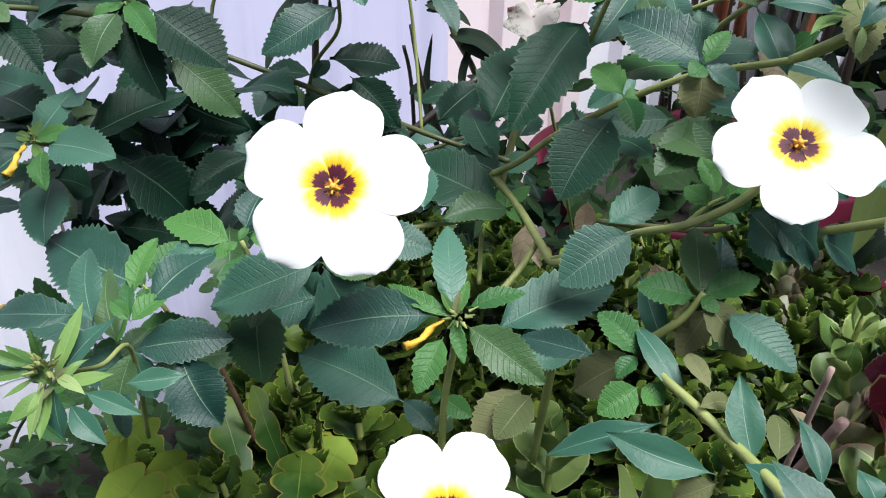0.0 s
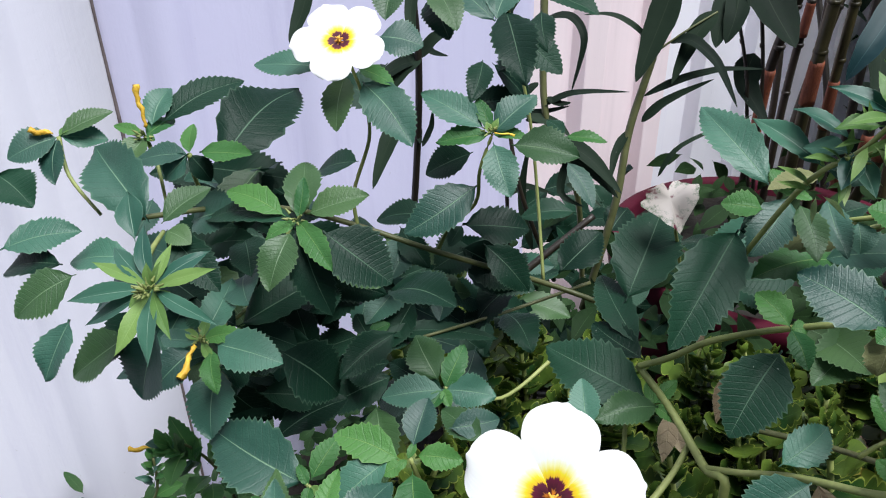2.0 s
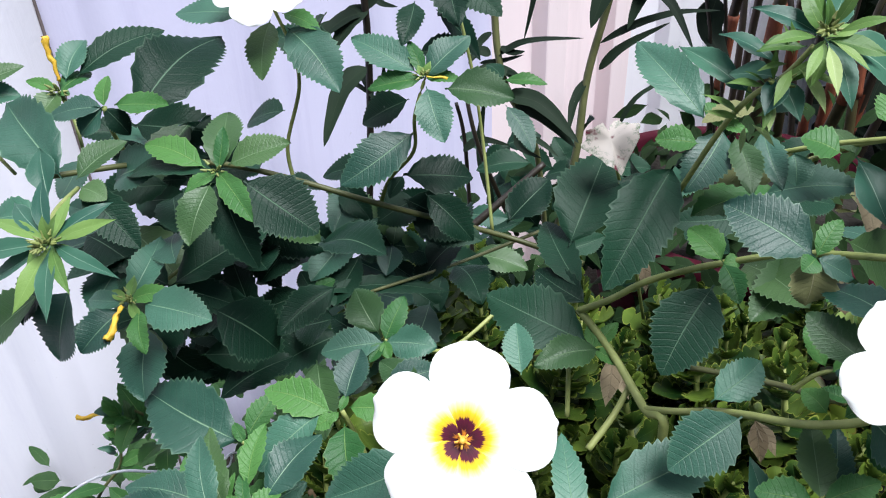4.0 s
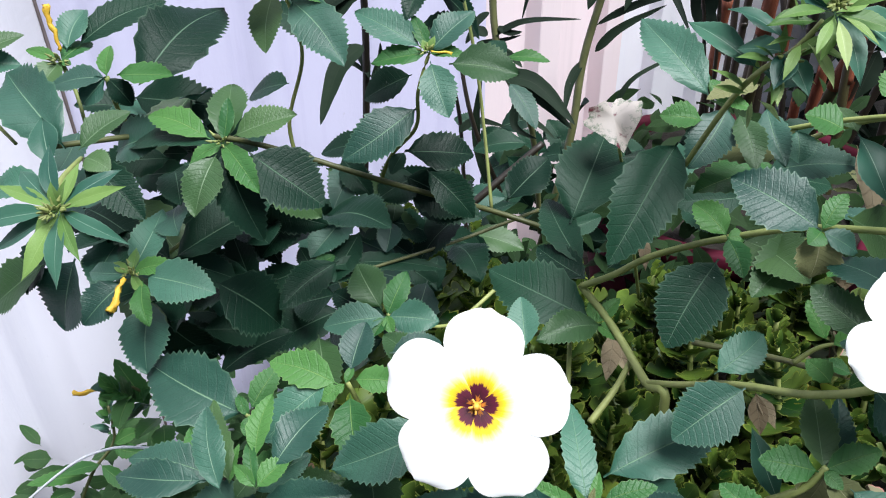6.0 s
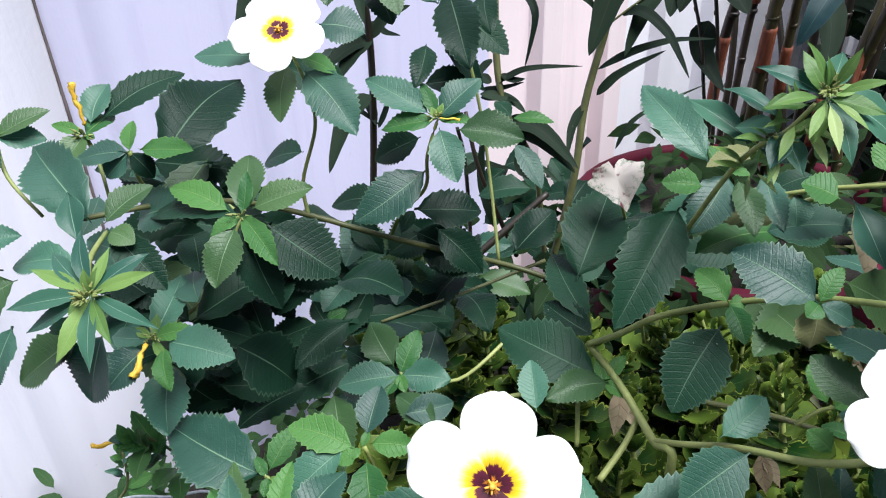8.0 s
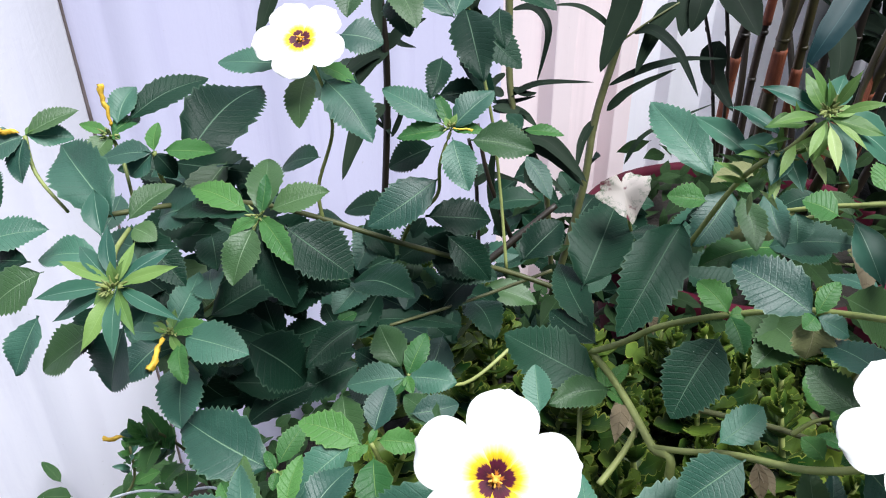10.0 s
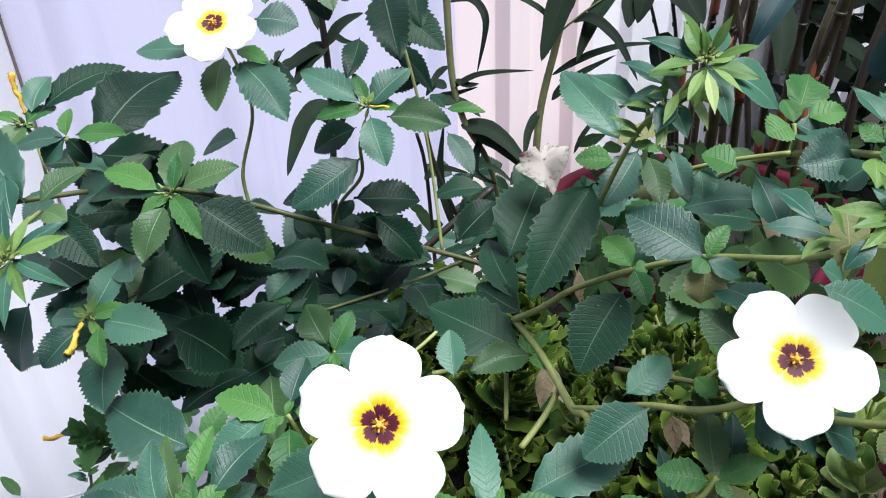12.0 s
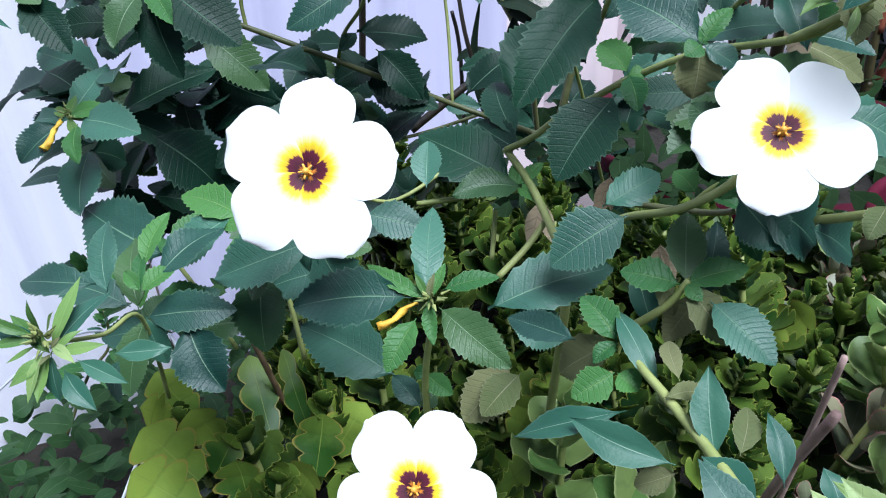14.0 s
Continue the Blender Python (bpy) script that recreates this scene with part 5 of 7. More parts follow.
leaf(c11s, (-0.0681, 0.4026, 0.7251), (-0.0711, 0.3828, 0.6953), 0.017)
# arm and shoots before the bamboo
rarm = stem(shrub, [(0.1627, 0.6128, 0.8018), (0.1833, 0.5728, 0.8385), (0.2001, 0.5533, 0.8528), (0.2167, 0.5312, 0.8624), (0.2329, 0.5050, 0.8713), (0.2451, 0.4704, 0.8904)], 0.0015, 0.0018, STEM)
leaf(rarm, (0.2024, 0.5663, 0.8696), (0.2113, 0.5891, 0.8817), 0.024, "y")
leaf(rarm, (0.2054, 0.5633, 0.8675), (0.2247, 0.5672, 0.8691), 0.016, "y")
leaf(rarm, (0.1973, 0.5586, 0.8658), (0.1861, 0.5514, 0.8622), 0.020, "y")
leaf(rarm, (0.1993, 0.5598, 0.8657), (0.1963, 0.5722, 0.8738), 0.013, "y")
leaf(rarm, (0.1993, 0.5598, 0.8657), (0.2143, 0.5606, 0.8573), 0.016)
stem(rarm, [(0.1980, 0.5532, 0.8519), (0.2002, 0.5566, 0.8597), (0.1993, 0.5598, 0.8657)], 0.0012, 0.0010, STEM)
leaf(rarm, (0.1855, 0.5614, 0.8395), (0.1981, 0.5350, 0.8159), 0.021, "n")
leaf(rarm, (0.1855, 0.5614, 0.8395), (0.1792, 0.5831, 0.8435), 0.013)
leaf(rarm, (0.2207, 0.5293, 0.8613), (0.1923, 0.5209, 0.8595), 0.027)
leaf(rarm, (0.2177, 0.5324, 0.8633), (0.1992, 0.5576, 0.8607), 0.018)
leaf(rarm, (0.2207, 0.5293, 0.8613), (0.2061, 0.5172, 0.8483), 0.018, "n")
leaf(rarm, (0.2292, 0.5277, 0.8750), (0.2171, 0.5493, 0.8873), 0.012, "n")
leaf(rarm, (0.2391, 0.5184, 0.8699), (0.2293, 0.5476, 0.8860), 0.014, "n")
leaf(rarm, (0.2260, 0.5200, 0.8712), (0.2170, 0.5293, 0.8763), 0.012, "y")
leaf(rarm, (0.2260, 0.5200, 0.8712), (0.2342, 0.5279, 0.8749), 0.013, "y")
leaf(rarm, (0.2198, 0.5120, 0.8676), (0.2163, 0.4952, 0.8603), 0.013, "g")
leaf(rarm, (0.2260, 0.5200, 0.8712), (0.2287, 0.5047, 0.8636), 0.011, "y")
leaf(rarm, (0.2197, 0.5098, 0.8667), (0.2082, 0.5142, 0.8522), 0.017, "n")
leaf(rarm, (0.2481, 0.4821, 0.8852), (0.2426, 0.5046, 0.8969), 0.009, "n")
leaf(rarm, (0.2440, 0.4808, 0.8844), (0.2246, 0.4670, 0.8783), 0.012, "n")
leaf(rarm, (0.2307, 0.4747, 0.8819), (0.2206, 0.4566, 0.8735), 0.010, "p")
leaf(rarm, (0.2440, 0.4808, 0.8844), (0.2455, 0.4617, 0.8748), 0.010, "n")
leaf(rarm, (0.2440, 0.4808, 0.8844), (0.2335, 0.4611, 0.8751), 0.007, "p")
leaf(rarm, (0.2440, 0.4808, 0.8844), (0.2301, 0.4888, 0.8895), 0.008, "p")
leaf(rarm, (0.2440, 0.4808, 0.8844), (0.2647, 0.5050, 0.8966), 0.014, "n")
# shoot at the end of the long arm
r3s = stem(shrub, [(0.1774, 0.4669, 0.8408), (0.1917, 0.4490, 0.8573), (0.2021, 0.4381, 0.8747)], 0.0016, 0.0013, STEM)
leaf(r3s, (0.2012, 0.4362, 0.8776), (0.1785, 0.4387, 0.8780), 0.007, "g")
leaf(r3s, (0.2012, 0.4362, 0.8776), (0.2210, 0.4376, 0.8822), 0.006, "g")
leaf(r3s, (0.2012, 0.4362, 0.8776), (0.2219, 0.4238, 0.8663), 0.007, "g")
leaf(r3s, (0.1933, 0.4311, 0.8718), (0.1814, 0.4241, 0.8621), 0.008, "n")
leaf(r3s, (0.1972, 0.4272, 0.8668), (0.1982, 0.4136, 0.8518), 0.009, "n")
leaf(r3s, (0.2042, 0.4303, 0.8716), (0.2051, 0.4176, 0.8567), 0.008, "n")
leaf(r3s, (0.2012, 0.4362, 0.8776), (0.1962, 0.4262, 0.8668), 0.006, "g")
leaf(r3s, (0.2012, 0.4362, 0.8776), (0.1914, 0.4429, 0.8847), 0.006, "n")
leaf(r3s, (0.2012, 0.4362, 0.8776), (0.2062, 0.4422, 0.8854), 0.005, "g")
leaf(r3s, (0.2012, 0.4362, 0.8776), (0.1964, 0.4391, 0.8875), 0.004, "p")
leaf(r3s, (0.2012, 0.4362, 0.8776), (0.2024, 0.4332, 0.8835), 0.003, "g")
leaf(r3s, (0.2012, 0.4362, 0.8776), (0.2168, 0.4414, 0.8716), 0.006, "p")
leaf(r3s, (0.2012, 0.4362, 0.8776), (0.2180, 0.4296, 0.8724), 0.006, "n")
leaf(r3s, (0.1868, 0.4519, 0.8603), (0.1622, 0.4546, 0.8626), 0.010, "n")
leaf(r3s, (0.1828, 0.4568, 0.8634), (0.1698, 0.4800, 0.8674), 0.013, "n")
leaf(r3s, (0.1937, 0.4651, 0.8681), (0.1926, 0.4441, 0.8464), 0.017, "p")
leaf(r3s, (0.1868, 0.4519, 0.8603), (0.1789, 0.4548, 0.8624), 0.006, "p")
leaf(r3s, (0.1868, 0.4519, 0.8603), (0.1741, 0.4428, 0.8555), 0.006, "g")
# low arm towards the coleus
r4s = stem(shrub, [(0.1938, 0.4350, 0.7882), (0.2052, 0.4173, 0.8026), (0.2144, 0.4085, 0.8132), (0.2227, 0.4026, 0.8267), (0.2300, 0.3948, 0.8382)], 0.0018, 0.0012, STEM)
leaf(r4s, (0.2289, 0.3958, 0.8353), (0.2179, 0.4101, 0.8446), 0.006, "n")
leaf(r4s, (0.2289, 0.3958, 0.8353), (0.2228, 0.4093, 0.8435), 0.005, "g")
leaf(r4s, (0.2289, 0.3958, 0.8353), (0.2306, 0.4153, 0.8464), 0.006, "n")
leaf(r4s, (0.2289, 0.3958, 0.8353), (0.2093, 0.3915, 0.8336), 0.008, "n")
leaf(r4s, (0.2289, 0.3958, 0.8353), (0.2151, 0.3984, 0.8376), 0.007, "n")
leaf(r4s, (0.2270, 0.3899, 0.8322), (0.2203, 0.3791, 0.8262), 0.006, "g")
leaf(r4s, (0.2289, 0.3958, 0.8353), (0.2417, 0.4039, 0.8401), 0.007, "g")
leaf(r4s, (0.2289, 0.3958, 0.8353), (0.2359, 0.3901, 0.8320), 0.007, "n")
leaf(r4s, (0.2289, 0.3958, 0.8353), (0.2327, 0.4066, 0.8413), 0.005, "g")
leaf(r4s, (0.2164, 0.4094, 0.8151), (0.2028, 0.4417, 0.8089), 0.014)
leaf(r4s, (0.2116, 0.4035, 0.8121), (0.2167, 0.3910, 0.8039), 0.013, "p")
leaf(r4s, (0.2243, 0.4048, 0.8119), (0.2246, 0.3863, 0.8007), 0.010, "p")
leaf(r4s, (0.2027, 0.4044, 0.8123), (0.1969, 0.3936, 0.8062), 0.010, "p")
leaf(r4s, (0.2164, 0.4094, 0.8151), (0.2292, 0.4078, 0.8139), 0.008, "y")
leaf(r4s, (0.2164, 0.4094, 0.8151), (0.2036, 0.4073, 0.8143), 0.007, "y")
# shoot that leans out over the trough, sunlight put into its pale leaves
r5s = stem(shrub, [(0.1729, 0.3084, 0.7665), (0.1788, 0.2935, 0.7761), (0.1893, 0.2856, 0.7890)], 0.0014, 0.0011, STEM)
leaf(r5s, (0.1842, 0.2875, 0.7820), (0.1683, 0.2902, 0.7831), 0.010, "w")
leaf(r5s, (0.1771, 0.2939, 0.7881), (0.1729, 0.3036, 0.7935), 0.007, "w")
leaf(r5s, (0.1840, 0.2905, 0.7831), (0.1962, 0.2830, 0.7788), 0.010, "w")
leaf(r5s, (0.1902, 0.2848, 0.7799), (0.1805, 0.2796, 0.7768), 0.006, "w")
leaf(r5s, (0.1888, 0.3018, 0.7924), (0.1757, 0.3084, 0.7968), 0.005, "w")
leaf(r5s, (0.1957, 0.2820, 0.8097), (0.1884, 0.2975, 0.8192), 0.006, "w")
leaf(r5s, (0.1807, 0.2847, 0.8119), (0.1696, 0.2913, 0.8162), 0.006, "w")
leaf(r5s, (0.1957, 0.2820, 0.8097), (0.1886, 0.2907, 0.8150), 0.005, "w")
leaf(r5s, (0.1718, 0.2826, 0.8100), (0.1647, 0.2893, 0.8142), 0.004, "w")
# dry leaves hanging low
leaf(r5s, (0.1199, 0.5909, 0.7193), (0.1147, 0.5622, 0.7037), 0.012, "t")
leaf(r5s, (0.1199, 0.5909, 0.7193), (0.1229, 0.5789, 0.7014), 0.009, "t")
leaf(r5s, (0.0851, 0.5476, 0.7231), (0.0819, 0.5207, 0.7072), 0.012, "t")
leaf(r5s, (0.0851, 0.5476, 0.7231), (0.0952, 0.5322, 0.7030), 0.009, "t")
leaf(r5s, (0.1470, 0.4899, 0.7377), (0.1483, 0.4729, 0.7268), 0.010, "t")
leaf(r5s, (0.1470, 0.4899, 0.7377), (0.1551, 0.4761, 0.7287), 0.008, "t")
leaf(r5s, (0.1970, 0.5881, 0.8220), (0.1977, 0.5462, 0.8011), 0.014, "t")
leaf(r5s, (0.1806, 0.5292, 0.7933), (0.1843, 0.5200, 0.7787), 0.016, "t")
leaf(r5s, (0.1027, 0.6150, 0.7456), (0.1040, 0.5915, 0.7336), 0.008, "t")
# leaves deep inside the shrub, mostly coloured dark as shade
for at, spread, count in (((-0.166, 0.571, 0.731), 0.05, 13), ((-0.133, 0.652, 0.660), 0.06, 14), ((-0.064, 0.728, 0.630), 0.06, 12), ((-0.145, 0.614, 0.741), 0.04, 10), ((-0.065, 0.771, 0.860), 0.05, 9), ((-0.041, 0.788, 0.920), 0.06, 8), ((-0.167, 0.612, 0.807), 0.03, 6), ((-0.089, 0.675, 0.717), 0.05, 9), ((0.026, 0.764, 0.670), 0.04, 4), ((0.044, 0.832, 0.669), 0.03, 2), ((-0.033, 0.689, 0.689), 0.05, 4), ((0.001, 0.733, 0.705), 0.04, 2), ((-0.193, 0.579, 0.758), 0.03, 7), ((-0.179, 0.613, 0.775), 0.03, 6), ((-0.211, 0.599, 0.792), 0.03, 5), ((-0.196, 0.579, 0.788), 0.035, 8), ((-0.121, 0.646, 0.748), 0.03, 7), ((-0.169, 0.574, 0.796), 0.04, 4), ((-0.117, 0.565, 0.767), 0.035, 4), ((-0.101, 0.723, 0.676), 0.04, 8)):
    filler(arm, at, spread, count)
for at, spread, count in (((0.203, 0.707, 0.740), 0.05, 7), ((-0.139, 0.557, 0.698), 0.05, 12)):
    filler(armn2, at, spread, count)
# buds in the hearts of the shoots
for branch, at, count in ((arm, (-0.1339, 0.4249, 0.8517), 16), (arm, (-0.1626, 0.4970, 0.7730), 8), (arm, (-0.2095, 0.5512, 0.8626), 8), (arm, (-0.1100, 0.5143, 0.8396), 7), (midshoot, (-0.0278, 0.6122, 0.8556), 6), (c7s, (0.1453, 0.5139, 0.9101), 14), (c7s, (0.1328, 0.5170, 0.8878), 9), (c11s, (-0.0505, 0.3374, 0.7698), 14), (c8s, (0.0678, 0.3840, 0.7707), 8), (r3s, (0.2003, 0.4342, 0.8796), 12), (r4s, (0.2280, 0.3948, 0.8372), 7)):
    buds(branch, at, count)
# crowded young leaves in the shoot tips
for branch, at, count, size in ((c7s, (0.1453, 0.5128, 0.9082), 8, 0.020), (c7s, (0.1380, 0.5185, 0.8965), 8, 0.018), (c7s, (0.1318, 0.5190, 0.8858), 8, 0.018), (c7s, (0.1281, 0.5350, 0.8663), 7, 0.018), (r3s, (0.2021, 0.4382, 0.8767), 11, 0.018), (r3s, (0.1917, 0.4499, 0.8603), 6, 0.015), (r4s, (0.2247, 0.4026, 0.8276), 8, 0.016), (c11s, (-0.0515, 0.3384, 0.7679), 8, 0.016)):
    tuft(branch, at, count, size)
filler(armn2, (0.1752, 0.5825, 0.8015), 0.03, 7, "mmyp")
filler(armn2, (0.1927, 0.5512, 0.8041), 0.03, 6, "mmyp")
# open flowers
flower(shrub, (0.0270, 0.387, 0.8135), (0.05, -0.78, 0.62), 0.0312, -2, 0.22)
flower(shrub, (-0.114, 0.608, 0.905), (0.05, -0.62, 0.78), 0.0285, 33)
flower(shrub, (0.1735, 0.4245, 0.824), (-0.04, -0.66, 0.74), 0.0282, 34, 0.18)
flower(shrub, (0.071, 0.346, 0.719), (0.0, -0.66, 0.75), 0.0285, -24)
flower(shrub, (0.2446, 0.3906, 0.8315), (0.55, -0.60, 0.55), 0.0270, 12, 0.26)

# ---- raised trough with its soil, and the succulents that fill it ----
def box_mesh(name, x0, x1, y0, y1, z0, z1, wall, material):
    bm = bmesh.new()
    outer = [bm.verts.new(p) for p in ((x0, y0, z0), (x1, y0, z0), (x1, y1, z0), (x0, y1, z0))]
    top = [bm.verts.new((p.co.x, p.co.y, z1)) for p in outer]
    rim = [bm.verts.new(p) for p in ((x0 + wall, y0 + wall, z1), (x1 - wall, y0 + wall, z1), (x1 - wall, y1 - wall, z1), (x0 + wall, y1 - wall, z1))]
    low = [bm.verts.new((p.co.x, p.co.y, z0 + wall)) for p in rim]
    bm.faces.new(outer[::-1])
    for a, b in ((outer, top), (top, rim), (rim, low)):
        for i in range(4):
            j = (i + 1) % 4
            bm.faces.new((a[i], a[j], b[j], b[i]))
    bm.faces.new(low)
    bmesh.ops.bevel(bm, geom=bm.edges[:], offset=wall * 0.3, segments=2, affect="EDGES")
    me = bpy.data.meshes.new(name)
    bm.to_mesh(me)
    bm.free()
    me.materials.append(material)
    return me


BED = (-0.14, 0.44, 0.30, 0.84)
trough = thing("planting_trough", (0.12, 0.57, GROUND), "black plastic planting trough filled with succulents", "planter")
part("body", box_mesh("body", BED[0], BED[1], BED[2], BED[3], GROUND - 0.02, 0.49, 0.012, TROUGH), trough)


def soil_sheet(x0, x1, y0, y1, z):
    n = 22
    verts = [(x0 + (x1 - x0) * i / n, y0 + (y1 - y0) * j / n, z + 0.008 * noise.noise((i * 0.7, j * 0.7, 5))) for j in range(n + 1) for i in range(n + 1)]
    faces = [(j * (n + 1) + i, j * (n + 1) + i + 1, (j + 1) * (n + 1) + i + 1, (j + 1) * (n + 1) + i) for j in range(n) for i in range(n)]
    return mesh_from("soil", verts, faces, SOIL)


part("soil", soil_sheet(BED[0] + 0.011, BED[1] - 0.011, BED[2] + 0.011, BED[3] - 0.011, 0.482), trough, "dark potting soil")

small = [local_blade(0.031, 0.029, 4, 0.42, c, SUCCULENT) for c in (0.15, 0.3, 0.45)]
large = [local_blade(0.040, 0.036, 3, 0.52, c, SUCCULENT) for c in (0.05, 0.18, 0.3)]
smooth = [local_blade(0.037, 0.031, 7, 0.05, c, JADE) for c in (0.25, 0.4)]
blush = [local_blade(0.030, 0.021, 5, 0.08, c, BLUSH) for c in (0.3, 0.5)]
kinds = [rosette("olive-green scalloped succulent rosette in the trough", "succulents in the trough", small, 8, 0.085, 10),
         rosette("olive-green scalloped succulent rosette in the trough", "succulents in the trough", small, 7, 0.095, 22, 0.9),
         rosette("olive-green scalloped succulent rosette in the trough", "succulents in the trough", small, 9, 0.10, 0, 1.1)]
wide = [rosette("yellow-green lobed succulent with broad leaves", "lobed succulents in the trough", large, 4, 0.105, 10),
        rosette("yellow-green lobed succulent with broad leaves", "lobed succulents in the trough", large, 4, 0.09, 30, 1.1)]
jade = rosette("round-leaved succulent with pale leaf edges", "round-leaved succulents", smooth, 5, 0.09, 20)
pink = rosette("grey-green succulent with pink leaf edges", "pink-edged succulents", blush, 5, 0.08, 18)


def plant_out():
    random.seed(11)
    step = 0.042
    y = BED[2] + 0.04
    row = 0
    while y < BED[3] - 0.02:
        x = BED[0] + 0.03 + (row % 2) * step * 0.5
        while x < BED[1] - 0.02:
            px, py = x + random.uniform(-0.013, 0.013), y + random.uniform(-0.013, 0.013)
            front = py < 0.50 and px < 0.10
            right = px > 0.26
            pick = random.random()
            src = random.choice(kinds)
            if front and pick < 0.28:
                src = random.choice(wide)
            elif right and pick < 0.30:
                src = pink
            elif right and pick < 0.70 or (px > 0.10 and py < 0.5 and pick < 0.75):
                src = jade
            z = 0.482 + random.uniform(-0.01, 0.04) + 0.02 * noise.noise((px * 6, py * 6, 1))
            copy_thing(src, pose(px, py, z, random.uniform(-16, 16), random.uniform(-16, 16), random.uniform(0, 360)) @ Matrix.Scale(random.uniform(0.7, 1.25), 4))
            x += step
        y += step * 0.87
        row += 1


plant_out()
for k, src in enumerate(kinds + wide + [jade, pink]):
    src.matrix_basis = pose(-0.08 + 0.075 * k, 0.80, 0.484, 0, 0, 50 * k)

# ---- makers for the plants round the shrub ----
def cane(parent, low, mid, high, r, s0, s1, material):
    """A bamboo cane with swollen nodes; between s0 and s1 of its length an old sheath still clings to it."""
    low, mid, high = Vector(low), Vector(mid), Vector(high)
    r *= 0.68
    foot = low + (low - mid).normalized() * max(0.05, (low.z - GROUND - 0.08))
    foot.z = max(foot.z, GROUND + 0.02)
    pts = [foot, low, mid, high, high + (high - mid) * 1.2]
    v, f = tube(pts, r * 1.1, r * 0.9, 9, 8)
    ob = part("cane", mesh_from("cane", v, f, material), parent)
    path = [low.lerp(mid, t / 10) for t in range(11)] + [mid.lerp(high, t / 10) for t in range(1, 11)]
    i0, i1 = int(s0 * 20), max(int(s1 * 20), int(s0 * 20) + 2)
    piece = [path[min(i, 20)] for i in range(i0, i1 + 1, 2)]
    if len(piece) > 1 and s1 - s0 > 0.12:
        v, f = tube(piece, r * 1.24, r * 1.12, 9, 3)
        part("sheath", mesh_from("sheath", v, f, SHEATH), ob, "orange-brown papery sheath")
    for i in (3, 9, 14, 19):
        p, d = path[i], (path[i + 1] - path[i]).normalized()
        v, f = tube([p - d * 0.003, p, p + d * 0.003], r * 1.05, r * 1.05, 9, 2)
        c = len(v) // 9
        v = [q + (q - p).normalized() * (r * 0.10 if 9 <= k < (c - 1) * 9 else 0) for k, q in enumerate(v)]
        part("node", mesh_from("node", v, f, material), ob)
    return ob


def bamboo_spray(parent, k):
    """One drooping blade of the clump's mass; most have the shade put into a dark colour."""
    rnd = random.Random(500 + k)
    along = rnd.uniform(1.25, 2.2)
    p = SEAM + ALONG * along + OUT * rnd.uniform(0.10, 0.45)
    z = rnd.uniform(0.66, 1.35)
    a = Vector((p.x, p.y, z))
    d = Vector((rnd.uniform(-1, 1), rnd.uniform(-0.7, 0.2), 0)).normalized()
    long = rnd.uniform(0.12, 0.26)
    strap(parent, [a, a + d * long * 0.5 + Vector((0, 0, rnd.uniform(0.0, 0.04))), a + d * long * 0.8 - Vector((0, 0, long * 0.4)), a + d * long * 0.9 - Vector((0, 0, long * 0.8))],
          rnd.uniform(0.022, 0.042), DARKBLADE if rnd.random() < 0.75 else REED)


def pot(at, r, label, rim_at):
    """A tapered pot with a rolled rim whose near edge passes through rim_at's height."""
    top = rim_at[2]
    root = thing("plant_pot", (at[0], at[1], GROUND), label, "pot")
    n = 40
    h = top - GROUND
    prof = [(0.72, 0.0), (0.95, 0.86), (0.96, 0.87), (1.04, 0.875), (1.05, 0.99), (1.03, 1.0), (0.97, 1.0), (0.95, 0.985), (0.93, 0.90)]
    verts = [(at[0] + r * p * math.cos(2 * math.pi * i / n), at[1] + r * p * math.sin(2 * math.pi * i / n), GROUND - 0.01 + h * q) for p, q in prof for i in range(n)]
    faces = [(j * n + i, j * n + (i + 1) % n, (j + 1) * n + (i + 1) % n, (j + 1) * n + i) for j in range(len(prof) - 1) for i in range(n)]
    part("shell", mesh_from("shell", verts, faces, POT), root)
    disc = [(at[0] + r * 0.935 * q * math.cos(2 * math.pi * i / n), at[1] + r * 0.935 * q * math.sin(2 * math.pi * i / n), GROUND + h * 0.90) for q in (1.0, 0.5) for i in range(n)]
    disc.append((at[0], at[1], GROUND + h * 0.91))
    fs = [(i, (i + 1) % n, n + (i + 1) % n, n + i) for i in range(n)] + [(n + i, n + (i + 1) % n, 2 * n) for i in range(n)]
    part("soil", mesh_from("soil", disc, fs, SOIL), root, "dark potting soil")
    return root


def foot_leaf(parent, centre, k):
    rnd = random.Random(900 + k)
    c = Vector(centre) + Vector((rnd.uniform(-0.09, 0.09), rnd.uniform(-0.03, 0.08), rnd.uniform(-0.16, 0.06)))
    a = rnd.uniform(0, 6.28)
    d = Vector((math.cos(a), math.sin(a) * 0.7, rnd.uniform(0.1, 0.9))).normalized()
    leaf(parent, c, c + d * rnd.uniform(0.035, 0.06), rnd.uniform(0.026, 0.04), "d")


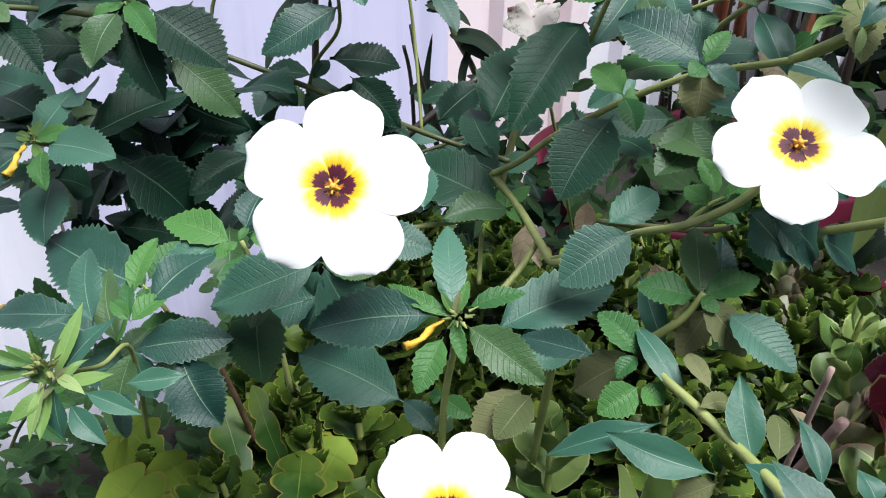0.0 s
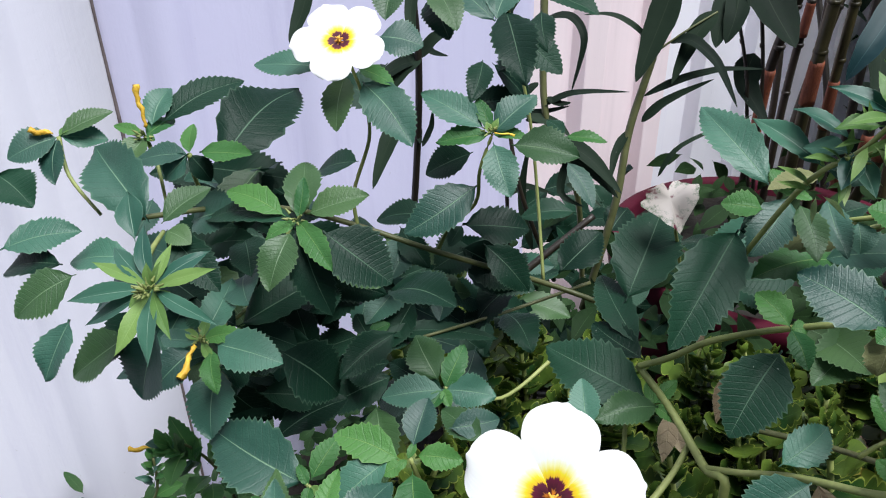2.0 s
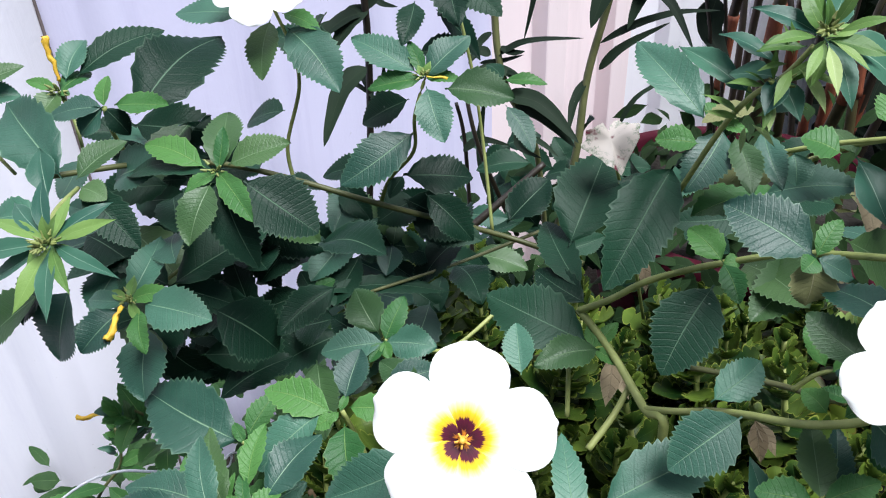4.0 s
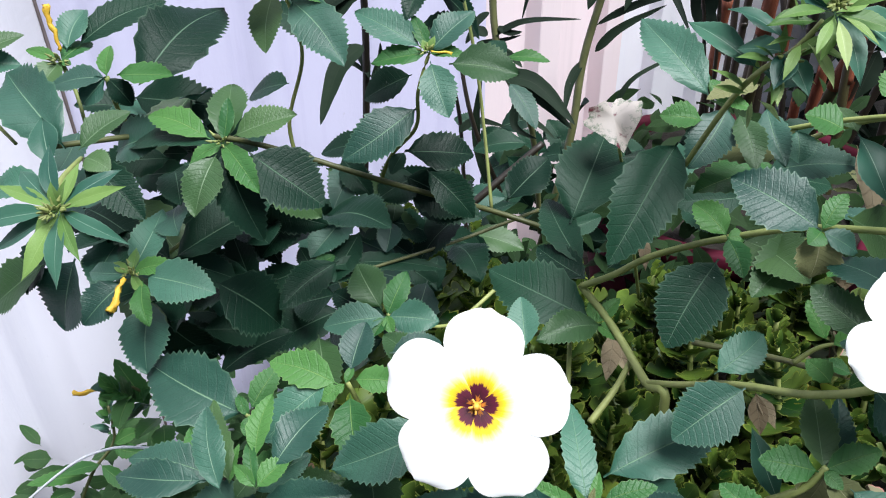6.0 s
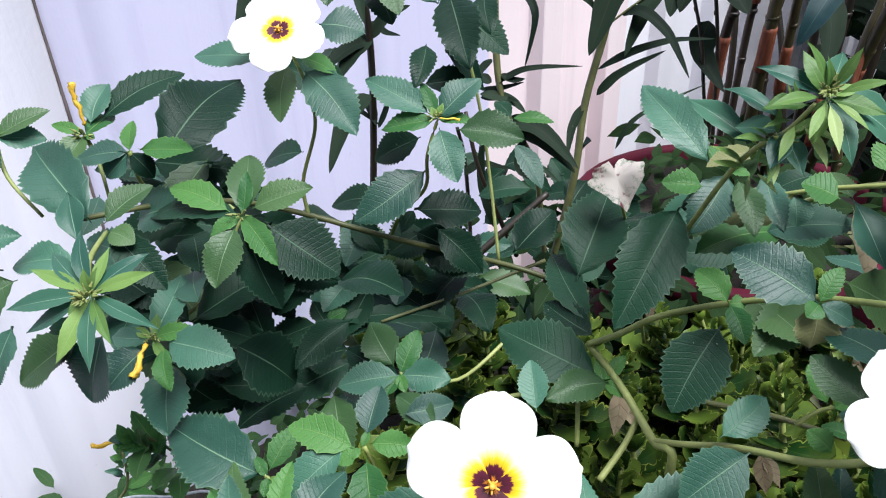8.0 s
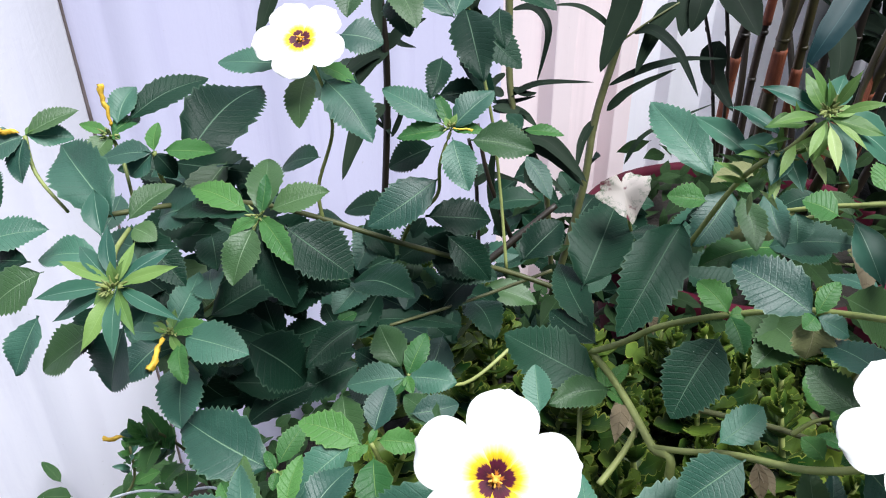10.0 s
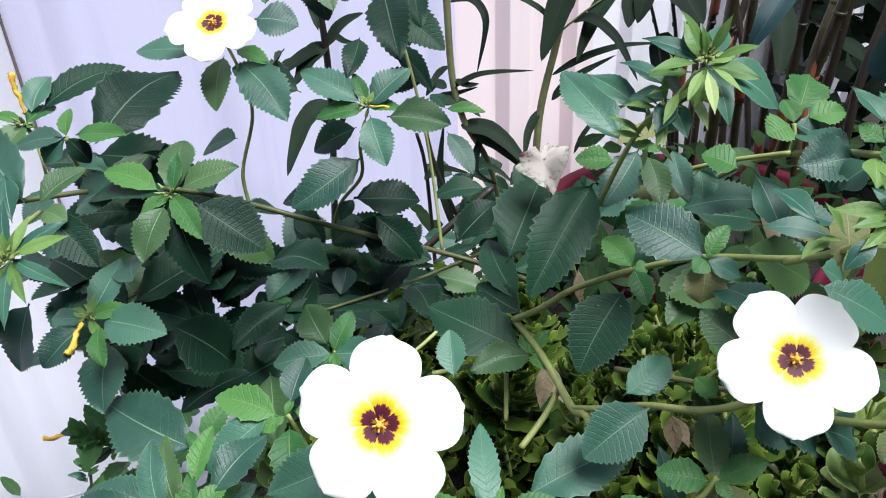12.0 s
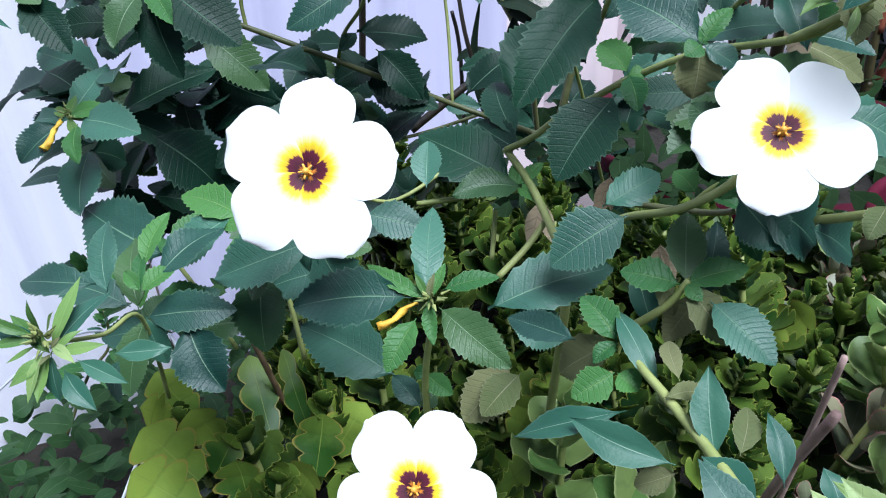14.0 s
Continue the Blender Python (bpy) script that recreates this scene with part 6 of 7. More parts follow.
def caladium_leaf(base, tip, width):
    """A heart-shaped blade: two lobes behind the stalk, a point before it."""
    base, tip = Vector(base), Vector(tip)
    a = tip - base
    length = a.length
    a.normalize()
    n = (FACING - FACING.dot(a) * a).normalized()
    s = a.cross(n)
    verts, uvs, faces = [base], [(0.5, 0.0)], []
    m = 36
    for ring in (0.5, 1.0):
        for i in range(m):
            ang = 2 * math.pi * i / m
            lobes = 0.62 + 0.38 * abs(math.sin(ang / 2)) ** 0.5 if abs(math.sin(ang / 2)) > 0.02 else 0.35
            front = -math.cos(ang)
            r = width * 0.5 * (lobes + 0.07 * math.sin(9 * ang) + 0.05 * math.sin(14 * ang + 1))
            y = front * (r * 0.75 if front < 0 else length)
            x = math.sin(ang) * r * (1.0 if front < 0 else 1 - 0.72 * front ** 0.8)
            verts.append(base + a * y * ring + s * x * ring + n * (0.004 * ring * ring * math.sin(3 * ang) + 0.0025 * abs(math.sin(ang))))
            uvs.append((0.5 + 0.5 * ring * (1 if math.sin(ang) > 0 else -1), (front + 1) / 2))
    for i in range(m):
        j = (i + 1) % m
        faces.append((0, 1 + i, 1 + j))
        faces.append((1 + i, 1 + m + i, 1 + m + j, 1 + j))
    return verts, faces, CALADIUM, uvs


def coleus_leaf(parent, base, tip, width, material, roll):
    v, f, uv = blade(base, tip, width, roll, 8, "ovate", 0.08, 0.1, 0.10, 0.06, 0.03, 8.0)
    return part("leaf", mesh_from("leaf", v, f, material, uv), parent, {COLEUS: "maroon leaf with a cream scalloped edge", MAGENTA: "bright magenta leaf", PLUM: "dark plum leaf"}[material])


def sedum_leaves(parent, low, high, length, count):
    """Short fleshy leaves crowded round the top of a shoot."""
    low, high = Vector(low), Vector(high)
    axis = (high - low).normalized()
    side = axis.cross(Vector((0.2, 1, 0.1))).normalized()
    for k in range(count):
        t = k / (count - 1)
        d = Matrix.Rotation(k * 2.4, 3, axis) @ side
        d = (d * (1.05 - 0.6 * t) + axis * (0.25 + 0.7 * t)).normalized()
        p = low.lerp(high, t)
        leaf(parent, p, p + d * length * (1.1 - 0.45 * t) * random.uniform(0.85, 1.15), length * 0.42, "y" if k % 3 else "m")


def cover_patch(parent):
    """Small opposite leaves on thin runners, lying over the soil by the fence."""
    rnd = random.Random(77)
    verts, uvs, faces = [], [], []
    for k in range(3000):
        s, o = rnd.uniform(-0.75, 0.55), rnd.uniform(0.03, 0.72)
        p = SEAM + ALONG * s + OUT * o
        base = Vector((p.x, p.y, GROUND + rnd.uniform(0.02, 0.17) + 0.13 * max(0, noise.noise((s * 5, o * 5, 2)))))
        a = rnd.uniform(0, 6.28)
        d = Vector((math.cos(a), math.sin(a), rnd.uniform(-0.1, 0.6))).normalized()
        v, f, uv = blade(base, base + d * rnd.uniform(0.022, 0.040), rnd.uniform(0.013, 0.022), rnd.uniform(-45, 45), 4, "round", 0.08, 0.1, 0.05, 0.02, 0.05, 0.0)
        o0 = len(verts)
        verts += v
        uvs += uv
        faces += [tuple(i + o0 for i in q) for q in f]
    part("leaves", mesh_from("leaves", verts, faces, COVER, uvs), parent)


def bloom(parent, at):
    at = Vector(at)
    for k in range(6):
        a = k * 1.05
        d = Vector((math.cos(a), -0.4, math.sin(a))).normalized()
        v, f, uv = blade(at, at + d * 0.010, 0.009, 0, 5, "round", 0.1, 0.1, 0.03, 0.0, 0.03, 0.0)
        part("petal", mesh_from("petal", v, f, BLOOM, uv), parent)
    stem(parent, [(at.x, at.y, GROUND), tuple(at)], 0.0012, 0.001, STEM, "stalk")


def hedge_mass(parent, count, seed, box, size, material):
    """Many small separate leaves with gaps between them, as one part."""
    rnd = random.Random(seed)
    verts, uvs, faces = [], [], []
    for k in range(count):
        base = Vector([rnd.uniform(*b) for b in box])
        d = Vector((rnd.gauss(0, 1), rnd.gauss(0, 1) - 0.4, rnd.gauss(-0.2, 0.6))).normalized()
        long = rnd.uniform(0.6, 1.3) * size
        v, f, uv = blade(base, base + d * long, long * rnd.uniform(0.3, 0.5), rnd.uniform(-40, 40), 4, "narrow", 0.08, 0.15, 0.03, 0.0, 0.05, 0.0)
        o0 = len(verts)
        verts += v
        uvs += uv
        faces += [tuple(i + o0 for i in q) for q in f]
    return part("leaves", mesh_from("leaves", verts, faces, material, uvs), parent)


def broad_leaf(parent, base, tip, width, roll=0.0):
    """One broad, round, shallowly scalloped fleshy leaf."""
    v, f, uv = blade(base, tip, width, roll, 8, "round", 0.10, 0.05, 0.05, 0.0, 0.04, 0.0, 0.04, 0.02)
    return part("leaf", mesh_from("leaf", v, f, JADE, uv), parent)


def lobed_leaf(parent, base, tip, width, roll=0.0, material=None):
    """One fleshy, deeply lobed leaf from base to tip."""
    base, tip = Vector(base), Vector(tip)
    a = tip - base
    long = a.length
    a.normalize()
    n = Matrix.Rotation(radians(roll), 3, a) @ (FACING - FACING.dot(a) * a).normalized()
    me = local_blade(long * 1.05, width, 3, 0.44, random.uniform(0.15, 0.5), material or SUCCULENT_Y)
    me.transform(Matrix((a.cross(n), a, n)).transposed().to_4x4())
    me.transform(Matrix.Translation(base))
    return part("leaf", me, parent)

# ---- bamboo in a maroon pot before the fence ----
bamboo = thing("bamboo_clump", (0.3497, 1.3225, 0.4389), "dense clump of dark bamboo with orange-brown sheaths", "bamboo")
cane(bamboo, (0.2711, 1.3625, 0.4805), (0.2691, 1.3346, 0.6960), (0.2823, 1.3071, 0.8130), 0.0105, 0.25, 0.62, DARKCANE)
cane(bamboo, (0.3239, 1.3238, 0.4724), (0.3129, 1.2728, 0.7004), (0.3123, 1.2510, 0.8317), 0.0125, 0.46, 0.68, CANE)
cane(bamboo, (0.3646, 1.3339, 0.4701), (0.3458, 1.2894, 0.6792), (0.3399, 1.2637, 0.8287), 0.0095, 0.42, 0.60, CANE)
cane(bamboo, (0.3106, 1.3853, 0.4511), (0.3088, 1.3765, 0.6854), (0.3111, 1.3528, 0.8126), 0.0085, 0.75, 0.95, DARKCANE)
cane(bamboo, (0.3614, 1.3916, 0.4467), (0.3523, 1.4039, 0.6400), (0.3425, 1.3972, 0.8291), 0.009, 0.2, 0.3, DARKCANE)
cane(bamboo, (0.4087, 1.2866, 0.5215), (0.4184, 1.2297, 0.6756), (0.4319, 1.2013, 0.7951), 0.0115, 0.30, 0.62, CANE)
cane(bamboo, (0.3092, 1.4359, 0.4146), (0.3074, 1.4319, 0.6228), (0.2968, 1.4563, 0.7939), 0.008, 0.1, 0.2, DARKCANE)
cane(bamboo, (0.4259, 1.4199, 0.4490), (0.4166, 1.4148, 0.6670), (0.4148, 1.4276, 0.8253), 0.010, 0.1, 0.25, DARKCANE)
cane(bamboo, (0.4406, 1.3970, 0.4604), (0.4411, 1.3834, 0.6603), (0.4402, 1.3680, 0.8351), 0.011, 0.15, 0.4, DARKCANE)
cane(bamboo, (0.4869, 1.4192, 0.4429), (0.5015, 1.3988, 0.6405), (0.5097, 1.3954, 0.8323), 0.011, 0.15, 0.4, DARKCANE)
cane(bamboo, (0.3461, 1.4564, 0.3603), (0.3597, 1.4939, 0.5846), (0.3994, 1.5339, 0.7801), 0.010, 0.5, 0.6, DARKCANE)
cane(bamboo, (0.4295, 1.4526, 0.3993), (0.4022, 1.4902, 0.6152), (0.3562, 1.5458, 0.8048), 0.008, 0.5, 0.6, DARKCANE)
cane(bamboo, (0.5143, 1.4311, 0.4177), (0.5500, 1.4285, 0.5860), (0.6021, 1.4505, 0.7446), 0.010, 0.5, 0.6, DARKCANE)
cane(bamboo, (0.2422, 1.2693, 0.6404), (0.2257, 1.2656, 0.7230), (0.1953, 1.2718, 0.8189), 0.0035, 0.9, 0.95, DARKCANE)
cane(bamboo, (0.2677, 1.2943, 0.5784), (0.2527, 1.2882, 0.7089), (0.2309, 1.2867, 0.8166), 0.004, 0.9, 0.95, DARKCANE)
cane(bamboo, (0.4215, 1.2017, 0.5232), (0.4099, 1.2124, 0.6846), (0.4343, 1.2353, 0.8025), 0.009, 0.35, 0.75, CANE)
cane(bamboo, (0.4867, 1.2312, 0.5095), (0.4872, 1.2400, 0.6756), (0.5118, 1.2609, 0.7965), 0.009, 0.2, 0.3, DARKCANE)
strap(bamboo, [(0.3728, 1.1848, 0.8566), (0.3465, 1.1538, 0.8177), (0.3241, 1.1318, 0.7836), (0.3103, 1.1271, 0.7530)], 0.034, BLUEBLADE)
strap(bamboo, [(0.3568, 1.2308, 0.7946), (0.3657, 1.1987, 0.7606), (0.3612, 1.1641, 0.7131)], 0.036, DARKBLADE)
strap(bamboo, [(0.2244, 1.2917, 0.8368), (0.2471, 1.2600, 0.8005), (0.2721, 1.2253, 0.7651)], 0.06, DARKBLADE)
strap(bamboo, [(0.2383, 1.2992, 0.7383), (0.2316, 1.2796, 0.6997), (0.2616, 1.2379, 0.6572)], 0.036, DARKBLADE)
strap(bamboo, [(0.1874, 1.2746, 0.8260), (0.1800, 1.2471, 0.7876), (0.1766, 1.2307, 0.7598)], 0.03, DARKBLADE)
strap(bamboo, [(0.2015, 1.2730, 0.8256), (0.1963, 1.2466, 0.7951), (0.1878, 1.2310, 0.7655)], 0.03, DARKBLADE)
strap(bamboo, [(0.3979, 0.8181, 0.7577), (0.3851, 0.7872, 0.7264), (0.3605, 0.7665, 0.6676), (0.3422, 0.7408, 0.6155)], 0.05, REED)
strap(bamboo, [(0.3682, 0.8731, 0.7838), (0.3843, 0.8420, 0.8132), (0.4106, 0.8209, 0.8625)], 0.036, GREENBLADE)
strap(bamboo, [(0.3997, 0.8917, 0.7126), (0.4052, 0.8453, 0.7479), (0.4279, 0.7874, 0.7767)], 0.05, REED)
strap(bamboo, [(0.4389, 1.0552, 0.7391), (0.4438, 1.0447, 0.7849), (0.4553, 1.0191, 0.8413)], 0.045, BLUEBLADE)
strap(bamboo, [(0.4254, 0.8319, 0.7374), (0.4132, 0.8091, 0.6993), (0.3963, 0.7781, 0.6721)], 0.04, DARKBLADE)
strap(bamboo, [(0.4178, 0.7968, 0.6570), (0.4027, 0.7719, 0.6249), (0.4002, 0.7331, 0.6055)], 0.035, DARKBLADE)
strap(bamboo, [(0.4213, 0.8344, 0.6164), (0.4003, 0.8173, 0.5945), (0.3743, 0.8010, 0.5728)], 0.03, DARKBLADE)
for k in range(70):
    bamboo_spray(bamboo, k)
# pot that holds the clump
pot((0.295, 1.200, 0.366), 0.22, "maroon plastic pot under the bamboo clump", (0.120, 1.217, 0.512))

# ---- dark leafy stalks before the fence ----
stalks = thing("dark_stalk_plant", (0.0531, 1.0017, 0.5036), "slender dark stalks with narrow drooping leaves", "plant")
stem(stalks, [(0.0361, 0.9664, 0.5086), (0.0540, 0.9668, 0.6051), (0.0625, 0.9725, 0.6608), (0.0681, 0.9884, 0.7315), (0.0851, 1.0037, 0.8109), (0.0928, 1.0075, 0.8736)], 0.0045, 0.004, STALK, "stalk")
stem(stalks, [(0.0350, 0.9575, 0.5307), (0.0201, 0.9235, 0.6746), (-0.0102, 0.9263, 0.7354), (-0.0220, 0.9315, 0.7817), (-0.0261, 0.9401, 0.8528), (-0.0282, 0.9484, 0.8928)], 0.003, 0.004, STALK, "stalk")
stem(stalks, [(0.0880, 1.0037, 0.8098), (0.1125, 1.0066, 0.8291), (0.1418, 1.0175, 0.8471)], 0.0012, 0.001, STALK, "stalk")
strap(stalks, [(0.0850, 1.0046, 0.8119), (0.0598, 1.0002, 0.8347), (0.0360, 1.0027, 0.8443), (0.0100, 1.0020, 0.8431)], 0.0074, DARKBLADE)
strap(stalks, [(0.0958, 1.0066, 0.8736), (0.0831, 0.9888, 0.8321), (0.0673, 0.9669, 0.7858)], 0.0295, DARKBLADE)
strap(stalks, [(0.0992, 1.0051, 0.8175), (0.1177, 0.9946, 0.8231), (0.1437, 0.9762, 0.8055), (0.1653, 0.9514, 0.7701)], 0.0139, DARKBLADE)
strap(stalks, [(0.1418, 1.0175, 0.8471), (0.1214, 1.0048, 0.8238), (0.1037, 0.9838, 0.7805)], 0.0197, DARKBLADE)
strap(stalks, [(0.0788, 0.9960, 0.7631), (0.1115, 0.9941, 0.7822), (0.1499, 0.9932, 0.7951), (0.1902, 0.9883, 0.7990)], 0.0098, DARKBLADE)
strap(stalks, [(0.0792, 0.9918, 0.7362), (0.1021, 0.9886, 0.7615), (0.1440, 0.9820, 0.7884)], 0.0115, DARKBLADE)
strap(stalks, [(0.0667, 0.9882, 0.7270), (0.0554, 0.9715, 0.7066), (0.0522, 0.9511, 0.6820)], 0.0098, DARKBLADE)
strap(stalks, [(0.1072, 1.0248, 0.6609), (0.1299, 1.0367, 0.6962), (0.2033, 1.0590, 0.7289)], 0.0057, DARKBLADE)
strap(stalks, [(-0.0222, 0.9273, 0.7688), (0.0080, 0.9343, 0.7818), (0.0611, 0.9347, 0.7853)], 0.0074, DARKBLADE)
strap(stalks, [(-0.0273, 0.9290, 0.7690), (-0.0392, 0.9287, 0.7724), (-0.0484, 0.9232, 0.7618)], 0.0115, DARKBLADE)
strap(stalks, [(-0.0133, 0.9242, 0.7306), (0.0229, 0.9141, 0.7266), (0.0627, 0.8899, 0.6967)], 0.0197, DARKBLADE)
strap(stalks, [(-0.0232, 0.9401, 0.8517), (-0.0012, 0.9428, 0.8531), (0.0137, 0.9280, 0.8348), (0.0057, 0.9143, 0.7882)], 0.0090, DARKBLADE)
strap(stalks, [(-0.0191, 0.9305, 0.7767), (-0.0052, 0.9298, 0.7713), (0.0058, 0.9301, 0.7730)], 0.0082, DARKBLADE)
strap(stalks, [(-0.0385, 0.9235, 0.7585), (-0.0097, 0.9243, 0.7535), (0.0080, 0.9206, 0.7410)], 0.0115, DARKBLADE)
strap(stalks, [(0.0094, 0.9244, 0.7239), (0.0026, 0.9076, 0.6863), (0.0274, 0.9022, 0.6736)], 0.0082, DARKBLADE)
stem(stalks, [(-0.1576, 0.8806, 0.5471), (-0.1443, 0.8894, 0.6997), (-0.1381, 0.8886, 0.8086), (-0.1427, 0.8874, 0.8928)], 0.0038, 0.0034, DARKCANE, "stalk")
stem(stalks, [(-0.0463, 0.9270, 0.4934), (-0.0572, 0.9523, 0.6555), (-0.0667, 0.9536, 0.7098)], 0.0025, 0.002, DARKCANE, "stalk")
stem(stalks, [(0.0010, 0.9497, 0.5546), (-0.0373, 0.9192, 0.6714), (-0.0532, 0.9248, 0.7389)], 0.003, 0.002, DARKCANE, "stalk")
strap(stalks, [(-0.1380, 0.8918, 0.8186), (-0.1536, 0.8763, 0.8172), (-0.1744, 0.8556, 0.8060), (-0.1991, 0.8470, 0.8078)], 0.0148, DARKBLADE)
strap(stalks, [(-0.1388, 0.8767, 0.7715), (-0.1577, 0.8548, 0.7554), (-0.1690, 0.8199, 0.7143)], 0.0213, DARKBLADE)
strap(stalks, [(-0.1378, 0.8928, 0.8236), (-0.1517, 0.8753, 0.8122), (-0.1607, 0.8549, 0.7936)], 0.0213, DARKBLADE)
strap(stalks, [(-0.1387, 0.8875, 0.8927), (-0.1400, 0.8712, 0.8659), (-0.1333, 0.8571, 0.8438)], 0.0115, DARKBLADE)
strap(stalks, [(-0.1379, 0.8928, 0.8215), (-0.1202, 0.8914, 0.8411), (-0.0979, 0.8892, 0.8525)], 0.0164, DARKBLADE)
strap(stalks, [(-0.2280, 0.8581, 0.8916), (-0.2322, 0.8397, 0.8669), (-0.2373, 0.8214, 0.8482)], 0.0164, DARKBLADE)
strap(stalks, [(-0.0496, 0.9333, 0.8316), (-0.0608, 0.9272, 0.8550), (-0.0453, 0.9328, 0.8755)], 0.0164, DARKBLADE)
strap(stalks, [(-0.0570, 0.9345, 0.6628), (-0.0399, 0.9422, 0.6731), (-0.0081, 0.9431, 0.6681)], 0.0098, DARKBLADE)
strap(stalks, [(-0.0253, 0.9385, 0.5977), (-0.0391, 0.9371, 0.6622), (-0.0342, 0.9441, 0.7259)], 0.0098, DARKBLADE)
strap(stalks, [(-0.1547, 0.9438, 0.8082), (-0.1695, 0.9222, 0.7969), (-0.1811, 0.8972, 0.7789)], 0.0131, DARKBLADE)
strap(stalks, [(-0.2003, 0.9265, 0.7948), (-0.1818, 0.9216, 0.8001), (-0.1637, 0.9155, 0.8036)], 0.0066, DARKBLADE)
strap(stalks, [(-0.1572, 0.9135, 0.7585), (-0.1447, 0.8988, 0.7496), (-0.1366, 0.8819, 0.7383)], 0.0115, DARKBLADE)
strap(stalks, [(-0.1658, 0.9054, 0.7480), (-0.1486, 0.8944, 0.7435), (-0.1333, 0.8825, 0.7383)], 0.0049, DARKBLADE)
strap(stalks, [(-0.0393, 0.9373, 0.7583), (-0.0174, 0.9323, 0.7621), (0.0047, 0.9295, 0.7697)], 0.0066, DARKBLADE)
strap(stalks, [(-0.0388, 0.9334, 0.7515), (-0.0178, 0.9270, 0.7535), (0.0006, 0.9190, 0.7537)], 0.0090, DARKBLADE)
strap(stalks, [(-0.0025, 0.9235, 0.7227), (0.0296, 0.9113, 0.7114), (0.0600, 0.8931, 0.6905)], 0.0148, DARKBLADE)
strap(stalks, [(0.0071, 0.9086, 0.6947), (0.0257, 0.8990, 0.6922), (0.0443, 0.8856, 0.6833)], 0.0066, DARKBLADE)
strap(stalks, [(-0.1525, 0.9524, 0.8218), (-0.1353, 0.9396, 0.8143), (-0.1180, 0.9309, 0.8137)], 0.0074, DARKBLADE)
strap(stalks, [(-0.0298, 0.9549, 0.7844), (-0.0390, 0.9374, 0.7781), (-0.0438, 0.9181, 0.7672)], 0.0082, DARKBLADE)
strap(stalks, [(-0.1392, 0.8993, 0.7288), (-0.1299, 0.9016, 0.7492), (-0.1282, 0.9008, 0.7671)], 0.0066, DARKBLADE)

# ---- dark round-leaved plant at the fence's foot ----
ficus = thing("dark_round_leaved_plant", (0.0127, 1.0237, 0.4502), "low dark plant with rounded leaves at the fence's foot", "plant")
for k in range(46):
    foot_leaf(ficus, (0.035, 1.010, 0.561), k)

# ---- white caladium leaf on its stalk ----
caladium = thing("caladium", (0.1151, 0.7062, 0.6304), "small caladium leaf, white and pink with a green rim", "plant")
stem(caladium, [(0.1200, 0.7062, 0.6306), (0.0941, 0.6474, 0.7516), (0.0825, 0.6201, 0.7988)], 0.0014, 0.001, STEM, "stalk")
part("leaf", mesh_from("leaf", *caladium_leaf((0.0777, 0.6248, 0.8159), (0.0847, 0.6139, 0.7988), 0.036)), caladium)

# ---- coleus at the end of the trough ----
coleus = thing("coleus", (0.3710, 0.6419, 0.5000), "coleus with cream-edged maroon leaves and magenta leaves", "plant")
coleus_leaf(coleus, (0.3032, 0.5603, 0.6117), (0.3040, 0.5326, 0.5963), 0.030, COLEUS, -70)
coleus_leaf(coleus, (0.2977, 0.5579, 0.6118), (0.3198, 0.5359, 0.6492), 0.032, COLEUS, 20)
coleus_leaf(coleus, (0.3408, 0.5989, 0.6037), (0.3156, 0.6094, 0.6012), 0.036, COLEUS, 0)
coleus_leaf(coleus, (0.3265, 0.4999, 0.6393), (0.2973, 0.4738, 0.6257), 0.044, MAGENTA, 0)
coleus_leaf(coleus, (0.3326, 0.4991, 0.6421), (0.3138, 0.4586, 0.6201), 0.046, MAGENTA, 10)
coleus_leaf(coleus, (0.3799, 0.5712, 0.6357), (0.3606, 0.5622, 0.6079), 0.04, MAGENTA, 0)
coleus_leaf(coleus, (0.3966, 0.5964, 0.6467), (0.3803, 0.5845, 0.6159), 0.045, PLUM, 0)
coleus_leaf(coleus, (0.3724, 0.5432, 0.6294), (0.3551, 0.5401, 0.6127), 0.045, PLUM, 0)
coleus_leaf(coleus, (0.3720, 0.5171, 0.6331), (0.3548, 0.4972, 0.5991), 0.05, MAGENTA, 0)
coleus_leaf(coleus, (0.3576, 0.5992, 0.5738), (0.3397, 0.5760, 0.5379), 0.05, PLUM, 0)
coleus_leaf(coleus, (0.3832, 0.6052, 0.5721), (0.3660, 0.5912, 0.5452), 0.05, PLUM, 0)
coleus_leaf(coleus, (0.2548, 0.4107, 0.6375), (0.2407, 0.4046, 0.6236), 0.03, MAGENTA, 0)
coleus_leaf(coleus, (0.3406, 0.6379, 0.6941), (0.3102, 0.6102, 0.6947), 0.03, COLEUS, 10)
coleus_leaf(coleus, (0.3523, 0.6315, 0.6804), (0.3216, 0.5989, 0.6726), 0.034, COLEUS, -20)
coleus_leaf(coleus, (0.3568, 0.6126, 0.6471), (0.3218, 0.5930, 0.6624), 0.036, COLEUS, 0)
coleus_leaf(coleus, (0.3457, 0.6035, 0.6345), (0.3135, 0.5733, 0.6311), 0.034, COLEUS, 20)
coleus_leaf(coleus, (0.3613, 0.5957, 0.6172), (0.3303, 0.5641, 0.6113), 0.04, MAGENTA, 0)
coleus_leaf(coleus, (0.3316, 0.5746, 0.5889), (0.3046, 0.5666, 0.6220), 0.03, COLEUS, 0)
coleus_leaf(coleus, (0.3640, 0.6252, 0.6666), (0.3385, 0.5885, 0.6505), 0.036, PLUM, 0)
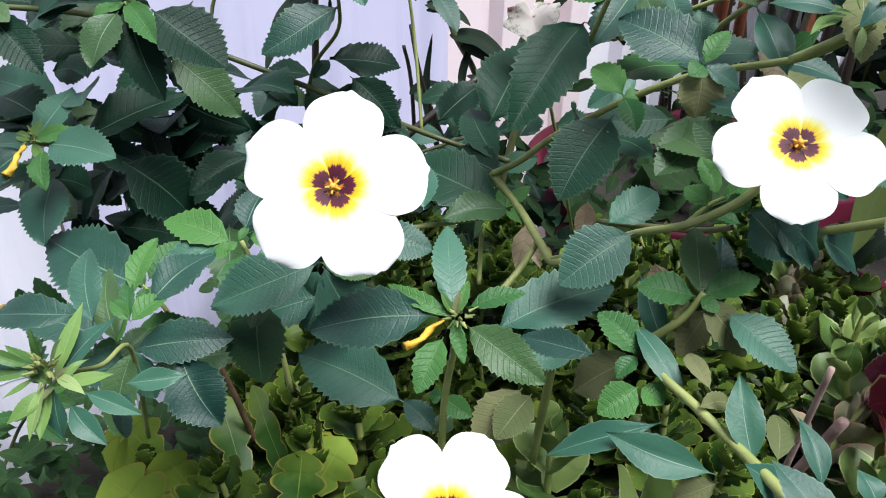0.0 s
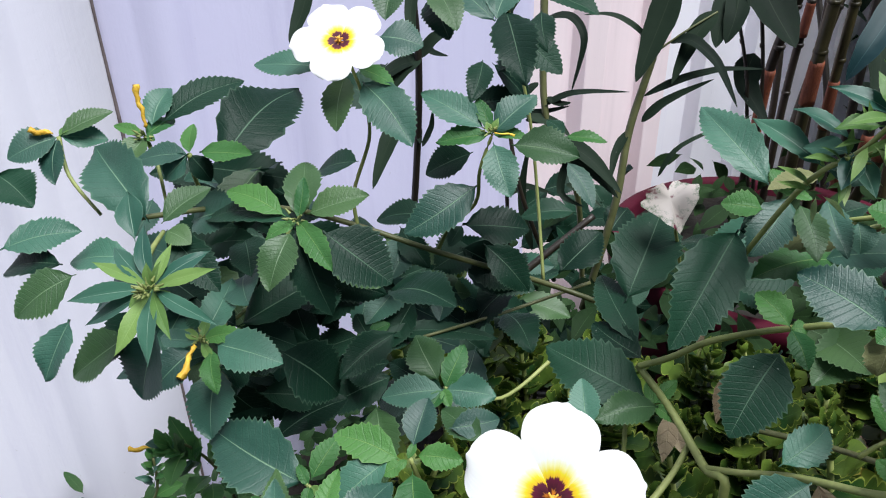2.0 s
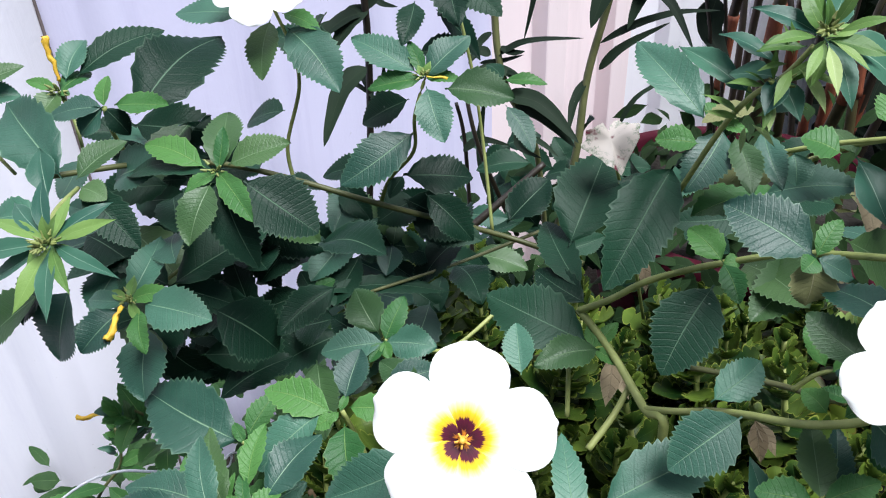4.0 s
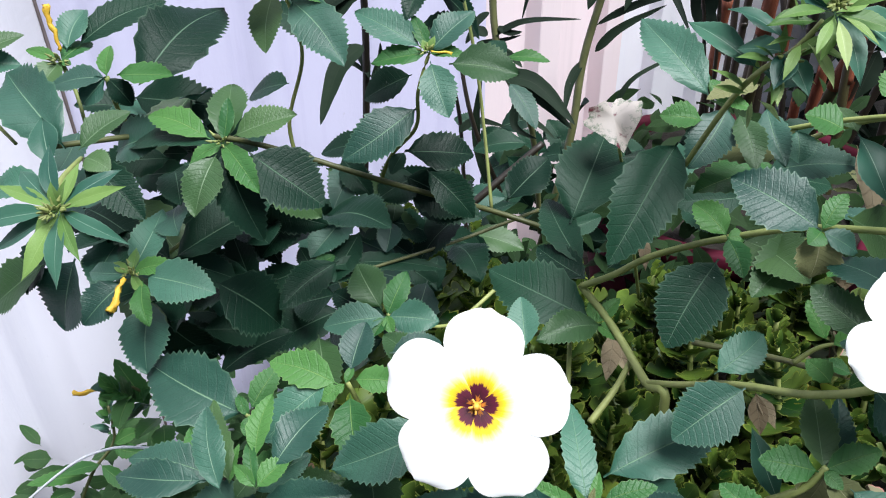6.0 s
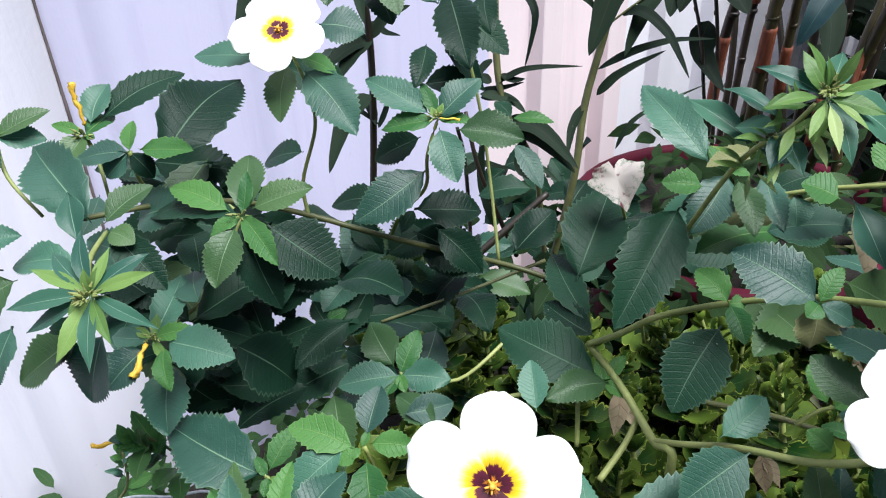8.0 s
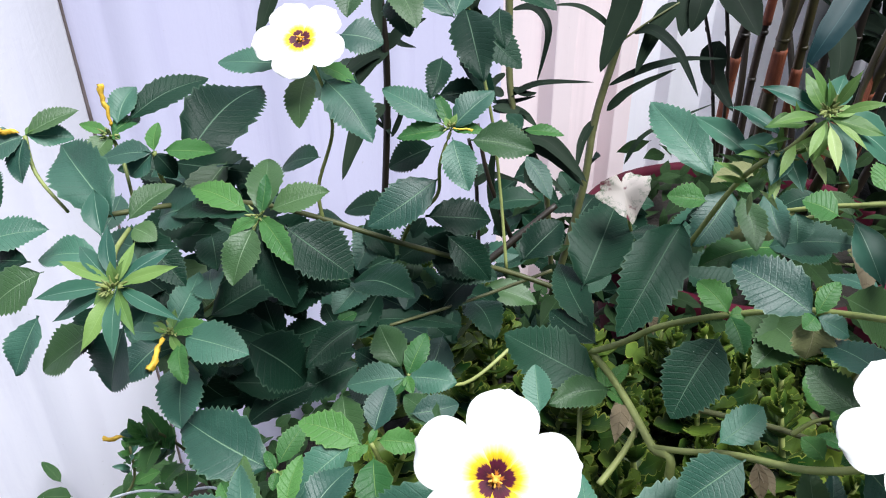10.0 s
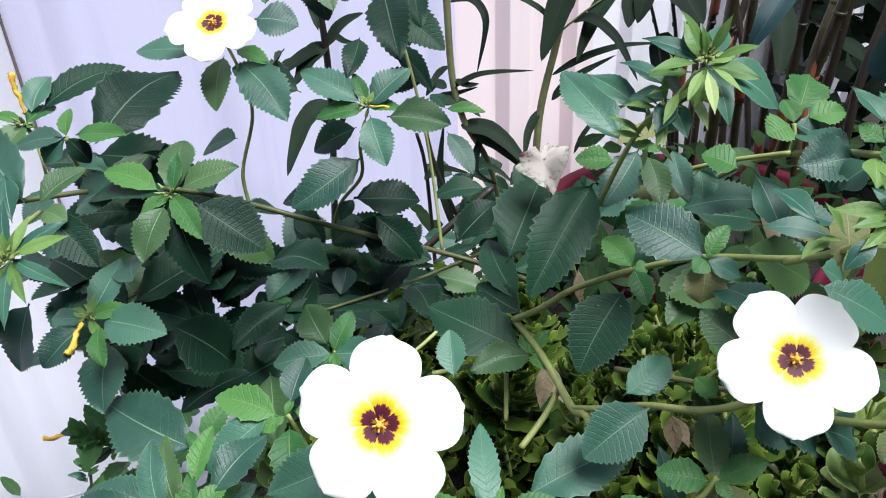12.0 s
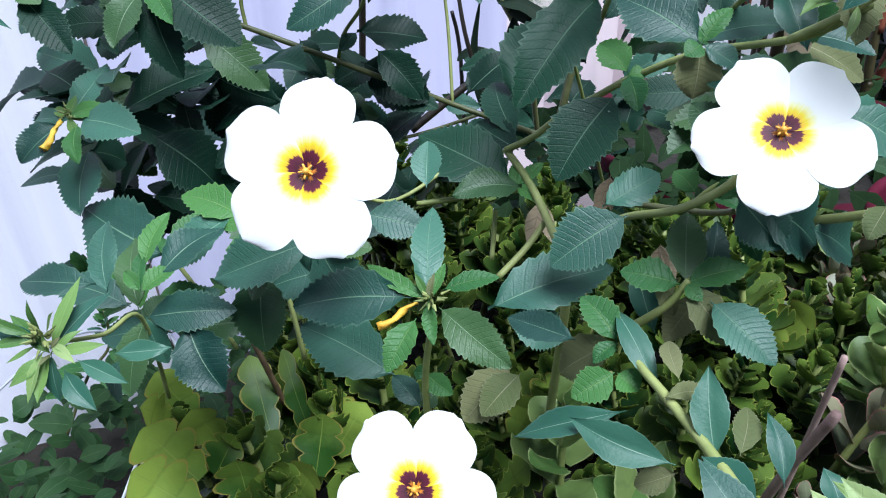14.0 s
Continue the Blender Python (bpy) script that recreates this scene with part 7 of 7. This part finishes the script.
stem(coleus, [(0.3755, 0.6360, 0.5026), (0.3640, 0.6030, 0.5564), (0.3696, 0.6065, 0.5983), (0.3742, 0.5962, 0.6271)], 0.003, 0.002, PLUM, "stem")
stem(coleus, [(0.3710, 0.6419, 0.5000), (0.3468, 0.5620, 0.5586), (0.3311, 0.5062, 0.6333)], 0.003, 0.002, PLUM, "stem")
stem(coleus, [(0.3710, 0.6419, 0.5000), (0.3251, 0.5868, 0.5734), (0.2983, 0.5591, 0.6158)], 0.003, 0.002, PLUM, "stem")
# second pot
pot((0.4766, 0.8926, 0.4563), 0.11, "maroon plastic pot beside the trough", (0.4105, 0.8829, 0.5653))

# ---- cut twigs in the trough ----
twig = thing("cut_twig", (0.2534, 0.5536, 0.5121), "two bare pinkish cut twigs in the trough", "twig")
stem(twig, [(0.2050, 0.4700, 0.5300), (0.2090, 0.4420, 0.6400), (0.2142, 0.4165, 0.7171)], 0.0024, 0.0022, TWIG, "twig")
stem(twig, [(0.2300, 0.5000, 0.5200), (0.2330, 0.4900, 0.6200), (0.2337, 0.4798, 0.6950)], 0.0019, 0.0016, TWIG, "twig")
dry = thing("dry_stalk", (-0.0842, 0.5230, 0.5584), "thin dry brown stalk among the succulents", "twig")
stem(dry, [(-0.0757, 0.5090, 0.5690), (-0.0790, 0.5016, 0.6089), (-0.0849, 0.4988, 0.6382)], 0.0022, 0.0018, WOODY, "stalk")

# ---- low growth at the fence's foot ----
sedum = thing("sedum_shoot", (-0.4061, 0.6349, 0.3732), "upright green sedum shoot before the fence", "plant")
sedum_stem = stem(sedum, [(-0.4123, 0.6192, 0.3391), (-0.3890, 0.6490, 0.4001), (-0.3680, 0.6691, 0.4300), (-0.3685, 0.6785, 0.4692)], 0.0018, 0.0014, STALK, "stem")
sedum_leaves(sedum_stem, (-0.3688, 0.6709, 0.4401), (-0.3705, 0.6824, 0.4753), 0.016, 22)
for a, b in (((-0.3789, 0.6541, 0.4120), (-0.3959, 0.6224, 0.4299)), ((-0.3890, 0.6490, 0.4001), (-0.4236, 0.6088, 0.4272)), ((-0.3789, 0.6541, 0.4120), (-0.3328, 0.6393, 0.3971)), ((-0.3679, 0.6671, 0.4280), (-0.3431, 0.6806, 0.4368)), ((-0.3679, 0.6652, 0.4260), (-0.3361, 0.6670, 0.4205)), ((-0.4081, 0.6418, 0.3803), (-0.4152, 0.6144, 0.3961))):
    leaf(sedum_stem, a, b, 0.018, "y")
budshoot = thing("bud_shoot", (-0.2662, 0.6055, 0.4995), "shoot of green buds with one wilted flower", "plant")
budstem = stem(budshoot, [(-0.2260, 0.5995, 0.4997), (-0.2314, 0.5833, 0.5747), (-0.2447, 0.5746, 0.6058), (-0.2565, 0.5702, 0.6129)], 0.0014, 0.0010, STALK, "stem")
wilted(budstem, (-0.2622, 0.5593, 0.6176), (-0.2768, 0.5490, 0.6221), 0.006)
sedum_leaves(budstem, (-0.2383, 0.5739, 0.5910), (-0.2593, 0.5644, 0.6166), 0.020, 26)
for a, b in (((-0.2383, 0.5739, 0.5910), (-0.2615, 0.5805, 0.6286)), ((-0.2358, 0.5769, 0.5769), (-0.2377, 0.5479, 0.5832)), ((-0.2289, 0.5760, 0.5717), (-0.1969, 0.5781, 0.5698)), ((-0.2387, 0.5818, 0.5829), (-0.2256, 0.5954, 0.6025)), ((-0.2328, 0.5739, 0.5728), (-0.2200, 0.5483, 0.5727)), ((-0.2467, 0.5687, 0.6072), (-0.2451, 0.5427, 0.5984))):
    leaf(budstem, a, b, 0.020, "y")
wire = thing("coated_wire", (-0.1951, 0.4614, 0.4794), "white plastic-coated wire with a twisted end", "wire")
stem(wire, [(-0.1866, 0.4514, 0.4942), (-0.1830, 0.4862, 0.5195), (-0.1762, 0.4973, 0.5246), (-0.1796, 0.5201, 0.5339), (-0.1810, 0.5459, 0.5453), (-0.2064, 0.5701, 0.5591), (-0.2414, 0.5674, 0.5526), (-0.2775, 0.5656, 0.5482), (-0.3115, 0.5540, 0.5346), (-0.3688, 0.5323, 0.4863)], 0.0011, 0.0011, WIRE, "strand")
stem(wire, [(-0.1787, 0.4536, 0.4910), (-0.1821, 0.4863, 0.5145), (-0.1763, 0.4993, 0.5226)], 0.0011, 0.0011, WIRE, "strand")
stem(wire, [(-0.2112, 0.5863, 0.5353), (-0.2012, 0.5945, 0.5443), (-0.1984, 0.6006, 0.5403), (-0.2015, 0.5976, 0.5313), (-0.2022, 0.5895, 0.5402), (-0.1962, 0.5955, 0.5482), (-0.1945, 0.6036, 0.5413)], 0.0009, 0.0009, WIRE, "twist")
groundcover = thing("ground_cover", (-0.4864, 0.6740, 0.2321), "low leafy ground cover below the fence", "plant", kind="stuff")
cover_patch(groundcover)
rose = thing("pink_blossom", (-0.4207, 0.7015, 0.3093), "tiny deep pink blossom near the fence's foot", "flower")
bloom(rose, (-0.4175, 0.7024, 0.3233))

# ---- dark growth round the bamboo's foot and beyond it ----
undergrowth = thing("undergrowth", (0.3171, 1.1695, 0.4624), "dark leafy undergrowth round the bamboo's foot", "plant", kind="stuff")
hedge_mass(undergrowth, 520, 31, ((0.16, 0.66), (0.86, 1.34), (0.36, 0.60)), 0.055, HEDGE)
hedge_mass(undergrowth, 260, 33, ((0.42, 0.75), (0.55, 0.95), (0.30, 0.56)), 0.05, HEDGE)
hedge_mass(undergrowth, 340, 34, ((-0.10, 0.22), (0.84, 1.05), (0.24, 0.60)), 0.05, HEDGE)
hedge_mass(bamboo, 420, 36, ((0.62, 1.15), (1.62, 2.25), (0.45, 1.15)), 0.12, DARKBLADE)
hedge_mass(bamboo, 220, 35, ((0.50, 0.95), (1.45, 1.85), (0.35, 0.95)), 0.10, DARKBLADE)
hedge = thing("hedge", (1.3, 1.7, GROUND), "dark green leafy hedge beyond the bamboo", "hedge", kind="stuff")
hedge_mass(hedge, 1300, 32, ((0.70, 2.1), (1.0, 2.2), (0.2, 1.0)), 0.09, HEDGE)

# ---- broad round succulent leaves in the trough's front ----
broad = thing("broad_leaved_succulent", (0.1785, 0.4152, 0.5576), "succulent with broad round pale green leaves", "succulent")
stem(broad, [(0.1785, 0.4152, 0.5576), (0.1706, 0.3968, 0.6083), (0.1648, 0.3921, 0.6330)], 0.004, 0.003, STEM, "stem")
broad_leaf(broad, (0.1558, 0.3893, 0.6126), (0.1285, 0.3934, 0.6561), 0.036, 15)
broad_leaf(broad, (0.1724, 0.3713, 0.6273), (0.1765, 0.3748, 0.6768), 0.044, -10)
broad_leaf(broad, (0.1480, 0.4244, 0.6159), (0.1380, 0.4428, 0.6542), 0.030, 60)
broad_leaf(broad, (0.1637, 0.4331, 0.6123), (0.1614, 0.4515, 0.6526), 0.028, -60)
broad_leaf(broad, (0.1590, 0.4236, 0.6178), (0.1292, 0.4319, 0.6392), 0.030, 30)
broad_leaf(broad, (0.1714, 0.4044, 0.6148), (0.1920, 0.4194, 0.6380), 0.026, 30)

# ---- broad lobed succulent at the trough's front ----
lobed = thing("lobed_succulent", (-0.0909, 0.4716, 0.5008), "tall succulent with broad lobed yellow-green leaves", "succulent")
stem(lobed, [(-0.0900, 0.4658, 0.4907), (-0.0834, 0.4684, 0.5306), (-0.0760, 0.4722, 0.5606)], 0.004, 0.003, STEM, "stem")
lobed_leaf(lobed, (-0.1001, 0.4395, 0.5655), (-0.1339, 0.4484, 0.5912), 0.044, 0)
lobed_leaf(lobed, (-0.0917, 0.4207, 0.5652), (-0.1232, 0.4186, 0.5907), 0.04, 10)
lobed_leaf(lobed, (-0.0472, 0.4868, 0.5653), (-0.0779, 0.5327, 0.5914), 0.026, -35)
lobed_leaf(lobed, (-0.0280, 0.4792, 0.5649), (-0.0131, 0.5003, 0.5899), 0.034, 20)
lobed_leaf(lobed, (-0.0326, 0.4601, 0.5647), (-0.0338, 0.4848, 0.5900), 0.034, 10)
lobed_leaf(lobed, (-0.1312, 0.4858, 0.5667), (-0.1550, 0.4939, 0.5922), 0.036, 0)
lobed_leaf(lobed, (-0.1400, 0.4785, 0.5667), (-0.1493, 0.4630, 0.5917), 0.028, 20)
lobed_leaf(lobed, (-0.0609, 0.4284, 0.5647), (-0.0688, 0.4419, 0.5900), 0.034, 0)
lobed_leaf(lobed, (-0.0451, 0.4398, 0.5646), (-0.0546, 0.4353, 0.5897), 0.034, 0)
lobed_leaf(lobed, (-0.0721, 0.4822, 0.5656), (-0.1016, 0.5182, 0.5916), 0.028, 30)
lobed_leaf(lobed, (-0.0947, 0.4626, 0.5658), (-0.1135, 0.4729, 0.5912), 0.034, -10)
lobed_leaf(lobed, (-0.0164, 0.4965, 0.5649), (-0.0451, 0.4995, 0.5904), 0.03, 0)
lobed_leaf(lobed, (-0.0923, 0.4457, 0.5655), (-0.0792, 0.4577, 0.5904), 0.03, 10)
lobed_leaf(lobed, (-0.0371, 0.4380, 0.5645), (-0.0239, 0.4490, 0.5894), 0.03, 0)
lobed_leaf(lobed, (0.0836, 0.5359, 0.5637), (0.1087, 0.5500, 0.5886), 0.034, 0)
lobed_leaf(lobed, (0.0790, 0.5198, 0.5636), (0.0911, 0.5326, 0.5887), 0.03, 10)
lobed_leaf(lobed, (0.2498, 0.6627, 0.5620), (0.2731, 0.6668, 0.5867), 0.032, 0)
lobed_leaf(lobed, (0.2318, 0.6761, 0.5610), (0.2515, 0.6986, 0.5858), 0.032, -10)
lobed_leaf(lobed, (0.2362, 0.6443, 0.5605), (0.2486, 0.6484, 0.5852), 0.03, 0)
